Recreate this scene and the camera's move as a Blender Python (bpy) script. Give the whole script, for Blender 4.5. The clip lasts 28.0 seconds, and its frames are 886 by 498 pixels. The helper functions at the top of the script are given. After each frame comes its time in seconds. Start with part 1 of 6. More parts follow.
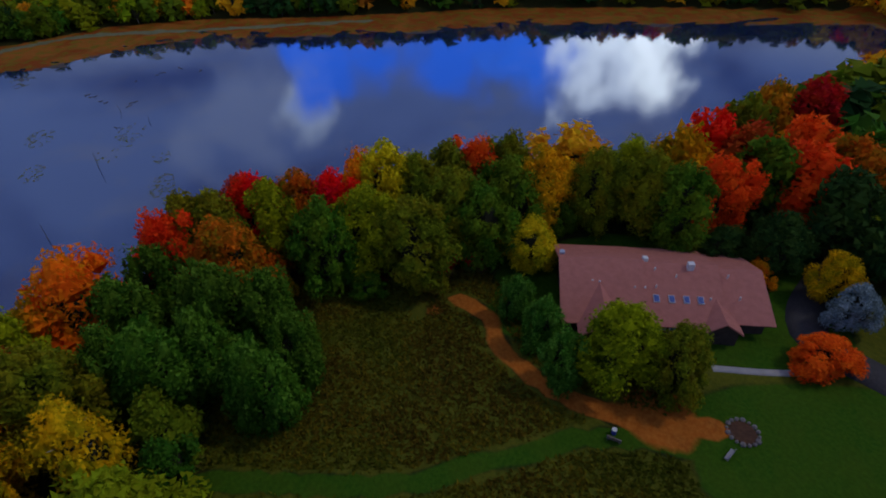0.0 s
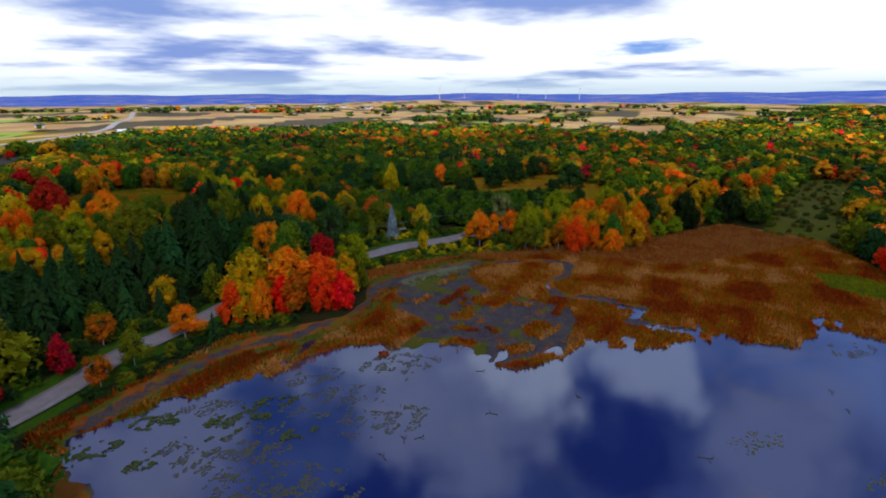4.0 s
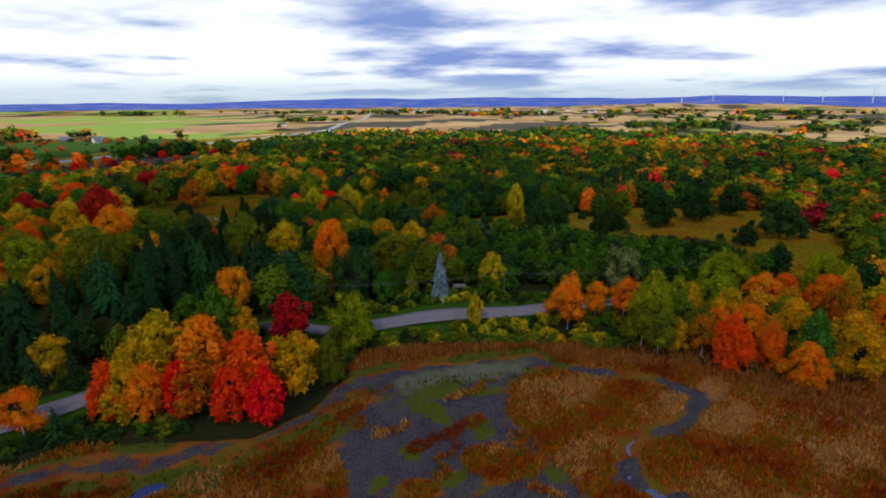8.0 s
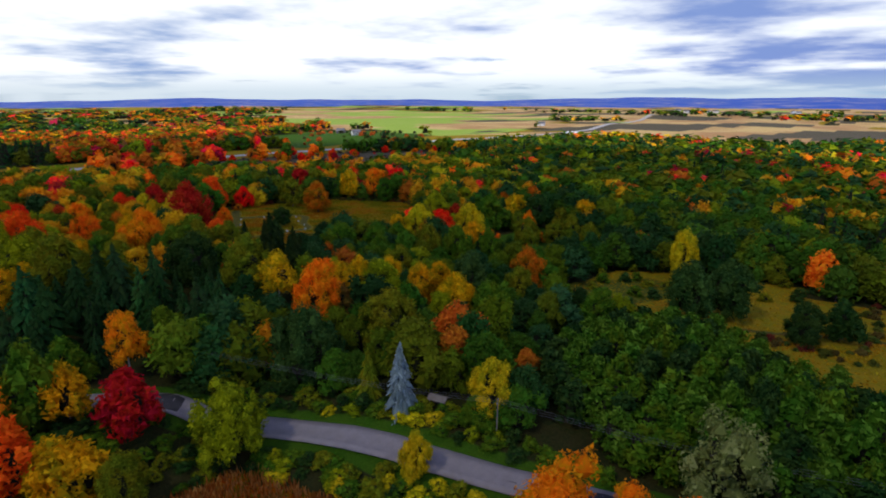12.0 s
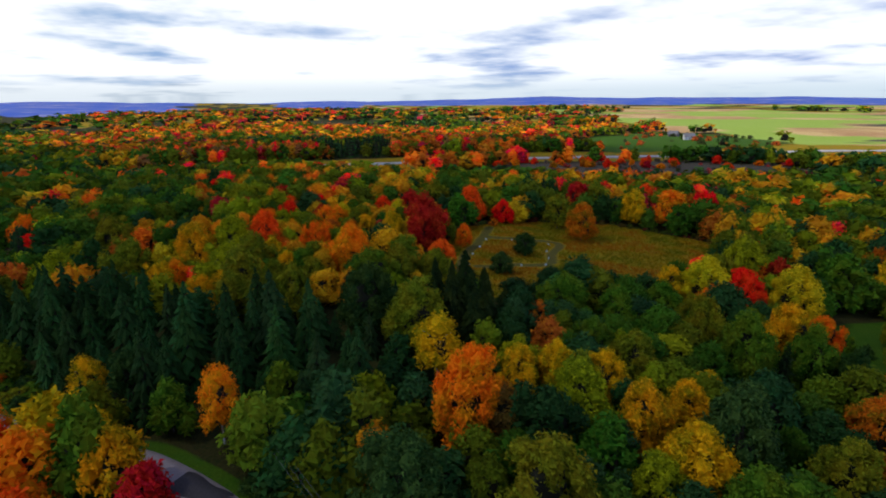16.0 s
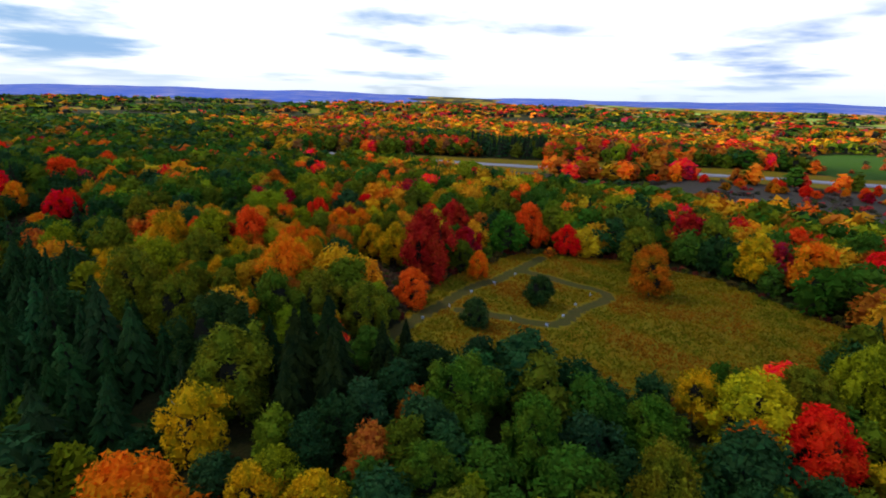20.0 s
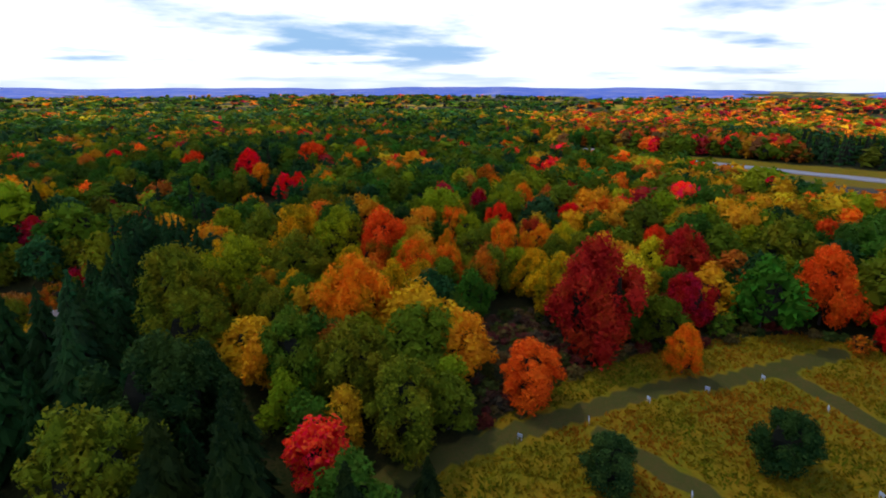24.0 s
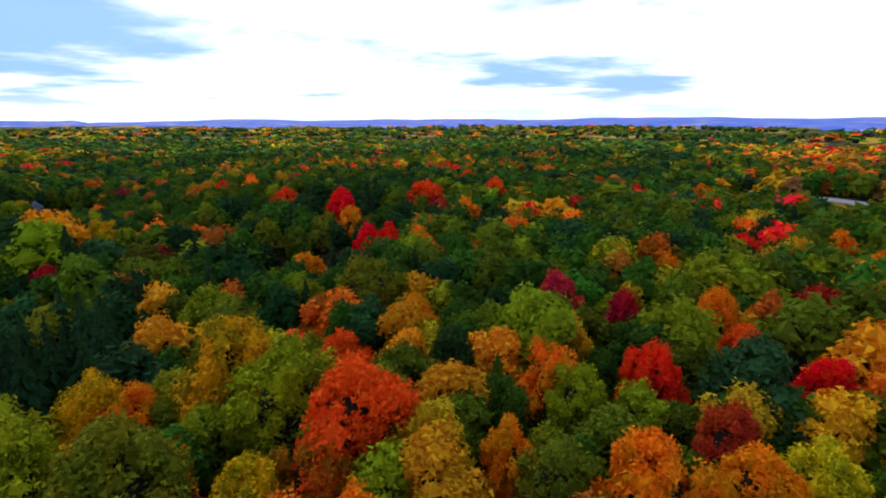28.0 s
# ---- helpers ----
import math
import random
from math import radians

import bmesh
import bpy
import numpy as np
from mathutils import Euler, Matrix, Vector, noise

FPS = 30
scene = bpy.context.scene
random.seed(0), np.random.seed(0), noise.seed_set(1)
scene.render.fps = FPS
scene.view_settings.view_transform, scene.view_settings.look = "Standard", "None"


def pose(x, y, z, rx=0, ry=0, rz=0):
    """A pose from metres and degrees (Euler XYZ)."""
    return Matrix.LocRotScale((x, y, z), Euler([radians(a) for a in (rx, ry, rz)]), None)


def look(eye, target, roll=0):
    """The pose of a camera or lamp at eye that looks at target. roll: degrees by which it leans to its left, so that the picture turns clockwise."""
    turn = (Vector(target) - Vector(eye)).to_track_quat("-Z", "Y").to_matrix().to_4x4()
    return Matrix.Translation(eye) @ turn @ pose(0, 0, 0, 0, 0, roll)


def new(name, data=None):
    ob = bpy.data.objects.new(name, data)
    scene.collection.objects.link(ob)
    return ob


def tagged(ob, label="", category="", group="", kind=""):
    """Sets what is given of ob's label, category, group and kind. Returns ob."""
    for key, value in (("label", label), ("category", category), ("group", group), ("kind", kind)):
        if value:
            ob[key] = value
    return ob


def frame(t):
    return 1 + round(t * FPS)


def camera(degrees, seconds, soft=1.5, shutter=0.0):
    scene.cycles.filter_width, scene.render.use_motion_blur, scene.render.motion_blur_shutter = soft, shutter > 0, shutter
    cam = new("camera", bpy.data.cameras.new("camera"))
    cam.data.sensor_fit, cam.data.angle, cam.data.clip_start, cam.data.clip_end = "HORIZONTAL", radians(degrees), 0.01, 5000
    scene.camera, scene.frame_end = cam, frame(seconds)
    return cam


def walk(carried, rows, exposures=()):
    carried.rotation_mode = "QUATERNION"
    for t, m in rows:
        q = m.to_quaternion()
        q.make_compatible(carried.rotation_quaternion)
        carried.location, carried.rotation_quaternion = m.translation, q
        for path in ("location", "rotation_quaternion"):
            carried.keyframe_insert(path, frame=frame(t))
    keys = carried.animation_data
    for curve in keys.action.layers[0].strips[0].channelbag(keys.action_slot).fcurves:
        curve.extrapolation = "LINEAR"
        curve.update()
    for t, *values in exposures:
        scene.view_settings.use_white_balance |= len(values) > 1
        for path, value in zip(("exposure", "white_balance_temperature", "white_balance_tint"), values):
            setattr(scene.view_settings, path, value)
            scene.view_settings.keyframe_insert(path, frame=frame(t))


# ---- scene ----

# ---------------------------------------------------------------- camera and light
cam = camera(78.9, 28.0, soft=1.9)
PATH = [
    (0.0, -132.97, -47.14, 74.75, 52.40, 0.96, -112.04),
    (0.3, -129.93, -52.37, 74.13, 53.82, 0.71, -94.64),
    (0.6, -126.17, -56.51, 73.63, 57.38, 0.63, -82.03),
    (1.0, -119.91, -60.09, 73.32, 61.99, 0.76, -67.03),
    (1.5, -109.32, -62.01, 73.23, 68.98, 0.76, -51.03),
    (2.0, -97.32, -61.51, 73.24, 74.05, 0.73, -43.94),
    (2.5, -84.87, -58.98, 73.55, 73.94, 0.57, -42.66),
    (3.0, -72.57, -55.03, 73.87, 73.87, 0.46, -36.39),
    (3.5, -60.50, -49.90, 74.05, 73.87, 0.26, -26.86),
    (4.0, -49.23, -43.73, 74.09, 73.83, 0.13, -17.21),
    (4.5, -38.56, -36.86, 73.97, 73.79, 0.38, -13.71),
    (5.0, -28.24, -29.13, 73.56, 73.88, 0.73, -11.00),
    (5.5, -18.27, -20.31, 72.88, 74.10, 0.95, -6.40),
    (6.0, -8.80, -10.55, 72.27, 74.32, 0.99, -2.08),
    (6.5, 0.00, 0.00, 72.05, 74.36, 0.82, -0.23),
    (7.0, 8.21, 10.96, 72.14, 74.28, 0.56, 0.61),
    (7.5, 15.91, 22.08, 72.27, 74.26, 0.39, 3.79),
    (8.0, 23.14, 33.41, 72.35, 74.25, 0.34, 7.01),
    (8.5, 29.88, 45.21, 72.40, 74.21, 0.30, 8.43),
    (9.0, 36.37, 57.60, 72.46, 74.19, 0.30, 9.05),
    (9.5, 42.49, 69.47, 72.49, 74.17, 0.25, 9.51),
    (10.0, 48.52, 81.01, 72.57, 74.08, 0.25, 9.99),
    (10.5, 54.48, 92.50, 72.58, 74.06, 0.24, 10.48),
    (11.0, 60.37, 103.56, 72.51, 74.01, 0.30, 10.97),
    (11.5, 65.63, 114.44, 72.43, 74.16, 0.07, 16.49),
    (12.0, 69.58, 126.01, 72.36, 74.15, -0.09, 37.19),
    (12.5, 71.24, 137.39, 72.35, 74.00, -0.31, 57.92),
    (13.0, 70.40, 147.48, 72.51, 73.80, -0.46, 72.11),
    (13.5, 68.31, 156.16, 72.75, 73.65, -0.37, 83.46),
    (14.0, 64.58, 163.54, 72.84, 73.47, -0.53, 95.61),
    (14.5, 59.17, 169.65, 72.71, 73.28, -0.98, 106.62),
    (15.0, 52.97, 174.78, 72.60, 73.28, -1.15, 108.97),
    (15.5, 46.84, 179.22, 72.73, 73.61, -0.45, 95.11),
    (16.0, 41.07, 184.28, 73.05, 74.04, 0.39, 72.08),
    (16.5, 35.33, 191.48, 73.34, 74.19, 0.00, 52.59),
    (17.0, 31.43, 200.44, 73.60, 74.59, -0.31, 47.92),
    (17.5, 29.16, 211.20, 73.86, 74.91, -0.56, 51.21),
    (18.0, 27.33, 222.15, 74.01, 75.07, -0.79, 59.37),
    (18.5, 24.80, 232.57, 73.84, 74.75, -1.21, 71.33),
    (19.0, 20.71, 242.13, 73.40, 74.27, -1.63, 84.21),
    (19.5, 15.55, 250.27, 72.74, 73.89, -1.63, 92.78),
    (20.0, 8.70, 257.40, 71.86, 73.62, -1.46, 95.58),
    (20.5, 0.68, 263.28, 70.82, 73.33, -1.51, 98.88),
    (21.0, -7.60, 267.73, 69.70, 73.15, -1.14, 104.02),
    (21.5, -16.01, 270.44, 68.51, 73.00, -0.65, 108.08),
    (22.0, -24.71, 271.58, 67.29, 72.85, -0.39, 111.98),
    (22.5, -33.78, 272.15, 66.04, 72.81, -0.10, 116.31),
    (23.0, -42.18, 272.70, 65.17, 72.87, 0.07, 120.72),
    (23.5, -49.70, 273.13, 64.74, 72.98, 0.04, 124.66),
    (24.0, -57.46, 272.62, 64.25, 73.06, -0.08, 127.73),
    (24.5, -66.60, 270.39, 63.20, 73.01, -0.18, 129.53),
    (25.0, -76.95, 266.66, 61.74, 73.08, -0.22, 131.65),
    (25.5, -87.67, 262.03, 60.32, 73.62, -0.22, 136.44),
    (26.0, -97.77, 256.06, 58.92, 74.96, -0.33, 144.05),
    (26.5, -106.57, 250.18, 57.91, 76.18, -0.12, 147.83),
    (27.0, -114.34, 244.22, 57.82, 76.14, -0.01, 148.24),
    (27.5, -122.25, 238.34, 58.92, 75.97, -0.04, 148.07),
    (28.0, -130.15, 232.36, 60.93, 76.19, 0.20, 147.54),
]
EXPOSURES = [(0.0, -1.2), (0.6, -1.1), (1.2, -0.95), (2.0, -0.7), (8.0, -0.85), (13.0, -0.85), (17.0, -0.75), (20.0, -0.55), (24.0, -0.48), (26.0, -0.38), (28.0, -0.25)]
walk(cam, [(t, pose(*p)) for t, *p in PATH], EXPOSURES)

SUN_YAW, SUN_UP = 165.0, 52.0           # degrees: the sun stands to the south-west, behind a cloud
sun_way = Vector((-math.sin(radians(SUN_YAW)) * math.cos(radians(SUN_UP)), math.cos(radians(SUN_YAW)) * math.cos(radians(SUN_UP)), math.sin(radians(SUN_UP))))
sun_data = bpy.data.lights.new("sun", "SUN")
sun_data.energy, sun_data.angle, sun_data.color = 5.0, radians(3.0), (1.0, 0.95, 0.86)
sun = new("sun", sun_data)
sun.matrix_world = look(sun_way * 900, (0, 0, 0))


class Nodes:
    """Short hand for node trees."""

    def __init__(self, tree):
        self.tree = tree
        tree.nodes.clear()

    def add(self, kind, ins=None, **props):
        n = self.tree.nodes.new(kind)
        if "operation" in props:
            n.operation = props["operation"]
        if "data_type" in props:
            n.data_type, n.blend_type = props["data_type"], props["blend_type"]
        if "interpolation_type" in props:
            n.interpolation_type = props["interpolation_type"]
        if "attribute_name" in props:
            n.attribute_name = props["attribute_name"]
        for k, v in (ins or {}).items():
            if isinstance(v, bpy.types.NodeSocket):
                self.tree.links.new(v, n.inputs[k])
            else:
                n.inputs[k].default_value = v
        return n

    def mix(self, fac, a, b, blend="MIX"):
        n = self.add("ShaderNodeMix", data_type="RGBA", blend_type=blend)
        for i, v in ((0, fac), (6, a), (7, b)):
            if isinstance(v, bpy.types.NodeSocket):
                self.tree.links.new(v, n.inputs[i])
            else:
                n.inputs[i].default_value = (*v, 1) if isinstance(v, tuple) and len(v) == 3 else v
        return n.outputs[2]

    def math(self, op, a, b=0.0, c=0.0):
        return self.add("ShaderNodeMath", {0: a, 1: b, 2: c}, operation=op).outputs[0]

    def ramp(self, fac, stops):
        n = self.add("ShaderNodeValToRGB", {0: fac})
        e = n.color_ramp.elements
        while len(e) < len(stops):
            e.new(0.5)
        for el, (p, c) in zip(e, stops):
            el.position, el.color = p, (*c, 1)
        return n.outputs[0]

    def noise(self, vec, scale, detail=4.0, rough=0.55, dist=0.0):
        return self.add("ShaderNodeTexNoise", {"Vector": vec, "Scale": scale, "Detail": detail, "Roughness": rough, "Distortion": dist}).outputs[0]


def smooth(a, b, x):
    u = np.clip((x - a) / (b - a), 0, 1)
    return u * u * (3 - 2 * u)


# sky: clear blue behind a broken deck of cumulus, laid out on a level sheet
world = bpy.data.worlds.new("sky")
scene.world = world
world.use_nodes = True
n = Nodes(world.node_tree)
way = n.add("ShaderNodeTexCoord").outputs["Generated"]
sep = n.add("ShaderNodeSeparateXYZ", {0: way})
up = n.math("MAXIMUM", sep.outputs[2], 0.0)
deck = n.math("ADD", up, 0.085)
flat = n.add("ShaderNodeCombineXYZ", {0: n.math("DIVIDE", sep.outputs[0], deck), 1: n.math("DIVIDE", sep.outputs[1], deck), 2: 3.7}).outputs[0]
sky = n.add("ShaderNodeTexSky")
sky.sky_type, sky.sun_disc, sky.sun_elevation, sky.sun_rotation = "NISHITA", False, radians(SUN_UP), radians(-SUN_YAW)
sky.altitude, sky.air_density, sky.dust_density, sky.ozone_density = 300.0, 1.0, 0.6, 2.0
cover = n.noise(flat, 0.36, 7.0, 0.58, 0.0)
body = n.noise(n.add("ShaderNodeVectorMath", {0: flat, 1: (0.35, -0.2, 0.6)}, operation="ADD").outputs[0], 0.36, 6.0, 0.56, 0.0)
sunny = n.add("ShaderNodeVectorMath", {0: way, 1: tuple(sun_way)}, operation="DOT_PRODUCT").outputs["Value"]
glow = n.add("ShaderNodeMapRange", {0: sunny, 1: -0.6, 2: 0.9, 3: 0.0, 4: 1.0}).outputs[0]
white = n.mix(glow, (1.9, 2.0, 2.1), (2.1, 2.1, 2.1))
grey = n.mix(glow, (0.40, 0.58, 1.25), (0.50, 0.86, 1.25))
thick = n.add("ShaderNodeMapRange", {0: body, 1: 0.47, 2: 0.64}, interpolation_type="SMOOTHSTEP").outputs[0]
cloud_col = n.mix(thick, white, grey)
gap = n.add("ShaderNodeMapRange", {0: n.math("MULTIPLY_ADD", n.add("ShaderNodeMapRange", {0: sep.outputs[2], 1: 0.1, 2: 0.35}).outputs[0], -0.07, cover), 1: 0.29, 2: 0.40}, interpolation_type="SMOOTHSTEP").outputs[0]
blue = n.mix(1.0, sky.outputs[0], (0.07, 0.10, 0.20), "MULTIPLY")
over = n.add("ShaderNodeMapRange", {0: sep.outputs[2], 1: 0.14, 2: 0.30, 3: 0.0, 4: 1.0}, interpolation_type="SMOOTHSTEP").outputs[0]
lumps = n.add("ShaderNodeMapRange", {0: n.noise(flat, 0.85, 5.0, 0.55, 0.3), 1: 0.40, 2: 0.62}, interpolation_type="SMOOTHSTEP").outputs[0]
cloud_col = n.mix(over, cloud_col, n.mix(lumps, (0.48, 0.66, 1.42), (0.14, 0.21, 0.66)))
zenith = n.add("ShaderNodeMapRange", {0: sep.outputs[2], 1: 0.70, 2: 0.90, 3: 0.0, 4: 1.0}, interpolation_type="SMOOTHSTEP").outputs[0]
cloud_col = n.mix(zenith, cloud_col, (1.5, 1.6, 1.8))
both = n.mix(gap, blue, cloud_col)
# gaps of clear sky and bright cloud heads low in the east, added and tuned to fit the camera's view of the lake's
# reflections: yaw, height and width in degrees
bent = n.add("ShaderNodeTexNoise", {"Vector": way, "Scale": 9.0, "Detail": 4.0}).outputs["Color"]
bent = n.add("ShaderNodeVectorMath", {0: bent, 1: (0.5, 0.5, 0.5)}, operation="SUBTRACT").outputs[0]
bent = n.add("ShaderNodeVectorMath", {0: bent, 1: (0.32, 0.32, 0.20), 2: way}, operation="MULTIPLY_ADD").outputs[0]
CLEAR_GAPS = [(-99, 17.5, 4.5, (0.12, 0.75, 4.2)), (-106, 17.5, 4.5, (0.12, 0.75, 4.2)), (-114, 17, 4.5, (0.12, 0.75, 4.2)), (-121, 17, 4.5, (0.15, 0.85, 4.4)), (-37, 36, 6, (0.01, 0.05, 0.42)), (-9, 41, 5, (0.01, 0.05, 0.42))]
LIT_HEADS = [(-90, 23, 6, (0.8, 0.95, 1.6)), (-98, 21, 4, (2, 2.2, 2.8)), (-127, 18.5, 4, (4.5, 4.7, 5.4)), (-133, 16.5, 4.5, (7, 7, 7.2)), (-28, 27, 7, (1.45, 1.5, 1.9)), (-40, 26, 5, (1.1, 1.2, 1.7)), (-14, 31, 8, (0.72, 0.75, 1.15)), (-8, 26, 7, (0.95, 1, 1.4)), (6, 22, 7, (1.3, 1.35, 1.7)), (-22, 35, 6, (0.62, 0.66, 1.1)), (14, 32, 8, (0.7, 0.72, 1.1)), (-52, 30, 7, (0.6, 0.66, 1.15))]
for yaw, height, width, colour in LIT_HEADS + CLEAR_GAPS:
    spot = (-math.sin(radians(yaw)) * math.cos(radians(height)), math.cos(radians(yaw)) * math.cos(radians(height)), math.sin(radians(height)))
    near = n.add("ShaderNodeVectorMath", {0: bent, 1: spot}, operation="DISTANCE").outputs["Value"]
    both = n.mix(n.add("ShaderNodeMapRange", {0: near, 1: radians(width) * 1.25, 2: radians(width) * 0.45, 3: 0.0, 4: 0.9}, interpolation_type="SMOOTHSTEP").outputs[0], both, colour)
low = n.add("ShaderNodeMapRange", {0: sep.outputs[2], 1: 0.0, 2: 0.05, 3: 0.75, 4: 0.0}, interpolation_type="SMOOTHSTEP").outputs[0]
both = n.mix(low, both, n.mix(glow, (0.85, 1.12, 1.35), (1.35, 1.45, 1.55)))
n.add("ShaderNodeOutputWorld", {0: n.add("ShaderNodeBackground", {0: both, 1: 1.0}).outputs[0]})

# ---------------------------------------------------------------- materials


def material(name):
    m = bpy.data.materials.new(name)
    m.use_nodes = True
    return m, Nodes(m.node_tree)


def finish(n, colour, rough=0.8, bump=None, strength=0.4, dist=0.1, metal=0.0, spec=0.3):
    ins = {"Base Color": colour if isinstance(colour, bpy.types.NodeSocket) else (*colour, 1), "Roughness": rough, "Metallic": metal, "Specular IOR Level": spec}
    if bump is not None:
        ins["Normal"] = n.add("ShaderNodeBump", {"Height": bump, "Strength": strength, "Distance": dist}).outputs[0]
    b = n.add("ShaderNodeBsdfPrincipled", ins)
    n.add("ShaderNodeOutputMaterial", {0: b.outputs[0]})


def plain(name, a, b, rough=0.7, scale=2.0, metal=0.0, spec=0.3):
    """A surface whose colour wanders between a and b at two sizes of grain."""
    m, n = material(name)
    p = n.add("ShaderNodeTexCoord").outputs["Object"]
    big, fine = n.noise(p, scale), n.noise(p, scale * 11, 3.0)
    finish(n, n.mix(n.add("ShaderNodeMapRange", {0: n.math("ADD", n.math("MULTIPLY", big, 0.7), n.math("MULTIPLY", fine, 0.3)), 1: 0.35, 2: 0.65}).outputs[0], a, b), rough, fine, 0.3, 0.05, metal, spec)
    return m


def leafy(n, colour, translucent=0.18):
    d = n.add("ShaderNodeBsdfPrincipled", {"Base Color": colour, "Roughness": 0.85, "Specular IOR Level": 0.04})
    t = n.add("ShaderNodeBsdfTranslucent", {"Color": colour})
    n.add("ShaderNodeOutputMaterial", {0: n.add("ShaderNodeMixShader", {0: translucent, 1: d.outputs[0], 2: t.outputs[0]}).outputs[0]})


def foliage(name, a, b, c, size=1.5):
    """Leaves of one kind of tree: main colour a, patches of b, single leaves towards c; each tree a little different."""
    m, n = material(name)
    p = n.add("ShaderNodeTexCoord").outputs["Object"]
    own = n.add("ShaderNodeObjectInfo").outputs["Random"]
    leaf = n.add("ShaderNodeNewGeometry").outputs["Random Per Island"]
    shift = n.add("ShaderNodeVectorMath", {0: p, 1: n.add("ShaderNodeCombineXYZ", {0: n.math("MULTIPLY", own, 91.0)}).outputs[0]}, operation="ADD").outputs[0]
    patch = n.add("ShaderNodeMapRange", {0: n.noise(shift, size, 3.0), 1: 0.42, 2: 0.60}).outputs[0]
    col = n.mix(patch, a, b)
    col = n.mix(n.math("MULTIPLY", n.math("POWER", leaf, 2.5), 0.75), col, c)
    hsv = n.add("ShaderNodeHueSaturation", {"Hue": n.math("MULTIPLY_ADD", own, 0.024, 0.488), "Saturation": 1.0, "Value": n.math("MULTIPLY_ADD", leaf, 0.40, 0.76), "Color": col})
    leafy(n, hsv.outputs[0])
    return m


FOLIAGE = {
    "red": foliage("red_leaves", (0.95, 0.034, 0.006), (0.95, 0.085, 0.006), (1.0, 0.07, 0.012)),
    "scarlet": foliage("scarlet_leaves", (1.0, 0.045, 0.008), (1.0, 0.085, 0.008), (1.0, 0.15, 0.012)),
    "crimson": foliage("crimson_leaves", (0.42, 0.012, 0.01), (0.52, 0.05, 0.008), (0.68, 0.03, 0.018)),
    "orange": foliage("orange_leaves", (1.0, 0.19, 0.005), (0.82, 0.34, 0.006), (1.0, 0.26, 0.008)),
    "rust": foliage("rust_leaves", (0.62, 0.15, 0.006), (0.24, 0.18, 0.006), (0.8, 0.22, 0.008)),
    "gold": foliage("gold_leaves", (0.82, 0.4, 0.004), (0.34, 0.28, 0.005), (0.95, 0.52, 0.008)),
    "yellow": foliage("yellow_leaves", (0.74, 0.56, 0.008), (0.4, 0.4, 0.007), (0.9, 0.68, 0.014)),
    "lime": foliage("yellow_green_leaves", (0.3, 0.34, 0.005), (0.16, 0.22, 0.006), (0.46, 0.47, 0.01)),
    "olive": foliage("olive_leaves", (0.13, 0.175, 0.008), (0.24, 0.2, 0.007), (0.26, 0.29, 0.012)),
    "green": foliage("green_leaves", (0.055, 0.155, 0.008), (0.12, 0.17, 0.007), (0.13, 0.25, 0.014)),
    "deep": foliage("deep_green_leaves", (0.019, 0.064, 0.013), (0.034, 0.076, 0.010), (0.056, 0.112, 0.020)),
    "pine": foliage("dark_pine_needles", (0.014, 0.034, 0.008), (0.024, 0.042, 0.006), (0.036, 0.056, 0.012)),
    "fir": foliage("green_pine_needles", (0.050, 0.19, 0.014), (0.075, 0.20, 0.014), (0.16, 0.33, 0.04)),
    "poplar": foliage("dark_poplar_leaves", (0.05, 0.145, 0.008), (0.068, 0.155, 0.008), (0.16, 0.28, 0.025)),
    "spruce": foliage("blue_spruce_needles", (0.230, 0.310, 0.322), (0.184, 0.253, 0.241), (0.414, 0.494, 0.506)),
    "teal": foliage("bluish_green_leaves", (0.028, 0.086, 0.017), (0.046, 0.096, 0.014), (0.08, 0.15, 0.028)),
    "pale": foliage("pale_olive_leaves", (0.21, 0.23, 0.05), (0.17, 0.20, 0.04), (0.34, 0.34, 0.11)),
    "brown": foliage("brown_leaves", (0.3, 0.16, 0.02), (0.2, 0.15, 0.02), (0.42, 0.22, 0.04)),
}
BARK = plain("grey_brown_bark", (0.07, 0.055, 0.042), (0.16, 0.14, 0.115), 0.9, 1.5)
# near-black core inside every crown: shade between the leaf clumps put into colour
CORE_SHADE = plain("painted_crown_shade", (0.012, 0.015, 0.006), (0.028, 0.026, 0.010), 0.95, 1.5)
PALE_BARK = plain("pale_birch_bark", (0.38, 0.36, 0.32), (0.58, 0.56, 0.52), 0.8, 1.2)

wood_m, n = material("mixed_autumn_leaves")
tint = n.add("ShaderNodeAttribute", attribute_name="tint").outputs["Color"]
leaf = n.add("ShaderNodeNewGeometry").outputs["Random Per Island"]
place = n.add("ShaderNodeTexCoord").outputs["Object"]
patch = n.noise(place, 0.22, 4.0)
val = n.math("ADD", n.math("MULTIPLY_ADD", leaf, 0.30, 0.55), n.math("MULTIPLY", patch, 0.6))
leafy(n, n.add("ShaderNodeHueSaturation", {"Hue": n.math("MULTIPLY_ADD", leaf, 0.03, 0.485), "Saturation": 1.0, "Value": n.math("MULTIPLY", val, 1.3), "Color": tint}).outputs[0], 0.18)

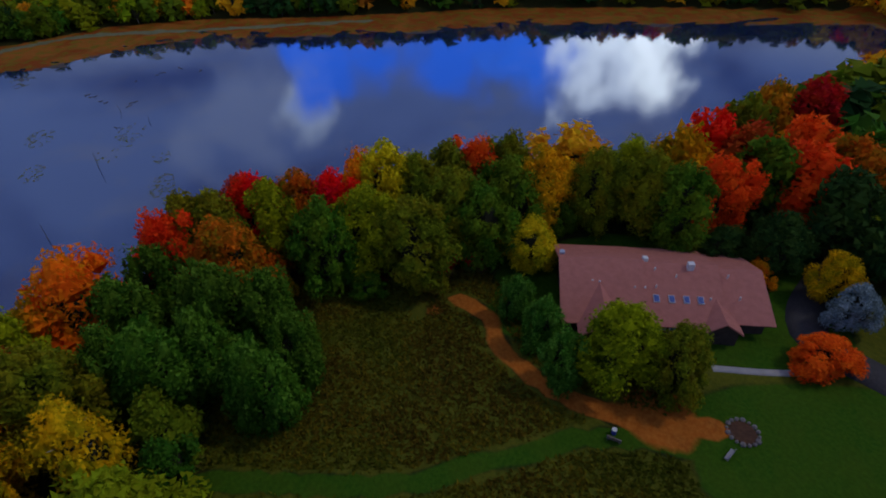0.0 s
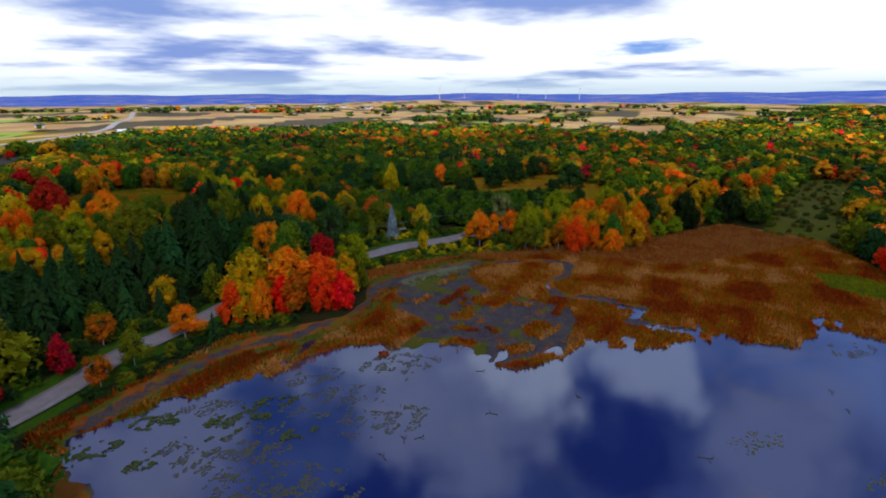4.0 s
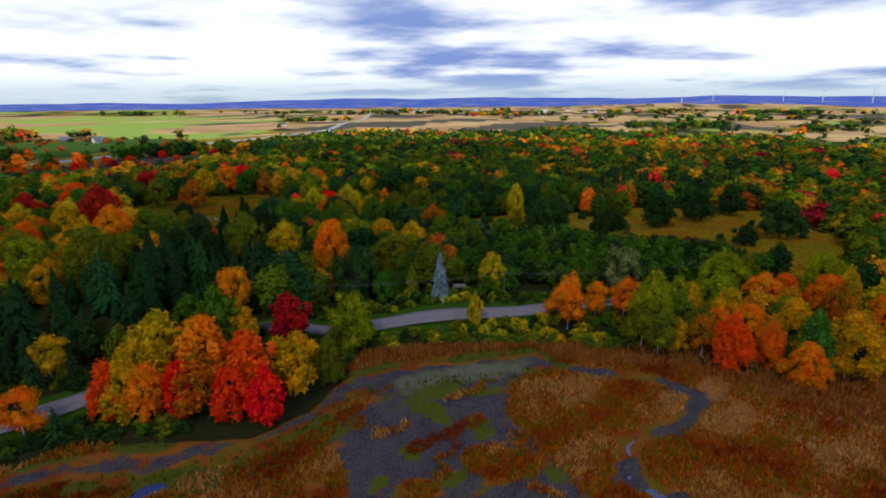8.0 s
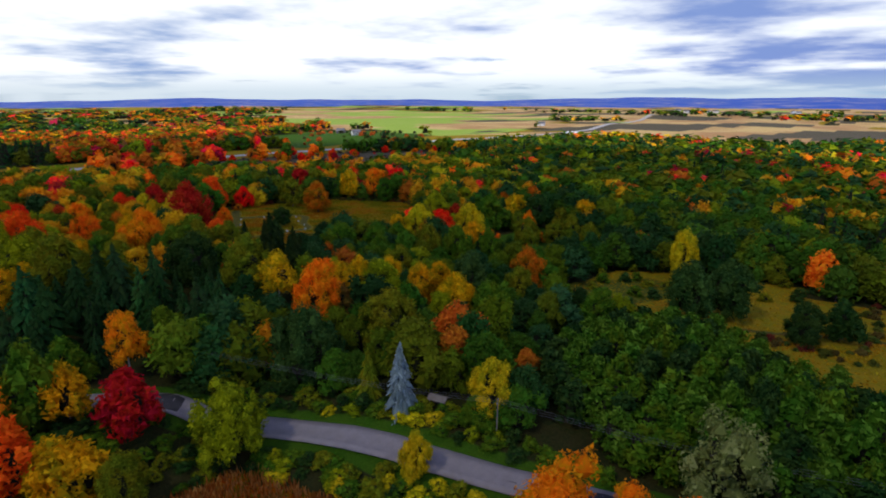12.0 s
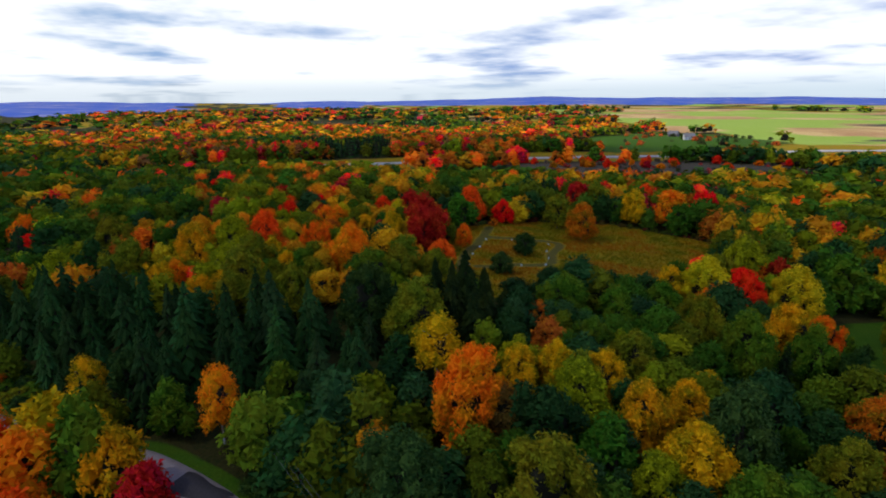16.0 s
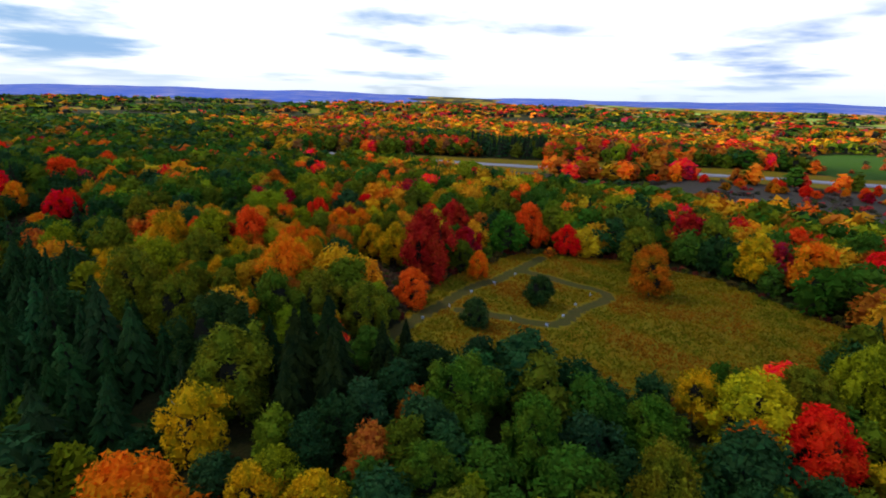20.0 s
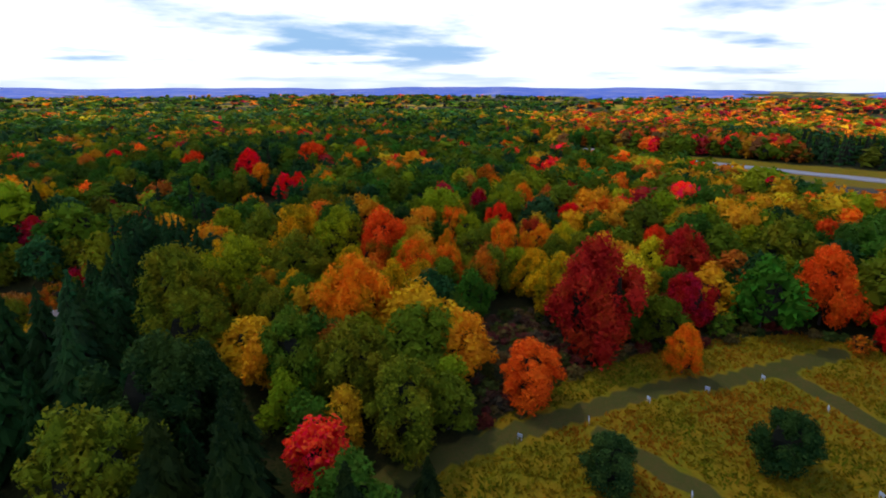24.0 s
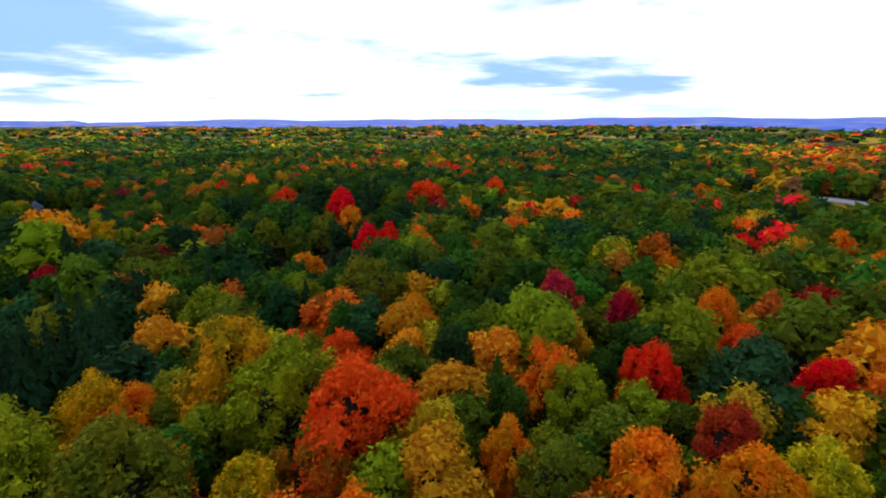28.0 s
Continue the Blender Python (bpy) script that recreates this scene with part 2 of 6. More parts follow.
# ground: covers are given by masks, each with its own grain
ground_m, n = material("ground_cover")
p = n.add("ShaderNodeTexCoord").outputs["Object"]
big, mid, fine = n.noise(p, 0.035, 4.0), n.noise(p, 0.22, 5.0, 0.6, 0.4), n.noise(p, 1.7, 5.0, 0.65)
spread = n.math("MULTIPLY", n.math("SUBTRACT", mid, 0.5), 0.9)
A = n.add("ShaderNodeSeparateColor", {0: n.add("ShaderNodeAttribute", attribute_name="cover_a").outputs["Color"]})
B = n.add("ShaderNodeSeparateColor", {0: n.add("ShaderNodeAttribute", attribute_name="cover_b").outputs["Color"]})
C = n.add("ShaderNodeSeparateColor", {0: n.add("ShaderNodeAttribute", attribute_name="cover_c").outputs["Color"]})


def edge(mask, soft=0.12):
    """The mask with its border broken up by the grain."""
    return n.add("ShaderNodeMapRange", {0: n.math("ADD", mask, n.math("MULTIPLY", spread, 0.55)), 1: 0.5 - soft, 2: 0.5 + soft}).outputs[0]


def grain(a, b, c):
    return n.mix(n.add("ShaderNodeMapRange", {0: fine, 1: 0.4, 2: 0.72}).outputs[0], n.mix(n.add("ShaderNodeMapRange", {0: mid, 1: 0.38, 2: 0.62}).outputs[0], a, b), c)


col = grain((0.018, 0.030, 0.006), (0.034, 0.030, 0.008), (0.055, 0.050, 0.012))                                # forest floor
col = n.mix(edge(A.outputs[0]), col, grain((0.20, 0.185, 0.006), (0.33, 0.175, 0.006), (0.35, 0.255, 0.010)))    # tall meadow
col = n.mix(edge(A.outputs[1]), col, grain((0.028, 0.095, 0.004), (0.046, 0.10, 0.005), (0.062, 0.135, 0.007)))     # mown grass
reed = n.mix(n.add("ShaderNodeMapRange", {0: n.noise(p, 0.05, 5.0, 0.62, 0.8), 1: 0.45, 2: 0.56}).outputs[0], (0.27, 0.055, 0.004), (0.38, 0.13, 0.016))
reed = n.mix(n.add("ShaderNodeMapRange", {0: mid, 1: 0.46, 2: 0.62}).outputs[0], reed, (0.17, 0.16, 0.008))
col = n.mix(edge(A.outputs[2]), col, n.mix(n.math("MULTIPLY", fine, 0.6), reed, (0.24, 0.055, 0.008)))
patchy = n.math("ADD", B.outputs[0], n.math("MULTIPLY", n.math("SUBTRACT", n.noise(p, 0.28, 7.0, 0.72, 0.8), 0.5), 2.0))
col = n.mix(n.add("ShaderNodeMapRange", {0: patchy, 1: 0.38, 2: 0.62}).outputs[0], col, grain((0.045, 0.036, 0.042), (0.085, 0.072, 0.055), (0.14, 0.12, 0.115)))         # wet mud
col = n.mix(edge(B.outputs[1]), col, grain((0.52, 0.13, 0.014), (0.40, 0.11, 0.014), (0.60, 0.20, 0.03)))        # leaf litter path
col = n.mix(edge(B.outputs[2]), col, grain((0.30, 0.42, 0.055), (0.36, 0.46, 0.07), (0.26, 0.40, 0.06)))           # green field
col = n.mix(edge(C.outputs[0]), col, n.mix(n.add("ShaderNodeMapRange", {0: n.noise(p, 0.006, 4.0, 0.6), 1: 0.42, 2: 0.58}).outputs[0], grain((0.60, 0.40, 0.15), (0.68, 0.50, 0.22), (0.52, 0.36, 0.12)), grain((0.46, 0.22, 0.10), (0.52, 0.28, 0.14), (0.36, 0.26, 0.08))))            # stubble
col = n.mix(edge(C.outputs[1]), col, grain((0.10, 0.082, 0.055), (0.075, 0.075, 0.035), (0.15, 0.12, 0.08)))       # wet brush
col = n.mix(edge(C.outputs[2]), col, grain((0.105, 0.095, 0.018), (0.14, 0.10, 0.022), (0.085, 0.10, 0.014)))           # trodden grass
D = n.add("ShaderNodeSeparateColor", {0: n.add("ShaderNodeAttribute", attribute_name="cover_d").outputs["Color"]})
col = n.mix(edge(D.outputs[0]), col, grain((0.075, 0.095, 0.008), (0.11, 0.115, 0.010), (0.15, 0.14, 0.012)))        # moss and sedge
col = n.mix(edge(D.outputs[1]), col, grain((0.46, 0.20, 0.06), (0.52, 0.26, 0.09), (0.38, 0.15, 0.04)))             # pale reeds
col = n.mix(edge(D.outputs[2]), col, grain((0.17, 0.175, 0.085), (0.23, 0.22, 0.125), (0.13, 0.135, 0.06)))           # pale silt
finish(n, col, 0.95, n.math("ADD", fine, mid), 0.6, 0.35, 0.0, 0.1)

water_m, n = material("dark_pond_water")
p = n.add("ShaderNodeTexCoord").outputs["Object"]
ripple = n.noise(p, 0.8, 3.0)
# blue of the mirrored sky put into base and gloss; reflectivity raised too
murk_and_sky_blue = n.mix(n.add("ShaderNodeMapRange", {0: n.noise(p, 0.035, 5.0, 0.6, 0.5), 1: 0.52, 2: 0.66}).outputs[0], (0.014, 0.020, 0.070), (0.060, 0.050, 0.055))
wave = n.add("ShaderNodeBump", {"Height": ripple, "Strength": 0.05, "Distance": 0.05}).outputs[0]
deep = n.add("ShaderNodeBsdfDiffuse", {0: murk_and_sky_blue, "Normal": wave})
shine = n.add("ShaderNodeBsdfGlossy", {0: (0.76, 0.88, 1.0, 1), "Roughness": 0.05, "Normal": wave})
n.add("ShaderNodeOutputMaterial", {0: n.add("ShaderNodeMixShader", {0: n.add("ShaderNodeFresnel", {0: 2.8}).outputs[0], 1: deep.outputs[0], 2: shine.outputs[0]}).outputs[0]})

asphalt_m, n = material("worn_asphalt")
p = n.add("ShaderNodeTexCoord").outputs["Object"]
worn = n.mix(n.add("ShaderNodeMapRange", {0: n.noise(p, 0.5, 5.0), 1: 0.35, 2: 0.7}).outputs[0], (0.29, 0.25, 0.24), (0.38, 0.33, 0.315))
worn = n.mix(n.add("ShaderNodeMapRange", {0: n.noise(p, 14.0, 3.0), 1: 0.4, 2: 0.7}).outputs[0], worn, (0.24, 0.21, 0.205))
finish(n, worn, 0.85, n.noise(p, 30.0, 2.0), 0.2, 0.02)
patch_m = plain("fresh_dark_asphalt", (0.045, 0.042, 0.045), (0.075, 0.07, 0.07), 0.85, 3.0)
highway_m = plain("pale_concrete_road", (0.42, 0.39, 0.36), (0.52, 0.49, 0.45), 0.85, 0.4)
shingle_m = plain("red_brown_roof_shingles", (0.46, 0.165, 0.125), (0.56, 0.21, 0.16), 0.85, 0.9)
siding_m = plain("dark_brown_wood_siding", (0.06, 0.04, 0.032), (0.11, 0.075, 0.055), 0.8, 1.4)
white_m = plain("white_paint", (0.72, 0.72, 0.70), (0.82, 0.82, 0.80), 0.6, 2.0)
barn_m = plain("red_barn_paint", (0.55, 0.03, 0.02), (0.42, 0.03, 0.02), 0.7, 0.8)
tin_m = plain("pale_blue_tin", (0.45, 0.52, 0.68), (0.58, 0.62, 0.75), 0.45, 0.8, 0.3)
timber_m = plain("weathered_grey_timber", (0.17, 0.14, 0.11), (0.28, 0.24, 0.20), 0.85, 2.0)
wire_m = plain("dark_cable", (0.12, 0.12, 0.12), (0.17, 0.17, 0.17), 0.5, 3.0)
glass_m = plain("blue_skylight_glass", (0.06, 0.10, 0.30), (0.09, 0.15, 0.42), 0.12, 2.0, 0.0, 0.8)
reed_m, n = material("dry_reed_blades")
leaf = n.add("ShaderNodeNewGeometry").outputs["Random Per Island"]
leafy(n, n.mix(n.math("MULTIPLY", leaf, 0.15), n.add("ShaderNodeAttribute", attribute_name="tint").outputs["Color"], (0.40, 0.20, 0.02)), 0.3)
# distance haze painted as blue base colour on the wooded hills
far_m, n = material("far_hills_painted_haze")
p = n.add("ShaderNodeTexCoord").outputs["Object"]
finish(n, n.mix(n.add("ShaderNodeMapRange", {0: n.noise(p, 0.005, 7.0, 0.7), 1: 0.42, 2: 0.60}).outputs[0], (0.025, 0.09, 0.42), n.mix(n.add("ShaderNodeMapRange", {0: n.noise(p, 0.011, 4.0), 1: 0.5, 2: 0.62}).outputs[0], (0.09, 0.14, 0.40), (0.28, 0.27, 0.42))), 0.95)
# for the added cloud: its see-through share sets how much sun passes
cloud_m, n = material("grey_cloud")
p = n.add("ShaderNodeTexCoord").outputs["Object"]
d = n.add("ShaderNodeBsdfDiffuse", {0: n.mix(n.noise(p, 0.004, 4.0), (0.75, 0.77, 0.82), (0.9, 0.9, 0.92))})
t = n.add("ShaderNodeBsdfTranslucent", {0: (0.30, 0.32, 0.36, 1)})
veil = n.add("ShaderNodeMixShader", {0: 0.5, 1: d.outputs[0], 2: t.outputs[0]})
thin = n.add("ShaderNodeBsdfTransparent")
n.add("ShaderNodeOutputMaterial", {0: n.add("ShaderNodeMixShader", {0: 0.47, 1: veil.outputs[0], 2: thin.outputs[0]}).outputs[0]})

# ---------------------------------------------------------------- plan of the land (metres, lake level is 0)
LAKE = [(-100, 74), (-78, 93), (-59, 92), (-45, 104), (-33, 108), (-7, 101), (10, 80), (41, 79), (70, 78), (99, 68), (118, 74), (127, 60), (132, 43), (149, 2), (156, -32), (138, -80), (122, -130), (112, -179),
        (80, -250), (40, -330), (-10, -330), (0, -250), (-8, -206), (-22, -165), (-30, -140), (-24, -115), (-20, -90), (-22, -68), (-18, -42), (-36, -8), (-58, 14), (-76, 40)]
BASIN = [(-108, 84), (-92, 98), (-67, 123), (-46, 127), (-31, 130), (-22, 142), (-19, 158), (-17, 172), (3, 179), (42, 183), (72, 175), (99, 164), (120, 170), (150, 184), (194, 196), (213, 150), (188, 100), (178, 60), (178, 43), (192, 4),
         (187, -40), (167, -90), (152, -140), (142, -185), (105, -265), (60, -345), (-30, -345), (-14, -250), (-22, -206), (-34, -170), (-40, -140), (-33, -115), (-29, -90), (-31, -68), (-27, -45), (-42, -17), (-64, 6), (-86, 36)]
WEST_MEADOW = [(-104, 236), (-122, 237), (-140, 240), (-155, 248), (-169, 257), (-181, 269), (-182, 305), (-166, 332), (-147, 342), (-130, 354), (-112, 347), (-98, 318), (-90, 285), (-91, 255), (-95, 238)]
EAST_MEADOW = [(56, 286), (80, 293), (92, 354), (170, 353), (167, 315), (176, 290), (152, 244), (137, 238), (114, 240), (114, 270), (96, 281)]
GLADE = [(-36, 266), (-52, 284), (-62, 310), (-62, 345), (-56, 372), (-30, 372), (-22, 330), (-24, 292)]
SMALL_MEADOW = [(-6, 270), (14, 272), (34, 318), (16, 322), (-4, 300)]
GARDEN = [(-50, -46), (-60, -84), (-72, -86), (-92, -90), (-96, -112), (-96, -150), (-125, -150), (-140, -100), (-128, -60), (-110, -34), (-88, -30), (-66, -34)]
YARD = [(-56, -90), (-73, -78), (-90, -86), (-97, -108), (-108, -126), (-90, -142), (-74, -134), (-60, -112)]
LAWN = [(-100, -97), (-101, -107), (-104, -117), (-112, -130), (-135, -125), (-132, -100), (-112, -90)]
WET = [(-300, 290), (-362, 300), (-390, 400), (-365, 520), (-310, 600), (-225, 600), (-232, 443), (-262, 350)]
VERGE = [(-470, 90), (-490, 200), (-480, 330), (-455, 470), (-420, 560), (-395, 640), (-400, 720), (-330, 740), (-335, 620), (-352, 560), (-380, 470), (-405, 380), (-400, 290), (-415, 200), (-440, 90)]
PASTURE = [(-420, 520), (-400, 700), (-445, 760), (-600, 880), (-720, 820), (-620, 600), (-500, 500)]
GREEN_FIELD = [(-410, 745), (-420, 880), (-440, 1050), (-640, 1600), (-1000, 2000), (-1900, 1700), (-1300, 1050), (-880, 880), (-650, 880)]
STRAW_FIELD = [(-318, 800), (-230, 826), (40, 890), (95, 1250), (130, 1560), (-250, 1950), (-395, 1650), (-325, 1110), (-318, 900)]
ROADSIDE = [(-400, 600), (-300, 620), (-225, 830), (-300, 1150), (-420, 1150), (-430, 760)]
MEADOW_EDGE = [(30, 272), (41, 284), (67, 266), (106, 254), (116, 238), (150, 240), (176, 290), (168, 330), (60, 330), (69, 342), (35, 336), (3, 325), (-3, 292), (10, 278)]
CLEARING = [(-152, 218), (-160, 226), (-150, 234), (-154, 246), (-170, 256), (-182, 268), (-164, 272), (-141, 256), (-122, 246), (-114, 238), (-126, 226), (-138, 214)]
VALLEY = [(196, 172), (232, 205), (294, 248), (353, 275), (372, 262), (360, 238), (282, 190), (232, 148), (210, 138)]
SHELTER_YARD = [(-8, 198), (30, 204), (52, 208), (50, 216), (24, 211), (-2, 213)]
ROAD_CLEARING = [(-199, 55), (-215, 85), (-180, 95), (-158, 72), (-165, 55)]
MOSS_PATCH = [(164, 116), (178, 104), (176, 86), (158, 84), (152, 100)]
REED_BED = [(66, 172), (100, 160), (120, 166), (150, 180), (192, 190), (200, 160), (180, 140), (150, 130), (120, 125), (95, 130), (80, 145)]
SILT_FAN = [(-8, 158), (2, 165), (18, 171), (33, 174), (28, 165), (20, 160), (8, 158), (-2, 150)]
EAST_CHANNEL = [(148, 66), (166, 50), (176, 30), (180, 10), (175, -14), (168, -40), (158, -80), (148, -120)]
MUD_FLAT = [(-8, 150), (2, 164), (20, 171), (33, 173), (25, 158), (24, 146), (29, 136), (38, 122), (46, 112), (42, 98), (30, 86), (10, 82), (-10, 88), (-22, 98), (-12, 108), (-5, 114), (-8, 122), (-15, 131)]
ISLANDS = [(23, 128, 8, 6), (-2, 98, 7, 4), (28, 100, 6, 5), (8, 118, 3.5, 3), (16, 90, 5, 3)]      # x, y and half widths of grass islands in the mud
MARSH = [(-112, 66), (-112, 130), (-24, 192), (60, 192), (214, 202), (216, 60)]
ROAD_VIEW = [(-290, 290), (-362, 305), (-405, 300), (-415, 200), (-440, 90), (-470, 50), (-405, 50), (-372, 150), (-335, 230)]
PINES = [(-120, 100), (-98, 118), (-76, 144), (-58, 162), (-42, 178), (-30, 196), (-52, 214), (-75, 190), (-100, 168), (-128, 140), (-140, 110)]
PLOUGHED = [(-225, 835), (20, 900), (60, 1060), (-200, 1000)]

# heights at known spots: x, y, z
SPOTS = [(16, 193, 6), (-22, 184, 5.5), (-73, 138, 5.5), (-105, 97, 7.5), (-126, 74, 9.5), (70, 210, 6), (130, 226, 7), (7, 207, 8), (-134, 253, 16), (-158, 266, 15.5), (-165, 272, 16), (-152, 309, 14.5), (-63, -79, 7)]
SPOTS += [(-85, -105, 7.5), (-260, 872, 13), (-484, 664, 15), (125, 270, 10), (-44, 330, 7), (-47, 300, 8), (-170, 187, 18), (-120, 209, 18), (-225, 190, 18), (-290, 174, 18), (-220, -12, 19), (-100, 176, 16), (-77, 230, 15)]
SPOTS += [(215, 94, 1.5), (310, -3, 1.0), (-50, 170, 10), (250, 200, 5), (-110, 0, 9), (-430, 400, 14), (-460, 180, 14)]


def inside(poly, x, y):
    r = np.zeros(x.shape, bool)
    for (x0, y0), (x1, y1) in zip(poly, poly[1:] + poly[:1]):
        if y0 != y1:
            r ^= ((y0 > y) != (y1 > y)) & (x < (x1 - x0) * (y - y0) / (y1 - y0) + x0)
    return r


def line_distance(line, x, y, closed=False):
    d = np.full(x.shape, 1e9)
    for (x0, y0, *_), (x1, y1, *_) in zip(line, line[1:] + (line[:1] if closed else [])):
        ux, uy = x1 - x0, y1 - y0
        k = np.clip(((x - x0) * ux + (y - y0) * uy) / (ux * ux + uy * uy + 1e-9), 0, 1)
        d = np.minimum(d, np.hypot(x - x0 - k * ux, y - y0 - k * uy))
    return d


def depth_in(poly, x, y):
    """Metres inside the outline; negative outside."""
    d = line_distance(poly, x, y, True)
    return np.where(inside(poly, x, y), d, -d)


rng = np.random.default_rng(11)
WAVES = [(rng.normal(size=2), rng.uniform(0, 6.28)) for _ in range(36)]


def wander(x, y, size):
    """Smooth, irregular values of about -1 to 1 whose patches are about that many metres wide."""
    v = 0.0
    for i, (k, ph) in enumerate(WAVES):
        v = v + np.sin((k[0] * x + k[1] * y) * 2.6 * (1 + (i % 3) * 0.9) / size + ph) / (1 + (i % 3) * 0.8)
    return v / 5.0


def land(x, y):
    """Height of the ground, lake bed and marsh included."""
    x, y = np.asarray(x, float), np.asarray(y, float)
    num, den = 10.0 * 3e-9, 3e-9
    for sx, sy, sz in SPOTS:
        w = 1 / ((x - sx) ** 2 + (y - sy) ** 2 + 60.0) ** 2
        num, den = num + w * sz, den + w
    h = num / den
    r = np.hypot(x, y - 150)
    h = h + smooth(250, 900, r) * (3.0 * wander(x, y, 420) + 1.5)
    h = h + smooth(1500, 4200, r) * (4 + 8 * wander(x, y, 1500))
    h = h + 0.35 * wander(x, y, 25)
    b = depth_in(BASIN, x, y)
    k = depth_in(LAKE, x, y)
    tuft = wander(x, y, 7.0) * 0.22 + wander(x + 50, y, 21.0) * 0.22
    wet = np.where(k > 0, -0.10 - 0.055 * k, 0.05 + 0.022 * -k) + tuft * np.clip(1.3 - np.abs(k) / 26, 0.25, 1)
    creek = line_distance(CREEK, x, y)
    wet = wet - 1.4 * np.clip(1 - creek / (2.0 + 2.2 * wander(x, y, 11)).clip(0.05), 0, 1)
    wet = np.clip(wet, -1.5, 0.75)
    return np.where(b > 0, np.where(b < 8, wet + smooth(8, 0, b) * 0.4, wet), 0.4 + (h - 0.4) * smooth(0, 24, -b))


def open_country(x, y):
    """1 in the open fields beyond the woods to the north."""
    turn = np.degrees(np.arctan2(-(x + 30), y - 150))
    reach = np.hypot(x + 30, y - 150)
    return smooth(-62, -40, turn) * smooth(40, 24, turn) * smooth(760, 860, reach + 60 * wander(x, y, 160) + 4.0 * np.clip(-turn - 5, 0, 60))


CREEK = [(28, 172), (62, 166), (72, 158), (66, 148), (50, 138), (48, 126), (62, 116), (70, 104), (60, 96), (74, 84)]
SHORE_CHANNEL = [(-96, 86), (-70, 112), (-45, 122), (-28, 134), (-18, 150), (-6, 160), (10, 166), (30, 172)]
ROAD = [(-175, 15), (-150, 42), (-126, 73), (-106, 97), (-94, 113), (-73, 138), (-56, 156), (-40, 171), (-22, 184), (-4, 191), (16, 196), (42, 202), (66, 209), (92, 216), (130, 226), (190, 243), (260, 270)]
HIGHWAY = [(-520, -60), (-480, 100), (-462, 146), (-447, 205), (-437, 290), (-428, 370), (-409, 470), (-386, 550), (-370, 615), (-354, 740), (-340, 870), (-334, 960), (-360, 1250), (-430, 1720), (-490, 2050)]
MEADOW_PATH = [(-93, 229), (-105, 235), (-123, 243), (-137, 250), (-153, 261), (-166, 270), (-176, 276)]
PATH_LOOP = [(-161, 268), (-156, 276), (-151, 283), (-149, 290), (-143, 293), (-132, 283), (-121, 277), (-119, 271), (-121, 262), (-124, 250)]
LEAF_PATH = [(-66, -76), (-72, -79), (-80, -78), (-88, -80), (-95, -84), (-101, -90), (-106, -99)]
MOWN_PATH = [(-86, -30), (-91, -42), (-96, -54), (-98, -68), (-99, -79), (-103, -88), (-112, -100)]


EAST_TRAIL = [(50, 290), (64, 295), (77, 300), (98, 304), (119, 305), (142, 306), (166, 303)]


def spline(line, step=4.0):
    """The line as smooth, evenly spaced points (Catmull-Rom)."""
    pts = [np.array(p[:2], float) for p in line]
    pts = [2 * pts[0] - pts[1]] + pts + [2 * pts[-1] - pts[-2]]
    out = []
    for a, b, c, d in zip(pts, pts[1:], pts[2:], pts[3:]):
        k = max(2, int(np.linalg.norm(c - b) / step))
        for u in np.arange(k) / k:
            out.append(tuple(0.5 * (2 * b + (c - a) * u + (2 * a - 5 * b + 4 * c - d) * u * u + (3 * b - a - 3 * c + d) * u ** 3)))
    return out + [tuple(pts[-2])]


def mesh_of(name, verts, faces, mats, index=None, flat=False):
    me = bpy.data.meshes.new(name)
    verts, faces = np.asarray(verts, np.float32), np.asarray(faces, np.int32)
    k = faces.shape[1]
    me.vertices.add(len(verts))
    me.vertices.foreach_set("co", verts.ravel())
    me.loops.add(faces.size)
    me.loops.foreach_set("vertex_index", faces.ravel())
    me.polygons.add(len(faces))
    me.polygons.foreach_set("loop_start", np.arange(0, faces.size, k, dtype=np.int32))
    for m in mats:
        me.materials.append(m)
    if index is not None:
        me.polygons.foreach_set("material_index", np.asarray(index, np.int32))
    me.polygons.foreach_set("use_smooth", np.full(len(faces), not flat))
    me.update(calc_edges=True)
    return me


def mask(me, name, rgb):
    a = me.color_attributes.new(name, "FLOAT_COLOR", "POINT")
    a.data.foreach_set("color", np.concatenate([rgb, np.ones((len(rgb), 1))], 1).astype(np.float32).ravel())


def part(name, bm, mat, parent, label=""):
    me = bpy.data.meshes.new(name)
    bm.to_mesh(me)
    bm.free()
    me.materials.append(mat)
    ob = new(name, me)
    ob.parent = parent
    return tagged(ob, label)


# one sheet of ground, fine round the flight and coarser outwards
fine_x, fine_y = np.arange(-200, 226, 1.7), np.arange(-150, 362, 1.7)
grow = np.cumsum(2.4 * 1.075 ** np.arange(68))
grow = grow[grow < 4700]
gx = np.concatenate([fine_x[0] - grow[::-1], fine_x, fine_x[-1] + grow])
gy = np.concatenate([fine_y[0] - grow[::-1], fine_y, fine_y[-1] + grow])
GX, GY = np.meshgrid(gx, gy)
X, Y = GX.ravel(), GY.ravel()
Z = land(X, Y)
R = np.hypot(X, Y - 150)
nx, ny = len(gx), len(gy)
q = (np.arange(ny - 1)[:, None] * nx + np.arange(nx - 1)).ravel()
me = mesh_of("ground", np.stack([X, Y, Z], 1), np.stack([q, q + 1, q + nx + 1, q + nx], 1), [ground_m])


def soft_in(poly, width=2.0):
    return smooth(-width, width, depth_in(poly, X, Y))


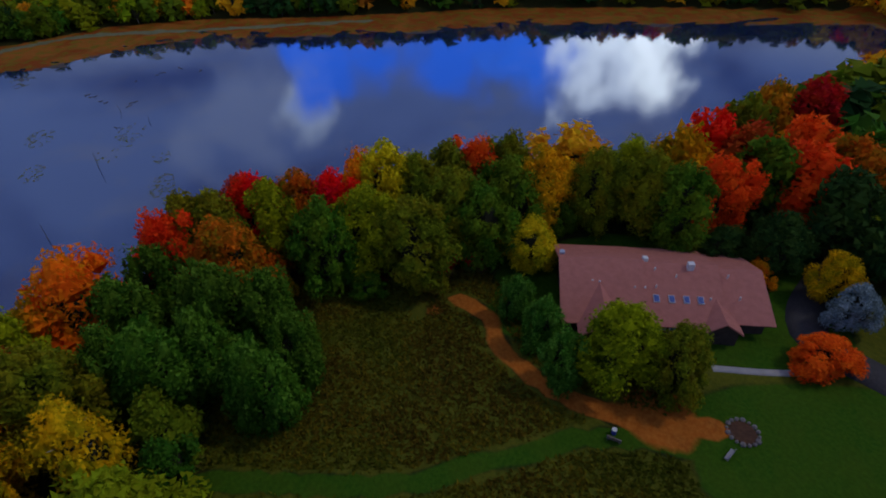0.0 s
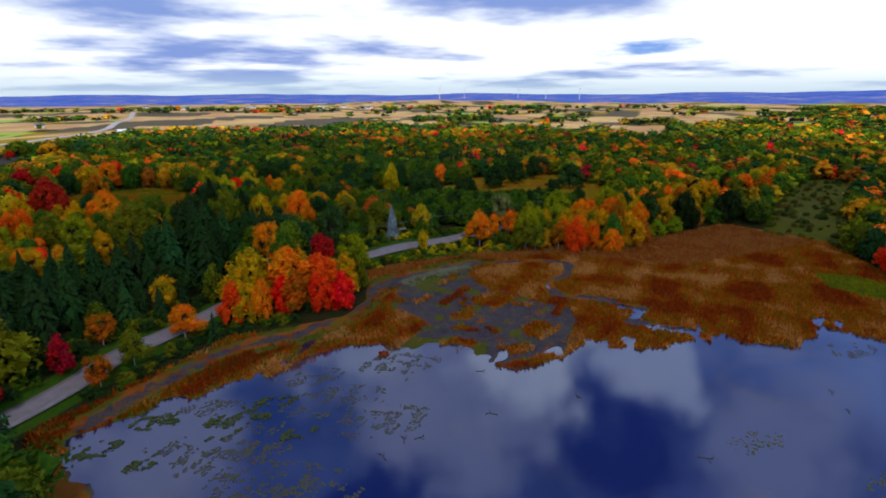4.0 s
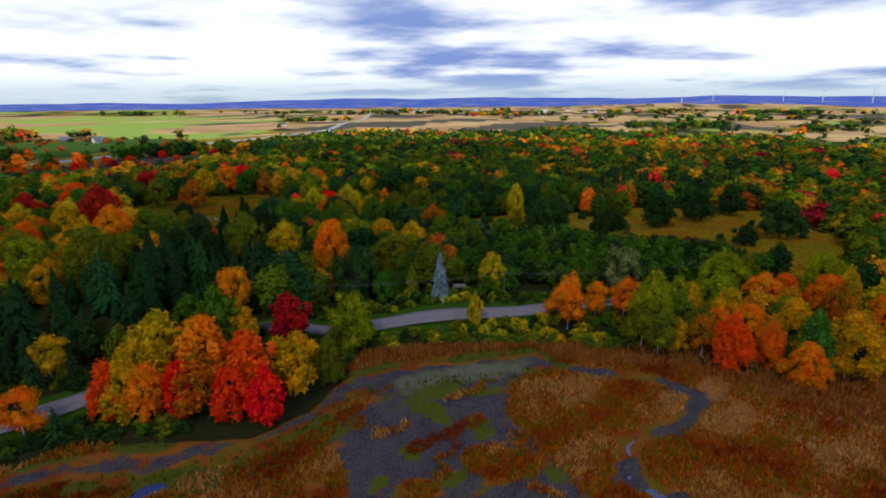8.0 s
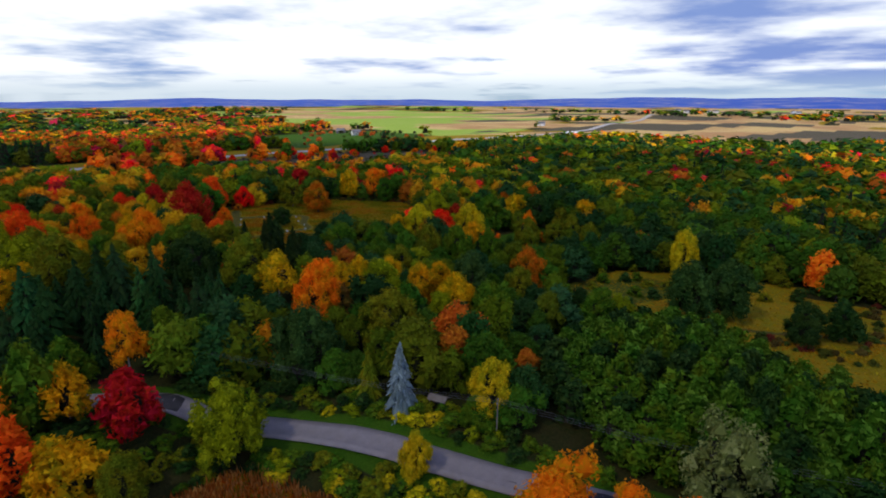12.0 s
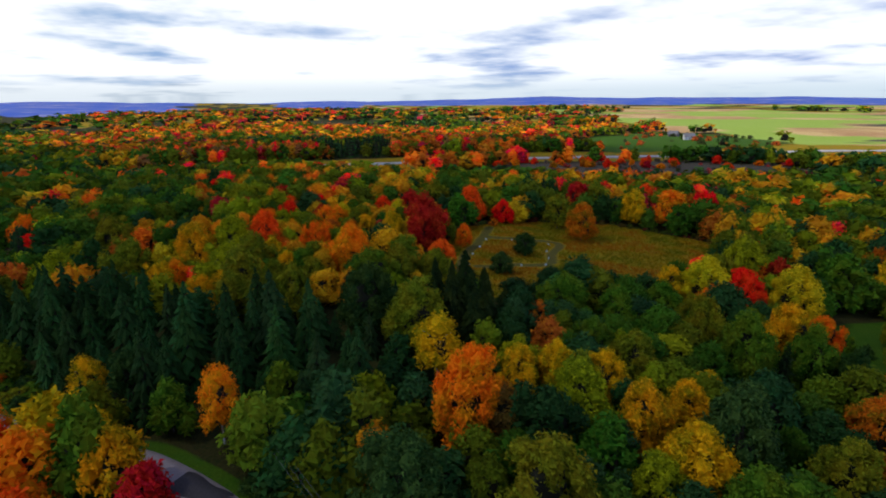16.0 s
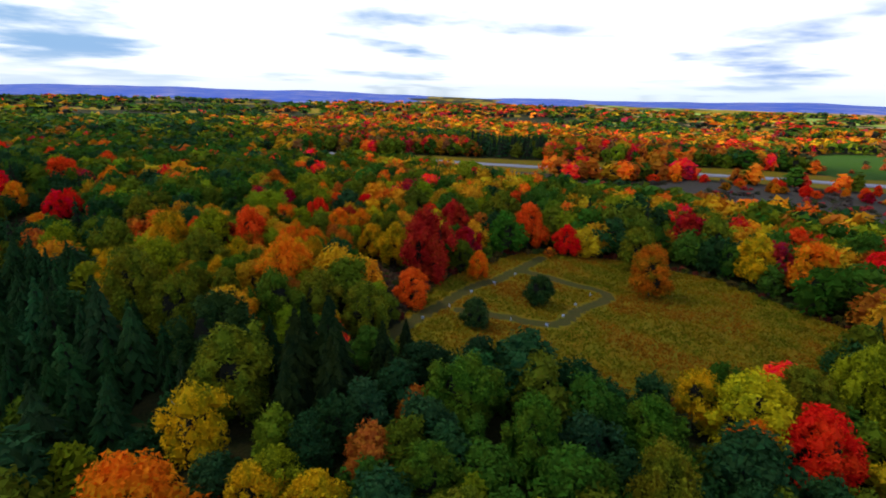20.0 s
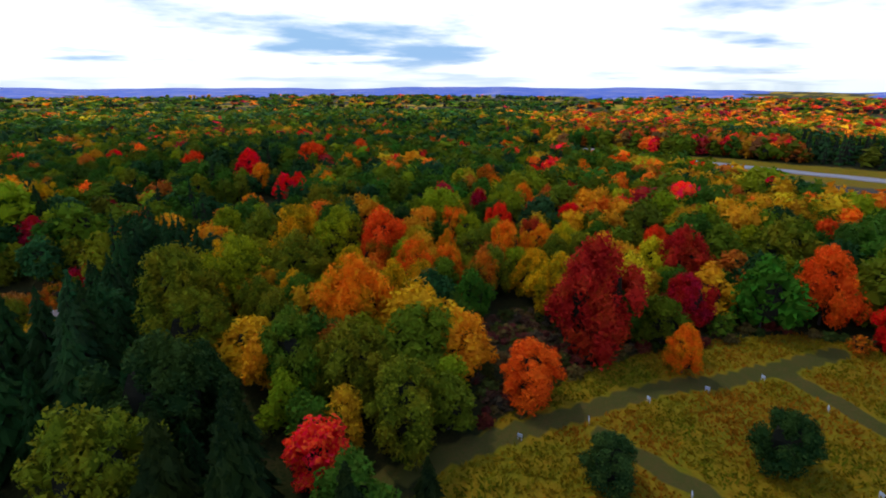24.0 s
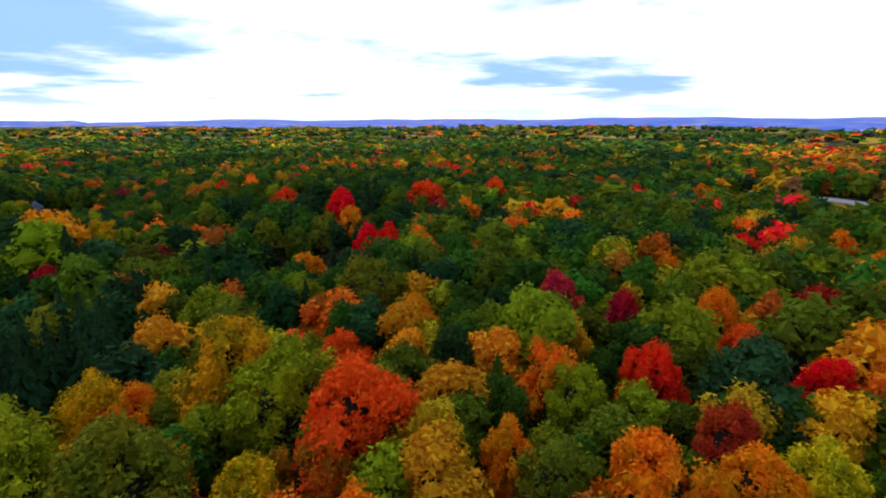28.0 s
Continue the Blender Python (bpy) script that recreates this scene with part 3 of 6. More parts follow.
basin, lake = depth_in(BASIN, X, Y), depth_in(LAKE, X, Y)
far = smooth(700, 1100, R)
patchwork = wander(X, Y, 330)
open_land = open_country(X, Y)
fields = wander(X, Y * 0.6, 210)
paths = np.maximum(smooth(2.6, 1.4, line_distance(spline(MEADOW_PATH), X, Y)), smooth(2.3, 1.2, line_distance(spline(PATH_LOOP), X, Y)))
paths = np.maximum(paths, 0.8 * smooth(1.9, 0.9, line_distance(spline(EAST_TRAIL), X, Y)))
meadow = np.maximum.reduce([soft_in(WEST_MEADOW), soft_in(EAST_MEADOW), soft_in(MEADOW_EDGE), 0.9 * soft_in(VERGE, 8), 0.9 * soft_in(ROADSIDE, 8), far * (np.abs(patchwork) < 0.22)])
bank = smooth(30, 24, line_distance(spline(ROAD), X, Y)) * (basin < 0) * (basin > -26)
lawn = np.maximum.reduce([soft_in(LAWN), soft_in(YARD), soft_in(GLADE), smooth(2.0, 1.2, line_distance(spline(MOWN_PATH), X, Y)), soft_in(PASTURE, 10), smooth(6.5, 5.0, line_distance(spline(ROAD), X, Y)) * 0.8])
inner = smooth(-1, 2, basin)
channel = line_distance(spline(SHORE_CHANNEL), X, Y)
island = np.minimum.reduce([np.hypot((X - cx) / rx, (Y - cy) / ry) + 0.25 * wander(X, Y, 6) for cx, cy, rx, ry in ISLANDS])
flats = soft_in(MUD_FLAT, 4) * smooth(0.8, 1.15, island)
mud = inner * np.clip(np.maximum.reduce([smooth(3.4, 1.6, channel + 2.0 * wander(X, Y, 8)) * np.where(X < -25, 0.60, 0.8), flats * (0.95 + 0.35 * wander(X, Y, 9)), smooth(3.0, 0.5, line_distance(CREEK, X, Y) + 2.6 * wander(X, Y, 11)), smooth(-3, 4, lake)]), 0, 1)
litter = np.maximum.reduce([smooth(2.2, 1.0, line_distance(spline(LEAF_PATH), X, Y)), 0.85 * smooth(8.0, 3.0, np.hypot((X + 101) * 0.9, Y + 92.5)), 0.75 * smooth(2.4, 1.0, np.hypot(X + 67, Y + 71))])
mask(me, "cover_a", np.stack([meadow, lawn, inner], 1))
mask(me, "cover_b", np.stack([mud, litter, np.maximum(soft_in(GREEN_FIELD, 12), far * (patchwork > 0.52) * (Y > 500))], 1))
mask(me, "cover_c", np.stack([np.maximum.reduce([soft_in(STRAW_FIELD, 10), far * (patchwork < -0.45) * (Y > 700), open_land * (fields > -0.05)]), np.maximum.reduce([soft_in(WET, 12), soft_in(ROAD_VIEW, 12), open_land * (fields < -0.45)]), paths], 1))
moss = np.maximum.reduce([soft_in(MOSS_PATCH, 4), inner * smooth(9, 3, np.abs(channel - 9)) * (X < 42) * (0.6 + 0.8 * wander(X, Y, 13)), 0.9 * soft_in(VALLEY, 6), 0.9 * soft_in(SMALL_MEADOW, 3), 0.9 * soft_in(GARDEN) * (1 - lawn) * (1 - litter), flats * (wander(X, Y, 12) > 0.5) * 0.9])
mask(me, "cover_d", np.stack([np.clip(moss, 0, 1), soft_in(REED_BED, 6) * np.clip(0.7 + 0.6 * wander(X, Y, 24), 0, 1), np.maximum(0.8 * soft_in(SILT_FAN, 7), inner * smooth(3.2, 1.4, line_distance(spline(EAST_CHANNEL), X, Y) + 1.2 * wander(X, Y, 9)))], 1))
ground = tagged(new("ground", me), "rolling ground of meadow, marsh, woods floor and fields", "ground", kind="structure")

bm = bmesh.new()
f = bm.faces.new([bm.verts.new((x, y, 0.0)) for x, y in BASIN])
bmesh.ops.triangulate(bm, faces=[f])
bm.normal_update()
for f in bm.faces:
    if f.normal.z < 0:
        f.normal_flip()
me = bpy.data.meshes.new("lake_water")
bm.to_mesh(me)
bm.free()
me.materials.append(water_m)
water = tagged(new("lake_water", me), "still dark lake that mirrors the clouds", "water", kind="structure")


def ribbon(name, line, width, mat, lift=0.06, step=4.0, wave=0.0, sub=2, level=None):
    """A strip of road laid on the land, with thickness at its edges."""
    pts = np.array(spline(line, step))
    tan = np.gradient(pts, axis=0)
    tan /= np.linalg.norm(tan, axis=1)[:, None] + 1e-9
    side = np.stack([-tan[:, 1], tan[:, 0]], 1)
    cols = np.linspace(-0.5, 0.5, sub + 1)
    V = []
    for c in cols:
        w = width * c * (1 + wave * np.sin(np.arange(len(pts)) * 1.3))
        V.append(pts + side * np.reshape(w, (-1, 1)))
    V = np.stack(V, 1)
    base = land(V[..., 0], V[..., 1])
    mid = base.mean(1, keepdims=True)
    z = np.maximum(base, mid) + lift
    k = sub + 1
    P = np.concatenate([V, z[..., None]], 2)
    lo = P.copy()
    lo[..., 2] -= 0.5
    P = np.concatenate([lo[:, :1], P, lo[:, -1:]], 1)
    k += 2
    i = (np.arange(len(pts) - 1)[:, None] * k + np.arange(k - 1)).ravel()
    return new(name, mesh_of(name, P.reshape(-1, 3), np.stack([i, i + k, i + k + 1, i + 1], 1), [mat]))


tagged(ribbon("road", ROAD, 5.6, asphalt_m, 0.10, 2.0, sub=4), "worn pale asphalt country road", "road", kind="structure")
tagged(ribbon("road_highway", HIGHWAY, 13.0, highway_m, 0.5, 12.0), "pale two-lane highway through fields", "road", kind="structure")

# ---------------------------------------------------------------- trees
OCTA = np.array([(1, 0, 0), (0, 1, 0), (-1, 0, 0), (0, -1, 0), (0, 0, 1), (0, 0, -1)], float)
OCTA_F = np.array([(0, 1, 4), (1, 2, 4), (2, 3, 4), (3, 0, 4), (1, 0, 5), (2, 1, 5), (3, 2, 5), (0, 3, 5)])


def tufts(g, pos, nor, size):
    """One ragged triangle of leaves at each place, roughly square to nor."""
    k = len(pos)
    a = np.cross(nor, g.normal(size=(k, 3)))
    a /= np.linalg.norm(a, axis=1)[:, None] + 1e-9
    b = np.cross(nor, a)
    s = size * g.uniform(0.45, 1.5, (k, 1))
    v = np.stack([pos + a * s * 1.25, pos - a * s * 0.6 + b * s * g.uniform(0.4, 0.85, (k, 1)), pos - a * s * 0.5 - b * s * g.uniform(0.4, 0.85, (k, 1))], 1)
    v += g.normal(size=v.shape) * size * 0.12
    return v.reshape(-1, 3), np.arange(3 * k).reshape(-1, 3)


def broadleaf(seed, leaves, size, lobes=11, tall=1.0, low=0.30, slim=1.0, sides=7):
    """A crown of radius 1 on a tree 2.6 high: many clumps of leaf tufts over a near-black core that paints shade into
    the middle, with gaps between the clumps.
    Gives its points, its faces and, for each face, 1 where it belongs to the dark core."""
    g = np.random.default_rng(seed)
    ph = g.uniform(0, 6.283, 3)

    def outline(lev, ang):
        return np.sqrt(np.clip(1 - ((lev - 0.33) / 0.69) ** 2, 0.04, 1)) * (1 + 0.24 * np.sin(2 * ang + ph[0] + 3 * lev) + 0.17 * np.sin(3 * ang + ph[1] - 5 * lev))

    ang = np.arange(lobes) * 2.4 + g.uniform(-0.5, 0.5, lobes)
    lev = (np.arange(lobes) + g.uniform(0.1, 0.9, lobes)) / lobes
    rad = np.clip(2.05 / math.sqrt(lobes) * g.uniform(0.65, 1.35, lobes) * (1.1 - 0.2 * lev), 0.1, 0.70)
    out = np.clip(outline(lev, ang) * g.uniform(0.62, 1.16, lobes) - 0.7 * rad, 0, 1)
    zc = 2.6 * (low + 0.05 + (0.86 - low) * lev) + g.normal(size=lobes) * 0.09
    cen = np.stack([np.cos(ang) * out * slim, np.sin(ang) * out * slim, zc], 1)
    axes = np.stack([rad * slim, rad * slim, rad * g.uniform(0.85, 1.5, lobes) * tall], 1)
    way = np.stack([np.cos(ang) * (0.3 + out), np.sin(ang) * (0.3 + out), 0.75 + 0 * ang], 1)
    way /= np.linalg.norm(way, axis=1)[:, None]
    pick_l = g.choice(lobes, leaves * 5, p=rad ** 2 / (rad ** 2).sum())
    d = g.normal(size=(leaves * 5, 3))
    d /= np.linalg.norm(d, axis=1)[:, None]
    pos = cen[pick_l] + d * axes[pick_l] * (0.74 + 0.46 * g.random((leaves * 5, 1)) ** 1.5)
    keep = ((d * way[pick_l]).sum(1) > -0.2) & (pos[:, 2] > 2.6 * low * 0.6)
    pos, d = pos[keep], d[keep]
    keep = np.ones(len(pos), bool)
    for c, a in zip(cen, axes):
        keep &= (((pos - c) / a) ** 2).sum(1) > 0.5
    pos, d = pos[keep][:leaves], d[keep][:leaves]
    nor = d * 0.8 + np.array([0, 0, 0.55]) + g.normal(size=d.shape) * 0.7
    nor /= np.linalg.norm(nor, axis=1)[:, None]
    v, f = tufts(g, pos, nor, size)
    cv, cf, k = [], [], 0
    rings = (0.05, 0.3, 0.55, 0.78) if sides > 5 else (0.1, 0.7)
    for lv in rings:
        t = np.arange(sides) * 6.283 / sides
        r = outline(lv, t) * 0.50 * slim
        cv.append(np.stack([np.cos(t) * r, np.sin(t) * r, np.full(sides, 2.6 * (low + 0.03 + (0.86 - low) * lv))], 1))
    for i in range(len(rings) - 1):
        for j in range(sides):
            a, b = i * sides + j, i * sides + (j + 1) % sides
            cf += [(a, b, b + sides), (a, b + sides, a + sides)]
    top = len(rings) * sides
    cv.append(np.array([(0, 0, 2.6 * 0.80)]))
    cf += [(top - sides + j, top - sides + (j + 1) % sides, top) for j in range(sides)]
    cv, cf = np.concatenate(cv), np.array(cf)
    core = np.concatenate([np.ones(len(cf), int), np.zeros(len(f), int)])
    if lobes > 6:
        core = np.concatenate([np.ones(len(cf), int), np.zeros(8 * lobes + len(f), int)])
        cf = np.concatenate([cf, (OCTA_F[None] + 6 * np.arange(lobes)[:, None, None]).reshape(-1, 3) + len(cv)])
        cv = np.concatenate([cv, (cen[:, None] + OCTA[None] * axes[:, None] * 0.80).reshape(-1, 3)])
    v, f = np.concatenate([cv, v]), np.concatenate([cf, f + len(cv)])
    v[:, 2] *= 2.6 / v[:, 2].max()
    return v, f, core


def conifer(seed, layers, arms, droop=0.28, width=1.0, low=0.10, needles=0):
    """A pointed crown of radius 1 on a tree 2.6 high: whorls of drooping boughs, shaggy with needle tufts, round a core
    painted dark as shade.
    """
    g = np.random.default_rng(seed)
    V, F, k = [], [], 0
    P, N = [], []
    for i in range(layers):
        u = i / (layers - 1)
        z = 2.6 * (low + (0.97 - low) * u ** 0.9)
        r = width * (1 - u) ** 0.8 * g.uniform(0.8, 1.1) + 0.05
        count = max(4, int(arms * (1 - 0.5 * u)))
        for j in range(count):
            a = j * 6.283 / count + i * 0.7 + g.uniform(-0.35, 0.35)
            rr = r * g.uniform(0.62, 1.18)
            zz = z + g.uniform(-0.05, 0.05)
            way, side = np.array([math.cos(a), math.sin(a), 0]), np.array([-math.sin(a), math.cos(a), 0])
            w = (0.12 + 0.26 * rr) * g.uniform(0.7, 1.2)
            root, mid, tip = np.array([0, 0, zz + 0.10]), way * rr * 0.6 + (0, 0, zz), way * rr + (0, 0, zz - droop * rr)
            V += [root, mid + side * w * 0.6 - (0, 0, 0.07), tip, mid - side * w * 0.6 - (0, 0, 0.07), mid + (0, 0, 0.09 * w + 0.05)]
            F += [(k, k + 1, k + 4), (k + 1, k + 2, k + 4), (k + 2, k + 3, k + 4), (k + 3, k, k + 4)]
            k += 5
            for e in g.uniform(0.35, 1.05, needles):
                P.append(way * rr * e + side * g.uniform(-0.5, 0.5) * w * (1.1 - 0.5 * e) + (0, 0, zz + 0.03 - droop * rr * max(0, e - 0.5) * 2))
                N.append(way * 0.5 + (0, 0, 1))
    v, f = np.array(V), np.array(F)
    if needles:
        N = np.array(N) + g.normal(size=(len(N), 3)) * 0.45
        tv, tf = tufts(g, np.array(P), N / np.linalg.norm(N, axis=1)[:, None], 0.062)
        v, f, k = np.concatenate([v, tv]), np.concatenate([f, tf + k]), k + len(tv)
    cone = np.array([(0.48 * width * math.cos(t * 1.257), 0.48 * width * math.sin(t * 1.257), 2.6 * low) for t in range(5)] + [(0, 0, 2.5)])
    core = np.concatenate([np.zeros(len(f), int), np.ones(5, int)])
    return np.concatenate([v, cone]), np.concatenate([f, [(k + t, k + (t + 1) % 5, k + 5) for t in range(5)]]), core


def trunk_mesh(seed, mat, top=0.8, thick=0.055, limbs=5, reach=0.55):
    """A tapered, slightly bent trunk with rising limbs, on a tree 2.6 high."""
    g = np.random.default_rng(seed)
    V, F = [], []

    def tube(pts, radii, sides):
        k = len(V)
        for p, r in zip(pts, radii):
            V.extend((p[0] + r * math.cos(6.283 * s / sides), p[1] + r * math.sin(6.283 * s / sides), p[2]) for s in range(sides))
        for i in range(len(pts) - 1):
            F.extend((k + i * sides + s, k + i * sides + (s + 1) % sides, k + (i + 1) * sides + (s + 1) % sides, k + (i + 1) * sides + s) for s in range(sides))

    lean = g.uniform(-0.06, 0.06, 2)
    axis = [(lean[0] * u + 0.02 * math.sin(5 * u), lean[1] * u, 2.6 * top * u) for u in (-0.04, 0.05, 0.3, 0.6, 1.0)]
    tube(axis, [thick * 1.5, thick, thick * 0.8, thick * 0.55, thick * 0.2], 7)
    for i in range(limbs):
        u, a = g.uniform(0.3, 0.75), i * 2.4 + g.uniform(0, 1)
        s = np.array([lean[0] * u, lean[1] * u, 2.6 * top * u])
        e = s + np.array([math.cos(a) * reach, math.sin(a) * reach, g.uniform(0.3, 0.6)])
        tube([s, (s + e) / 2 + (0, 0, 0.06), e], [thick * 0.5, thick * 0.32, thick * 0.12], 5)
    return mesh_of("trunk", V, F, [mat])


FLIGHT = [(-133, -47), (-97, -62), (-39, -37), (36, 45), (70, 135), (47, 179), (27, 222), (-24, 271), (-107, 256), (-130, 232), (-160, 190)]
CROWNS = {
    "round": [broadleaf(s, 6200, 0.050, 56, 1.0, 0.12) for s in (1, 2, 3, 4, 19)],
    "tall": [broadleaf(s, 6600, 0.048, 60, 1.15, 0.06, 0.95) for s in (5, 6, 7)],
    "airy": [broadleaf(s, 2300, 0.054, 24, 0.9, 0.30) for s in (8, 9)],
    "bush": [broadleaf(s, 520, 0.12, 16, 1.0, 0.0) for s in (10, 18)],
    "plume": [broadleaf(s, 4600, 0.058, 54, 1.8, 0.04, 0.95) for s in (11, 12)],
    "cone": [conifer(s, 22, 13, 0.34, needles=7) for s in (13, 14)],
    "spire": [conifer(s, 17, 11, 0.2, 0.85, needles=4) for s in (15,)],
    "ragged": [conifer(s, 14, 9, 0.05, 1.0, 0.25, needles=7) for s in (16, 17)],
}
FAR_CROWNS = {"round": [broadleaf(s, 1300, 0.105, 34, 1.0, 0.12) for s in (101, 102, 103, 104)], "tall": [broadleaf(s, 1400, 0.10, 34, 1.15, 0.06, 0.95) for s in (105, 106, 107)]}
crown_data, trunk_data = {}, {}
for i, mat in enumerate((BARK, PALE_BARK)):
    trunk_data[i] = [trunk_mesh(30 + s, mat, 0.78, 0.05, 5) for s in range(2)]
trunk_data["cone"] = [trunk_mesh(40, BARK, 0.95, 0.05, 0)]
KIND = {"round": "maple_tree", "tall": "oak_tree", "airy": "birch_tree", "bush": "shrub", "plume": "pine_tree", "cone": "spruce_tree", "spire": "cypress_tree", "ragged": "larch_tree"}
HUE = {"red": "bright red", "scarlet": "scarlet red", "crimson": "deep crimson", "orange": "orange", "rust": "rust-orange", "gold": "golden", "yellow": "yellow", "lime": "yellow-green", "olive": "olive-green", "green": "green",
       "deep": "deep green", "pine": "dark green", "fir": "fresh green", "poplar": "dark green", "spruce": "blue-grey", "teal": "bluish-green", "pale": "pale olive", "brown": "brown"}
FORM = {"round": "maple with a rounded crown", "tall": "oak with a tall crown", "airy": "birch with a thin crown", "bush": "bushy shrub",
        "plume": "large pine with upswept boughs", "cone": "spruce with drooping boughs", "spire": "narrow pointed cypress", "ragged": "larch with gaps between boughs"}
SINGLES = []
pick = random.Random(5)


def tree(x, y, tall, wide, hue, form="round", where="in the woods"):
    """One tree with its trunk and crown, standing on the land at x, y: its height and the crown's radius in metres."""
    wide = min(wide, 6.8) if form == "round" else wide
    away = form in FAR_CROWNS and line_distance(FLIGHT, np.array([x]), np.array([y]))[0] > 80
    shapes = (FAR_CROWNS if away else CROWNS)["round" if form == "bush" and wide > 2.65 else form]
    i = pick.randrange(len(shapes))
    if (form, away, i, hue) not in crown_data:
        v, f, core = shapes[i]
        crown_data[form, away, i, hue] = mesh_of("crown", v, f, [FOLIAGE[hue], CORE_SHADE], core, flat=True)
    top = new(KIND[form])
    top.matrix_basis = pose(x, y, float(land(x, y)) - 0.15, 0, 0, pick.uniform(0, 360))
    tagged(top, f"{HUE[hue]} {FORM[form]} {where}", "shrub" if form == "bush" else "tree")
    bark = trunk_data["cone"] if form in ("cone", "spire", "ragged") else trunk_data[1 if form == "airy" else 0]
    k = pick.uniform(0.86, 1.16)
    for name, data in (("trunk", bark[i % len(bark)]), ("crown", crown_data[form, away, i, hue])):
        ob = new(name, data)
        ob.parent, ob.scale = top, (wide * k, wide / k, tall / 2.6)
    SINGLES.append((x, y, wide))
    return top


PLANTATION = [(15, 252), (27, 271), (41, 281), (67, 262), (108, 251), (104, 229), (90, 219), (54, 212), (35, 219), (21, 228)]
tree(-66.5, 132.2, 15.0, 4.0, "red", "tall", "beside the country road")
tree(-30.5, 136.7, 14.7, 4.1, "scarlet", "tall", "on the lake shore")
tree(-49.1, 151.4, 19.5, 5.5, "green", "tall", "beside the country road")
tree(-35.3, 162.7, 15.5, 4.6, "crimson", "round", "beside the country road")
tree(-21.6, 175.4, 18.4, 6.3, "lime", "round", "beside the country road")
tree(1.2, 201.5, 15.5, 3.6, "spruce", "cone", "beside the country road")
tree(-55.4, 171.6, 17.0, 4.2, "orange", "airy", "beside the country road")
tree(-41.0, 215.6, 21.0, 7.1, "orange", "round", "in the woods")
tree(-118.2, 88.1, 11, 3.8, "crimson", "round", "beside the country road")
tree(-106.4, 105.0, 11.0, 3.2, "crimson", "tall", "beside the country road")
tree(13.6, 191.6, 10.8, 3.0, "yellow", "tall", "beside the country road")
tree(42.3, 192.3, 17.5, 6.1, "orange", "airy", "beside the country road")
tree(83.5, 173.5, 17.8, 5.0, "red", "tall", "on the lake shore")
tree(61.7, 211.4, 18.6, 5.6, "pale", "airy", "beside the country road")
tree(124.4, 271.0, 10.0, 4.2, "deep", "round", "in the meadow")
tree(-125.9, 236.9, 11.0, 4.9, "scarlet", "round", "in the woods")
tree(-148.8, 238.3, 23.5, 8.6, "crimson", "tall", "in the woods")
tree(-132.7, 271.6, 8.9, 4.1, "deep", "bush", "in the meadow")
tree(-114.8, 254.4, 8.0, 3.4, "teal", "bush", "in the meadow")
tree(-148.0, 305.6, 17.0, 6.0, "rust", "round", "in the meadow")
tree(-150.0, 254.3, 10.0, 2.8, "orange", "bush", "in the meadow")
tree(-79.6, 304.5, 19.1, 6.5, "yellow", "round", "in the woods")
tree(-41.6, 281.2, 20.6, 5.8, "green", "tall", "in the woods")
tree(-47.9, 301.8, 17.1, 5.8, "gold", "round", "in the woods")
tree(-49.7, 315.9, 11.8, 4.0, "orange", "round", "in the woods")
tree(-41.2, 346.8, 5.1, 2.7, "orange", "round", "in the woods")
tree(-79.8, 228.9, 21.0, 5.6, "pine", "cone", "in the woods")
tree(-118.0, 205.9, 19.1, 6.5, "orange", "round", "in the woods")
tree(-150.7, 207.7, 6.6, 2.3, "red", "round", "in the woods")
tree(-181.6, 284.7, 12.2, 4.1, "red", "round", "in the woods")
tree(-151.0, 180.6, 18.7, 6.4, "red", "round", "in the woods")
tree(-165.2, 191.0, 11.4, 3.2, "orange", "tall", "in the woods")
tree(-175.4, 175.8, 9.4, 2.5, "green", "cone", "in the woods")
tree(-171.7, 204.7, 14.7, 5.0, "orange", "round", "in the woods")
tree(-289.7, 173.0, 15.6, 5.3, "orange", "round", "in the woods")
tree(-102.1, 175.5, 21.0, 7.1, "olive", "round", "in the woods")
tree(-31.5, -43.0, 22.7, 7.7, "crimson", "round", "on the lake shore")
tree(-40.9, -71.5, 26.5, 9.0, "yellow", "round", "on the lake shore")
tree(-33.4, -107.6, 15.8, 4.4, "scarlet", "tall", "on the lake shore")
tree(-55.7, -16.9, 26.1, 7.8, "orange", "airy", "on the lake shore")
tree(-73.9, -1.4, 25.6, 8.7, "scarlet", "round", "on the lake shore")
tree(-85.7, 149.7, 12.5, 4.3, "deep", "round", "in the woods")
tree(-73.1, 146.5, 14.0, 3.9, "olive", "tall", "beside the country road")
tree(-62.1, 132.4, 14.9, 4.2, "gold", "tall", "beside the country road")
tree(-60.5, 143.7, 18.6, 6.3, "gold", "round", "beside the country road")
tree(-48.7, 142.7, 18.4, 6.4, "orange", "round", "in the woods")
tree(-58.5, 143.6, 12.5, 4.3, "gold", "round", "beside the country road")
tree(-50.6, 135.9, 14.2, 4.0, "red", "tall", "on the lake shore")
tree(-46.5, 136.8, 14.8, 5.1, "rust", "round", "on the lake shore")
tree(-57.7, 133.3, 14.0, 3.9, "orange", "tall", "on the lake shore")
tree(-37.6, 143.2, 15.4, 5.3, "red", "round", "on the lake shore")
tree(-38.6, 135.6, 14.0, 3.9, "red", "tall", "on the lake shore")
tree(-46.9, 156.2, 13.5, 4.7, "gold", "round", "beside the country road")
tree(-63.0, 161.8, 12.5, 4.2, "green", "round", "beside the country road")
tree(-28.2, 149.6, 16.0, 5.5, "gold", "round", "on the lake shore")
tree(-32.5, 149.0, 12.5, 4.3, "gold", "round", "on the lake shore")
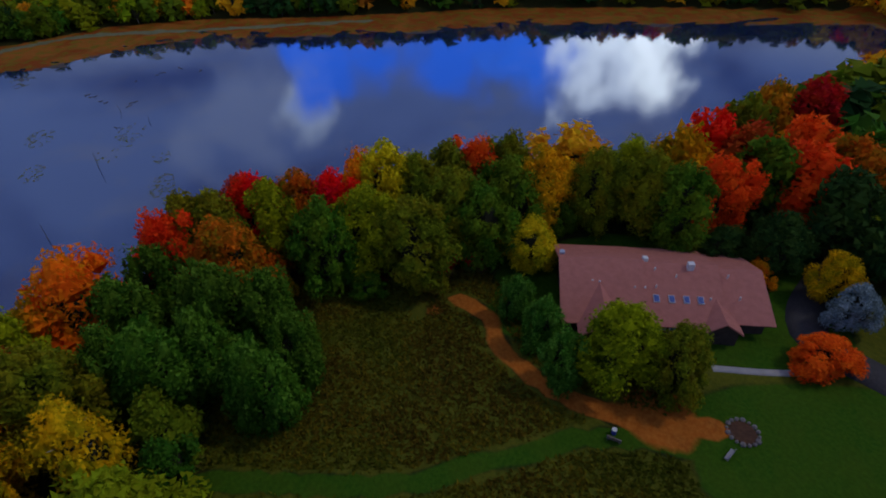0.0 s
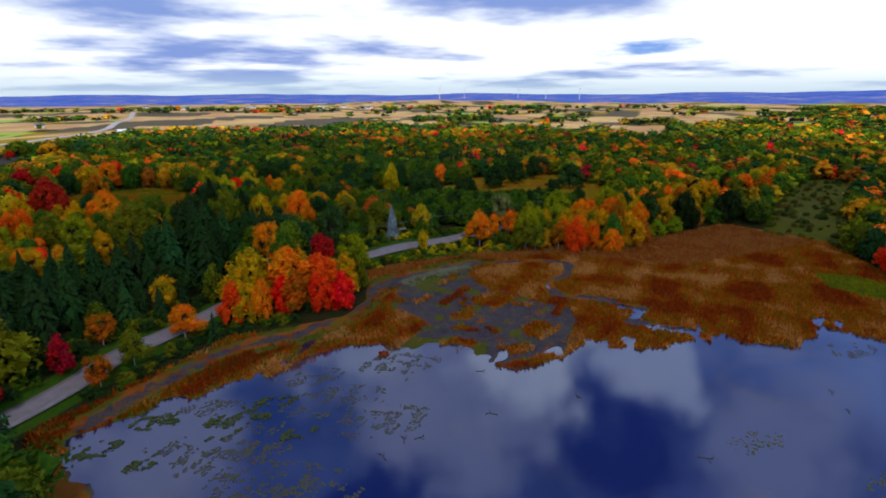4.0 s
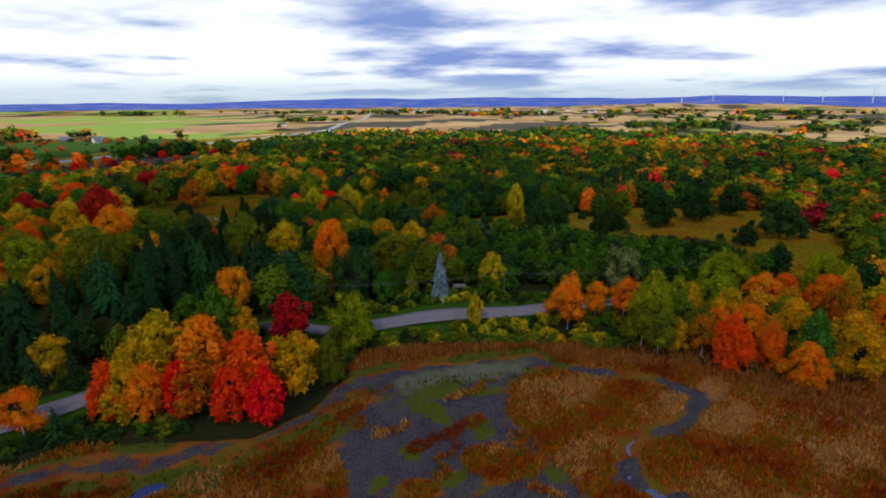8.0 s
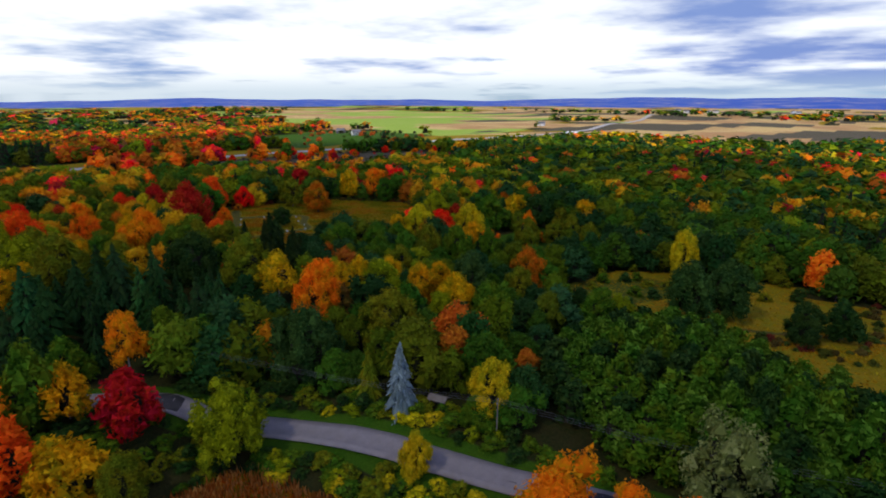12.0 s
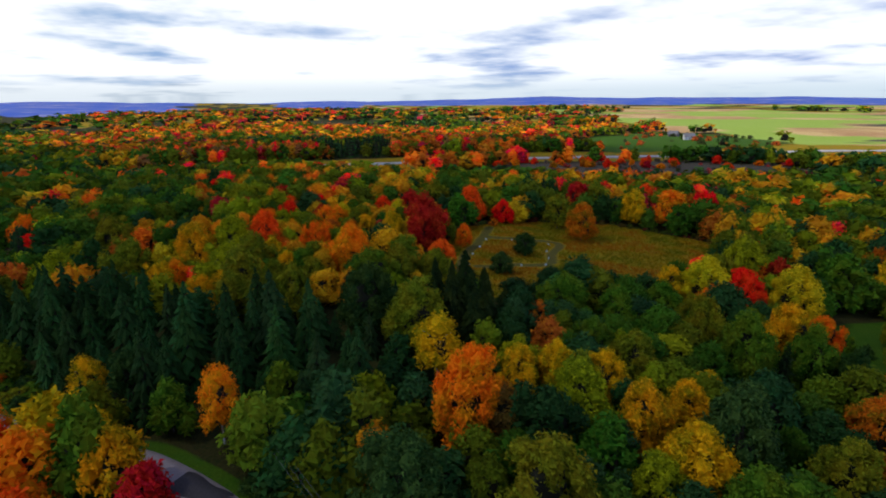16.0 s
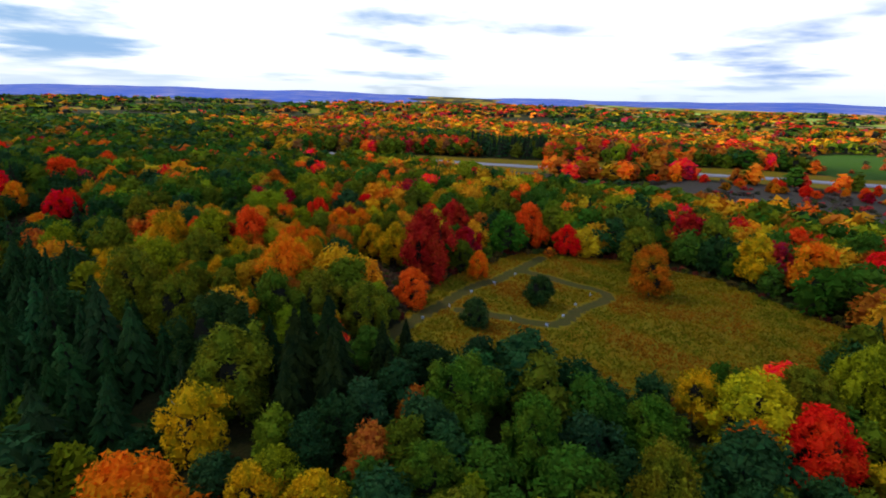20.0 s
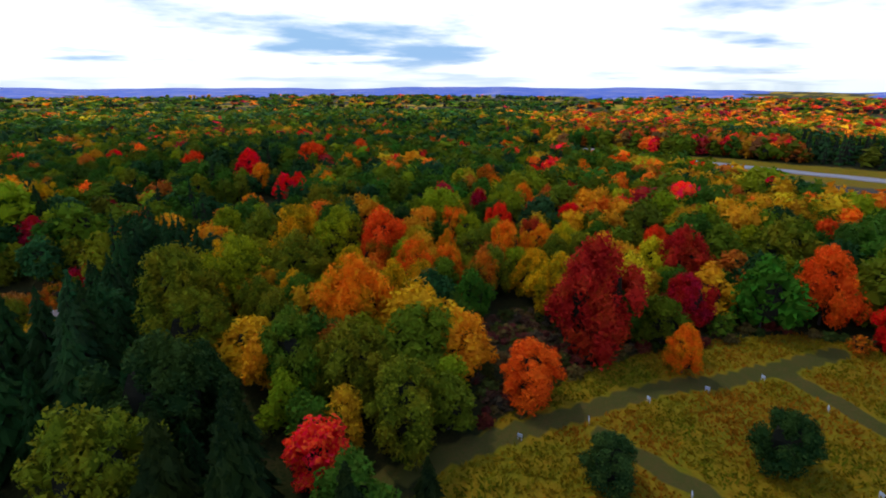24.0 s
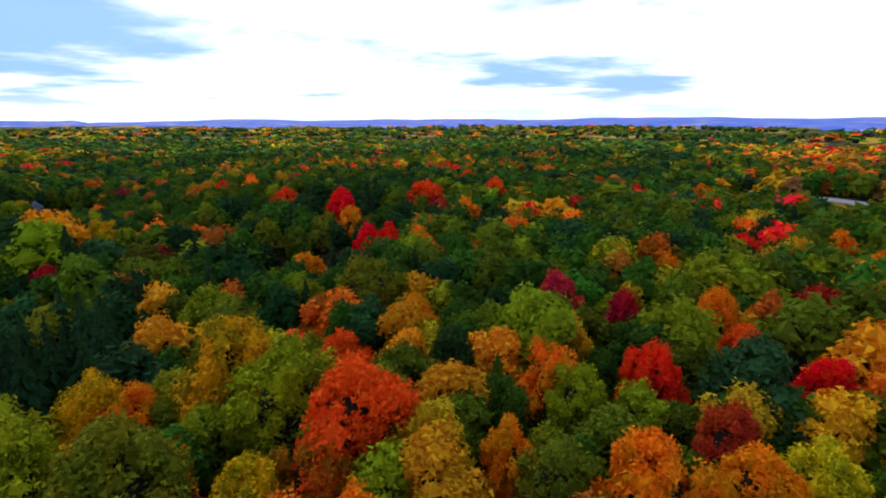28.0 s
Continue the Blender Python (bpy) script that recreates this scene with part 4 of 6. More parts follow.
tree(-22.4, 154.9, 14.0, 3.9, "olive", "tall", "on the lake shore")
tree(-87.9, 140.4, 12.5, 4.0, "gold", "airy", "beside the country road")
tree(-80.0, 123.1, 11.5, 4.4, "orange", "airy", "beside the country road")
tree(-64.9, 140.5, 14.5, 4.9, "gold", "round", "beside the country road")
tree(-45.7, 143.0, 13.2, 4.5, "orange", "round", "in the woods")
tree(-26.4, 199.1, 21.0, 7.3, "teal", "tall", "in the woods")
tree(-23.9, 207.5, 9.7, 1.4, "pine", "spire", "in the woods")
tree(-8.4, 201.6, 11.7, 3.1, "olive", "cone", "beside the country road")
tree(18.0, 211.0, 14.5, 4.6, "yellow", "round", "in the woods")
tree(-47.0, 228.0, 13.2, 4.5, "gold", "round", "in the woods")
tree(-39.0, 221.5, 12.5, 4.3, "brown", "round", "in the woods")
tree(-36.4, 235.9, 15.8, 5.4, "lime", "round", "in the woods")
tree(-46.3, 255.1, 13.8, 4.8, "olive", "round", "in the woods")
tree(-18.1, 219.0, 19.0, 7.8, "olive", "round", "in the woods")
tree(-28.9, 244.5, 15.3, 5.3, "gold", "round", "in the woods")
tree(-29.4, 255.1, 12.5, 4.2, "gold", "round", "in the woods")
tree(-14.9, 236.5, 12.7, 4.4, "lime", "round", "in the woods")
tree(-3.9, 245.5, 16.8, 5.8, "green", "round", "in the woods")
tree(-17.7, 254.0, 19.0, 7.6, "teal", "round", "in the woods")
tree(-12.4, 281.2, 16.5, 5.7, "rust", "round", "in the woods")
tree(-6.8, 265.9, 14.6, 5.0, "olive", "round", "in the woods")
tree(-91.9, 332.3, 19.0, 9.5, "lime", "round", "in the woods")
tree(-73.1, 313.0, 16.5, 5.7, "red", "round", "in the woods")
tree(-117.8, 73.0, 11, 4.2, "olive", "round", "beside the country road")
tree(-244.3, 40.3, 19.0, 6.7, "red", "round", "in the woods")
tree(-203.9, 69.9, 14.6, 5.0, "red", "round", "in the woods")
tree(-246.9, 64.6, 16.8, 5.8, "orange", "round", "in the woods")
tree(-212.7, 88.7, 15.4, 5.3, "orange", "round", "in the woods")
tree(-190.5, 96.9, 14.0, 3.9, "red", "tall", "in the woods")
tree(51.2, 197.0, 13.0, 3.9, "orange", "airy", "beside the country road")
tree(60.0, 197.1, 14.0, 4.4, "orange", "airy", "beside the country road")
tree(66.6, 189.5, 21.0, 6.5, "lime", "tall", "on the lake shore")
tree(78.9, 196.8, 12.5, 4.3, "gold", "round", "in the woods")
tree(83.8, 198.0, 12.5, 4.3, "lime", "round", "in the woods")
tree(99.4, 196.2, 15.5, 5.2, "orange", "round", "in the woods")
tree(110.1, 204.8, 12.5, 4.3, "orange", "round", "in the woods")
tree(121.3, 206.3, 20.3, 5.7, "lime", "tall", "in the woods")
tree(119.0, 198.6, 14.5, 5.0, "orange", "round", "in the woods")
tree(83.4, 184.1, 12.5, 4.3, "orange", "round", "on the lake shore")
tree(93.6, 174.4, 14.0, 3.9, "orange", "tall", "on the lake shore")
tree(91.5, 182.6, 13.3, 4.6, "orange", "round", "in the woods")
tree(101.0, 179.4, 16.2, 5.6, "gold", "round", "in the woods")
tree(102.9, 172.5, 18.1, 5.0, "fir", "plume", "on the lake shore")
tree(78.2, 179.5, 13.0, 3.9, "rust", "airy", "on the lake shore")
tree(99.1, 166.5, 12.5, 4.3, "orange", "round", "on the lake shore")
tree(17.5, 206.5, 7.5, 3.0, "green", "round", "beside the country road")
tree(120.9, 234.4, 15.2, 5.2, "deep", "round", "beside the country road")
tree(93.3, 211.0, 18.5, 6.3, "lime", "round", "beside the country road")
tree(107.3, 227.2, 12.5, 4.3, "olive", "round", "beside the country road")
tree(74.3, 296.2, 12.5, 4.2, "deep", "round", "in the woods")
tree(66.2, 289.7, 12.7, 4.4, "deep", "round", "in the meadow")
tree(-27.0, 349.6, 15, 4.6, "olive", "round", "in the woods")
tree(-15.8, 343.1, 14, 4.4, "olive", "round", "in the woods")
tree(-54.1, 359.6, 11.5, 3.2, "orange", "tall", "in the woods")
tree(26.8, 323.3, 20.9, 5.9, "yellow", "tall", "in the woods")
tree(46.4, 297.3, 19.0, 10.0, "teal", "round", "in the woods")
tree(37.7, 289.3, 19.0, 6.7, "teal", "round", "in the woods")
tree(144.5, 284.9, 19.0, 6.7, "teal", "round", "in the meadow")
tree(19.5, 262.9, 14.5, 5.0, "green", "round", "in the woods")
tree(-76.5, 287.5, 14, 6.2, "green", "tall", "in the woods")
tree(-74.5, 254.5, 15, 6.5, "green", "tall", "in the woods")
tree(-15.4, 244.2, 16.3, 5.6, "gold", "round", "in the woods")
tree(75.9, 197.5, 14.0, 3.9, "lime", "tall", "beside the country road")
tree(66.7, 180.5, 14.4, 4.5, "olive", "airy", "on the lake shore")
tree(62.7, 183.5, 13.0, 3.9, "olive", "airy", "on the lake shore")
tree(39.6, 184.2, 4.2, 2.2, "gold", "bush", "on the lake shore")
tree(97.9, 305.9, 19.0, 10.0, "deep", "round", "in the meadow")
tree(118.2, 318.2, 19.0, 10.0, "deep", "round", "in the meadow")
tree(142.0, 336.6, 19.0, 10.0, "deep", "round", "in the meadow")
tree(-150.6, 201.8, 12.5, 4.2, "orange", "round", "in the woods")
tree(-215.9, 184.1, 16.2, 4.5, "orange", "tall", "in the woods")
tree(-111.2, 169.6, 12.5, 4.2, "gold", "round", "in the woods")
tree(-188.0, 243.2, 18.2, 6.3, "crimson", "round", "in the woods")
tree(-183.7, 363.8, 15.9, 5.5, "red", "round", "in the woods")
tree(-154.0, 353.5, 19.0, 8.6, "orange", "round", "in the woods")
tree(-169.3, 379.4, 13.1, 4.5, "rust", "round", "in the woods")
tree(-170.6, 307.1, 16.3, 5.6, "olive", "round", "in the meadow")
tree(-91.5, 202.6, 14.0, 3.9, "deep", "tall", "in the woods")
tree(-57.2, 214.5, 17.1, 5.3, "gold", "airy", "in the woods")
tree(-50.2, 229.9, 12.5, 4.2, "lime", "round", "in the woods")
tree(-54.6, 250.1, 12.5, 4.2, "green", "round", "in the woods")
tree(-73.9, 303.0, 12.5, 4.2, "orange", "round", "in the woods")
tree(-284.4, 184.6, 12.7, 4.4, "orange", "round", "in the woods")
tree(-177.0, 148.3, 12.5, 4.2, "orange", "round", "in the woods")
tree(-211.9, 69.1, 13.1, 4.5, "red", "round", "in the woods")
tree(-206.5, 47.6, 14.3, 4.9, "orange", "round", "in the woods")
tree(-118.4, 170.4, 19.0, 7.3, "lime", "round", "in the woods")
tree(-145.4, 139.5, 19.0, 8.9, "olive", "round", "in the woods")
tree(-127.7, 177.4, 18.0, 6.2, "olive", "round", "in the woods")
tree(-104.6, 228.9, 14, 5.4, "olive", "round", "in the woods")
tree(-97.9, 187.2, 16.3, 5.6, "olive", "round", "in the woods")
tree(-117.8, 191.5, 12.6, 4.4, "green", "round", "in the woods")
tree(-189.1, 271.7, 18.1, 6.3, "red", "round", "in the woods")
tree(-192.4, 329.4, 18.0, 6.2, "crimson", "round", "in the woods")
tree(-161.2, 341.0, 17.7, 6.1, "gold", "round", "in the woods")
tree(-211.4, 261.5, 19.0, 6.9, "olive", "round", "in the woods")
tree(-156.3, 227.1, 15.7, 5.4, "gold", "round", "in the woods")
tree(-146.1, 119.4, 19.0, 7.2, "lime", "round", "in the woods")
tree(-186.5, 337.2, 17.4, 6.0, "olive", "round", "in the woods")
tree(-86.1, 297.8, 13.5, 4.2, "gold", "airy", "in the woods")
tree(-87.4, 318.4, 15.2, 5.2, "olive", "round", "in the woods")
tree(-176.2, 128.4, 19.0, 8.3, "olive", "round", "in the woods")
tree(-105.8, 218.0, 15.1, 5.2, "olive", "round", "in the woods")
tree(-186.1, 236.7, 14.3, 4.9, "yellow", "round", "in the woods")
tree(-186.0, 282.7, 4.4, 2.3, "rust", "bush", "in the woods")
tree(-207.4, 204.5, 12.5, 4.2, "red", "round", "in the woods")
tree(-181.4, 209.7, 12.5, 4.2, "orange", "round", "in the woods")
tree(-154.7, 374.3, 17.3, 6.0, "red", "round", "in the woods")
tree(-86.6, 342.8, 12.5, 4.2, "crimson", "round", "in the woods")
tree(-70.7, 348.9, 19.0, 7.9, "green", "round", "in the woods")
tree(-67.9, 326.6, 19.0, 7.5, "yellow", "round", "in the woods")
tree(-67.7, 368.5, 16.5, 5.7, "gold", "round", "in the woods")
tree(-55.2, 369.5, 19.0, 7.1, "deep", "round", "in the woods")
tree(-83.3, 383.6, 12.5, 4.2, "rust", "round", "in the woods")
tree(-70.5, 393.2, 16.3, 5.6, "rust", "round", "in the woods")
tree(-43.7, 339.4, 13.5, 4.7, "olive", "round", "in the woods")
tree(-36.7, 327.3, 12.3, 4.3, "olive", "round", "in the woods")
tree(-31.4, 343.0, 13.4, 4.6, "olive", "round", "in the woods")
tree(-44.1, 374.2, 11.7, 4.0, "olive", "round", "in the woods")
tree(-34.3, 382.2, 14.9, 5.1, "gold", "round", "in the woods")
tree(-29.4, 298.7, 14.5, 4.1, "deep", "tall", "in the woods")
tree(-67.5, 266.2, 15, 5.6, "green", "tall", "in the woods")
tree(-35.6, 265.7, 10.2, 3.5, "gold", "round", "in the woods")
tree(-46.7, 236.7, 12.5, 4.2, "gold", "round", "in the woods")
tree(-42.2, 244.8, 12.5, 4.2, "gold", "round", "in the woods")
tree(-72.1, 214.1, 19.0, 7.0, "olive", "round", "in the woods")
tree(-101.7, 209.3, 16.2, 5.6, "green", "round", "in the woods")
tree(-87.2, 237.2, 13.4, 3.6, "pine", "cone", "in the woods")
tree(-79.4, 240.1, 11.5, 3.1, "pine", "cone", "in the woods")
tree(-58.9, 284.6, 17.8, 5.0, "olive", "tall", "in the woods")
tree(-36.6, 294.9, 17.7, 5.0, "green", "tall", "in the woods")
tree(-13.9, 315.4, 12.5, 4.2, "green", "round", "in the woods")
tree(-35.9, 286.2, 13.5, 3.1, "pine", "ragged", "in the woods")
tree(-25.2, 304.2, 9.9, 3.1, "rust", "airy", "in the woods")
tree(-125.1, 195.6, 12.5, 4.2, "olive", "round", "in the woods")
tree(-142.6, 159.8, 19.0, 6.6, "gold", "round", "in the woods")
tree(-146.7, 171.5, 19.0, 7.5, "lime", "round", "in the woods")
tree(-144.3, 197.5, 14.8, 4.1, "orange", "tall", "in the woods")
tree(-128.6, 205.3, 15.3, 4.3, "gold", "tall", "in the woods")
tree(-134.9, 207.4, 14.0, 3.9, "gold", "tall", "in the woods")
tree(-190.5, 190.8, 14.0, 3.9, "red", "tall", "in the woods")
tree(-187.1, 203.6, 12.5, 4.2, "crimson", "round", "in the woods")
tree(-188.5, 212.7, 12.5, 4.2, "yellow", "round", "in the woods")
tree(-170.8, 256.2, 4.9, 2.6, "green", "bush", "in the woods")
tree(-245.2, 267.9, 12.5, 4.2, "red", "round", "in the woods")
tree(-177.6, 278.9, 4.0, 2.1, "rust", "bush", "in the woods")
tree(-109.2, 163.8, 12.5, 4.2, "gold", "round", "in the woods")
tree(-130.2, 154.9, 12.5, 4.2, "orange", "round", "in the woods")
tree(-96.4, 240.4, 9.3, 2.5, "pine", "cone", "in the meadow")
tree(-191.1, -21.2, 12.5, 4.2, "red", "round", "in the woods")
tree(-193.7, 11.6, 15.6, 5.4, "red", "round", "in the woods")
tree(-207.9, 37.2, 18.8, 6.5, "red", "round", "in the woods")
tree(-306.4, -18.7, 16.7, 5.8, "red", "round", "in the woods")
tree(-283.5, 35.6, 17.7, 6.1, "red", "round", "in the woods")
tree(-325.9, 172.4, 12.9, 4.4, "orange", "round", "in the woods")
tree(-200.8, 232.8, 13.0, 4.5, "red", "round", "in the woods")
tree(-169.5, 249.4, 12.5, 4.2, "crimson", "round", "in the woods")
tree(-215.7, 253.0, 13.3, 4.6, "lime", "round", "in the woods")
tree(-215.9, 298.1, 14.2, 4.9, "gold", "round", "in the woods")
tree(-218.7, 302.9, 12.5, 4.2, "red", "round", "in the woods")
tree(-109.3, 193.7, 12.5, 4.2, "olive", "round", "in the woods")
tree(-84.6, 204.5, 19.0, 6.8, "deep", "round", "in the woods")
tree(-128.4, 13.5, 19.0, 7.6, "gold", "round", "in the woods")
tree(-113.7, 48.9, 12.5, 4.3, "crimson", "round", "in the woods")
tree(-218.5, 260.4, 13.3, 4.6, "yellow", "round", "in the woods")
tree(-181.3, 221.0, 12.5, 4.2, "olive", "round", "in the woods")
tree(-157.9, 159.3, 12.5, 4.2, "red", "round", "in the woods")
tree(-179.5, 182.6, 13.0, 3.9, "orange", "airy", "in the woods")
tree(-205.7, 173.1, 14.0, 3.9, "crimson", "tall", "in the woods")
tree(-241.5, 156.3, 12.5, 4.2, "orange", "round", "in the woods")
tree(-243.0, 151.6, 16.3, 5.6, "rust", "round", "in the woods")
tree(-273.1, 157.3, 13.4, 4.6, "red", "round", "in the woods")
tree(-240.6, 189.6, 13.0, 4.5, "crimson", "round", "in the woods")
tree(-210.2, 192.1, 12.5, 4.2, "red", "round", "in the woods")
tree(-161.4, 218.3, 12.5, 4.2, "gold", "round", "in the woods")
tree(-125.8, 150.9, 14.4, 5.0, "gold", "round", "in the woods")
tree(-177.6, 84.2, 13.2, 4.6, "orange", "round", "in the woods")
tree(-102.5, 178.0, 13.6, 4.7, "lime", "round", "in the woods")
tree(-176.7, 45.2, 16.1, 5.6, "olive", "round", "in the woods")
tree(-172.7, 168.7, 12.5, 4.2, "deep", "round", "in the woods")
tree(-191.5, 155.0, 12.5, 4.2, "deep", "round", "in the woods")
tree(-284.2, 71.8, 19.0, 7.7, "green", "round", "in the woods")
tree(-326.9, -72.7, 18.9, 7.3, "red", "round", "in the woods")
tree(-180.1, -43.3, 15.6, 5.4, "red", "round", "in the woods")
tree(-138.8, 183.0, 12.5, 4.2, "gold", "round", "in the woods")
tree(-151.5, 211.2, 13.0, 3.9, "rust", "airy", "in the woods")
tree(-175.2, 216.4, 12.5, 4.2, "olive", "round", "in the woods")
tree(-196.1, 219.0, 12.5, 4.2, "green", "round", "in the woods")
tree(-157.6, 210.2, 12.5, 4.2, "olive", "round", "in the woods")
tree(-151.6, 174.3, 12.5, 4.2, "crimson", "round", "in the woods")
tree(-253.5, 90.8, 14.3, 4.9, "orange", "round", "in the woods")
tree(-387.7, 72.0, 14.6, 5.0, "orange", "round", "in the woods")
tree(-113.9, 183.2, 12.5, 4.2, "olive", "round", "in the woods")
tree(-119.6, 186.8, 12.5, 4.2, "gold", "round", "in the woods")
tree(-179.4, 187.8, 12.5, 4.2, "lime", "round", "in the woods")
tree(-165.2, 198.4, 13.0, 3.9, "olive", "airy", "in the woods")
tree(-145.6, 183.8, 12.5, 4.2, "rust", "round", "in the woods")
tree(-50.1, -27.4, 19.9, 5.6, "poplar", "plume", "on the lake shore")
tree(-62.4, -36.5, 20.0, 5.6, "poplar", "plume", "beside the house garden")
tree(-58.9, -23.1, 19.4, 5.4, "poplar", "plume", "in the woods")
tree(-63.4, -43.9, 16.1, 4.5, "poplar", "plume", "beside the house garden")
tree(-72.7, -28.0, 19.3, 5.4, "poplar", "plume", "in the woods")
tree(-70.6, -34.3, 18.1, 5.0, "poplar", "plume", "beside the house garden")
tree(-79.6, -40.7, 17.9, 5.0, "poplar", "plume", "beside the house garden")
tree(-73.5, -46.3, 14.9, 4.1, "poplar", "plume", "beside the house garden")
tree(-69.0, -21.4, 16.0, 4.4, "poplar", "plume", "in the woods")
tree(-44.6, -30.0, 24.5, 8.3, "red", "round", "on the lake shore")
tree(-40.2, -33.5, 25.4, 8.6, "olive", "round", "on the lake shore")
tree(-42.4, -38.6, 23.8, 8.1, "olive", "round", "on the lake shore")
tree(-52.6, -39.4, 20.3, 6.9, "rust", "round", "in the woods")
tree(-42.1, -47.7, 22.4, 7.6, "lime", "round", "in the woods")
tree(-38.7, -45.1, 24.0, 8.2, "red", "round", "on the lake shore")
tree(-41.0, -53.9, 23.1, 7.9, "rust", "round", "on the lake shore")
tree(-43.9, -59.6, 22.3, 7.6, "red", "round", "in the woods")
tree(-52.9, -55.7, 19.9, 6.8, "green", "round", "beside the house garden")
tree(-51.4, -63.9, 20.3, 6.9, "lime", "round", "in the woods")
tree(-37.2, -66.7, 25.4, 8.6, "orange", "round", "on the lake shore")
tree(-44.1, -76.5, 22.4, 7.6, "olive", "round", "on the lake shore")
tree(-40.9, -84.3, 23.6, 8.0, "olive", "round", "on the lake shore")
tree(-41.0, -90.7, 23.4, 7.9, "scarlet", "round", "on the lake shore")
tree(-41.8, -97.8, 23.6, 8.0, "olive", "round", "on the lake shore")
tree(-52.2, -92.9, 20.1, 6.8, "green", "round", "in the woods")
tree(-51.1, -101.0, 20.5, 7.0, "gold", "round", "in the woods")
tree(-54.1, -80.0, 19.8, 6.7, "olive", "round", "in the woods")
tree(-58.5, -70.9, 20.1, 6.8, "olive", "round", "beside the house garden")
tree(-57.9, -83.8, 19.7, 6.7, "green", "round", "beside the house garden")
tree(-54.6, -75.2, 6.0, 4.3, "crimson", "bush", "beside the house garden")
tree(-57.3, -83.3, 6.0, 3.3, "crimson", "bush", "beside the house garden")
tree(-63.0, -92.0, 12.5, 4.8, "yellow", "round", "in the woods")
tree(-54.1, -97.9, 8.7, 3.0, "scarlet", "round", "in the woods")
tree(-55.7, -90.6, 8.5, 2.9, "crimson", "round", "in the woods")
tree(-55.0, -104.6, 8.3, 3.9, "green", "round", "in the woods")
tree(-56.3, -111.4, 19.7, 5.5, "olive", "tall", "in the woods")
tree(-55.4, -119.8, 20.0, 6.8, "lime", "round", "in the woods")
tree(-54.6, -134.6, 21.7, 7.4, "gold", "round", "in the woods")
tree(-67.9, -121.9, 19.6, 6.7, "green", "round", "in the woods")
tree(-62.0, -119.7, 19.4, 6.6, "olive", "round", "in the woods")
tree(-51.6, -145.9, 22.7, 7.7, "red", "round", "on the lake shore")
tree(-59.0, -147.8, 19.8, 6.7, "crimson", "round", "in the woods")
tree(-66.5, -146.5, 19.3, 6.6, "green", "round", "in the woods")
tree(-63.2, -160.6, 19.1, 6.5, "red", "round", "in the woods")
tree(-72.4, -150.7, 19.2, 6.5, "scarlet", "round", "in the woods")
tree(-82.1, -133.9, 14, 5, "deep", "round", "in the woods")
tree(-75.3, -155.7, 8.6, 4.4, "crimson", "round", "in the woods")
tree(-42.7, -172.6, 24.1, 8.2, "rust", "round", "on the lake shore")
tree(-47.0, -183.9, 20.6, 7.0, "crimson", "round", "in the woods")
tree(-47.0, -159.8, 23.5, 8.0, "olive", "round", "on the lake shore")
tree(-66.3, -125.6, 8.6, 3.8, "rust", "round", "in the woods")
tree(-67.8, -140.3, 8.2, 4.3, "deep", "round", "in the woods")
tree(-68.5, -131.4, 19.5, 6.6, "red", "round", "in the woods")
tree(-82.8, -19.6, 16.8, 5.3, "gold", "airy", "in the woods")
tree(-51.1, -10.5, 20.4, 6.9, "gold", "round", "on the lake shore")
tree(-54.5, -6.4, 12.9, 4.4, "red", "round", "on the lake shore")
tree(-54.1, -47.1, 5.5, 1.9, "gold", "round", "beside the house garden")
tree(-74.0, -83.7, 10.1, 2.9, "fir", "plume", "beside the house garden")
tree(-81.9, -84.2, 11.1, 3.2, "fir", "plume", "beside the house garden")
tree(-89.8, -83.3, 11.8, 3.4, "fir", "plume", "beside the house garden")
tree(-93.0, -90.7, 16.0, 5.5, "lime", "round", "beside the house garden")
tree(-97.3, -97.4, 13.4, 4.6, "olive", "round", "beside the house garden")
tree(-102.6, -122.1, 6.0, 4.6, "scarlet", "bush", "beside the house garden")
tree(-98.3, -133.3, 9.9, 3.4, "spruce", "round", "beside the house garden")
tree(-83.7, -129.4, 5.5, 2.9, "orange", "bush", "in the woods")
tree(-92.9, -136.2, 10.7, 3.6, "gold", "round", "in the woods")
tree(-72.8, -161.9, 19.3, 6.6, "rust", "round", "in the woods")
tree(-83.6, -147.0, 19.5, 6.6, "deep", "round", "in the woods")
tree(-81.4, -139.5, 8.2, 4.2, "deep", "round", "in the woods")
tree(-75.9, -127.2, 8.5, 4.4, "deep", "round", "in the woods")
tree(-58.4, -61.5, 5.8, 3.1, "green", "bush", "beside the house garden")
tree(-82.5, -7.0, 17.9, 6.1, "gold", "round", "in the woods")
tree(-91.5, -0.8, 13.6, 4.7, "olive", "round", "in the woods")
tree(-75.1, 11.0, 25.2, 8.6, "lime", "round", "on the lake shore")
tree(-70.4, -6.8, 21.5, 7.3, "crimson", "round", "on the lake shore")
tree(-82.6, 12.3, 22.6, 7.7, "lime", "round", "on the lake shore")
tree(-89.4, 14.1, 20.3, 6.9, "orange", "round", "in the woods")
tree(-73.1, -14.7, 18.5, 6.3, "olive", "round", "in the woods")
tree(-97.1, 4.2, 12.5, 4.2, "teal", "round", "in the woods")
tree(-73.9, -5.7, 20.4, 6.9, "gold", "round", "in the woods")
tree(-62.3, -8.5, 24.0, 8.2, "lime", "round", "on the lake shore")
tree(211.1, 92.5, 19.0, 7.5, "crimson", "round", "in the woods")
tree(239.3, 116.8, 19.0, 9.9, "red", "round", "in the woods")
tree(191.9, 73.1, 18.3, 6.3, "red", "round", "on the lake shore")
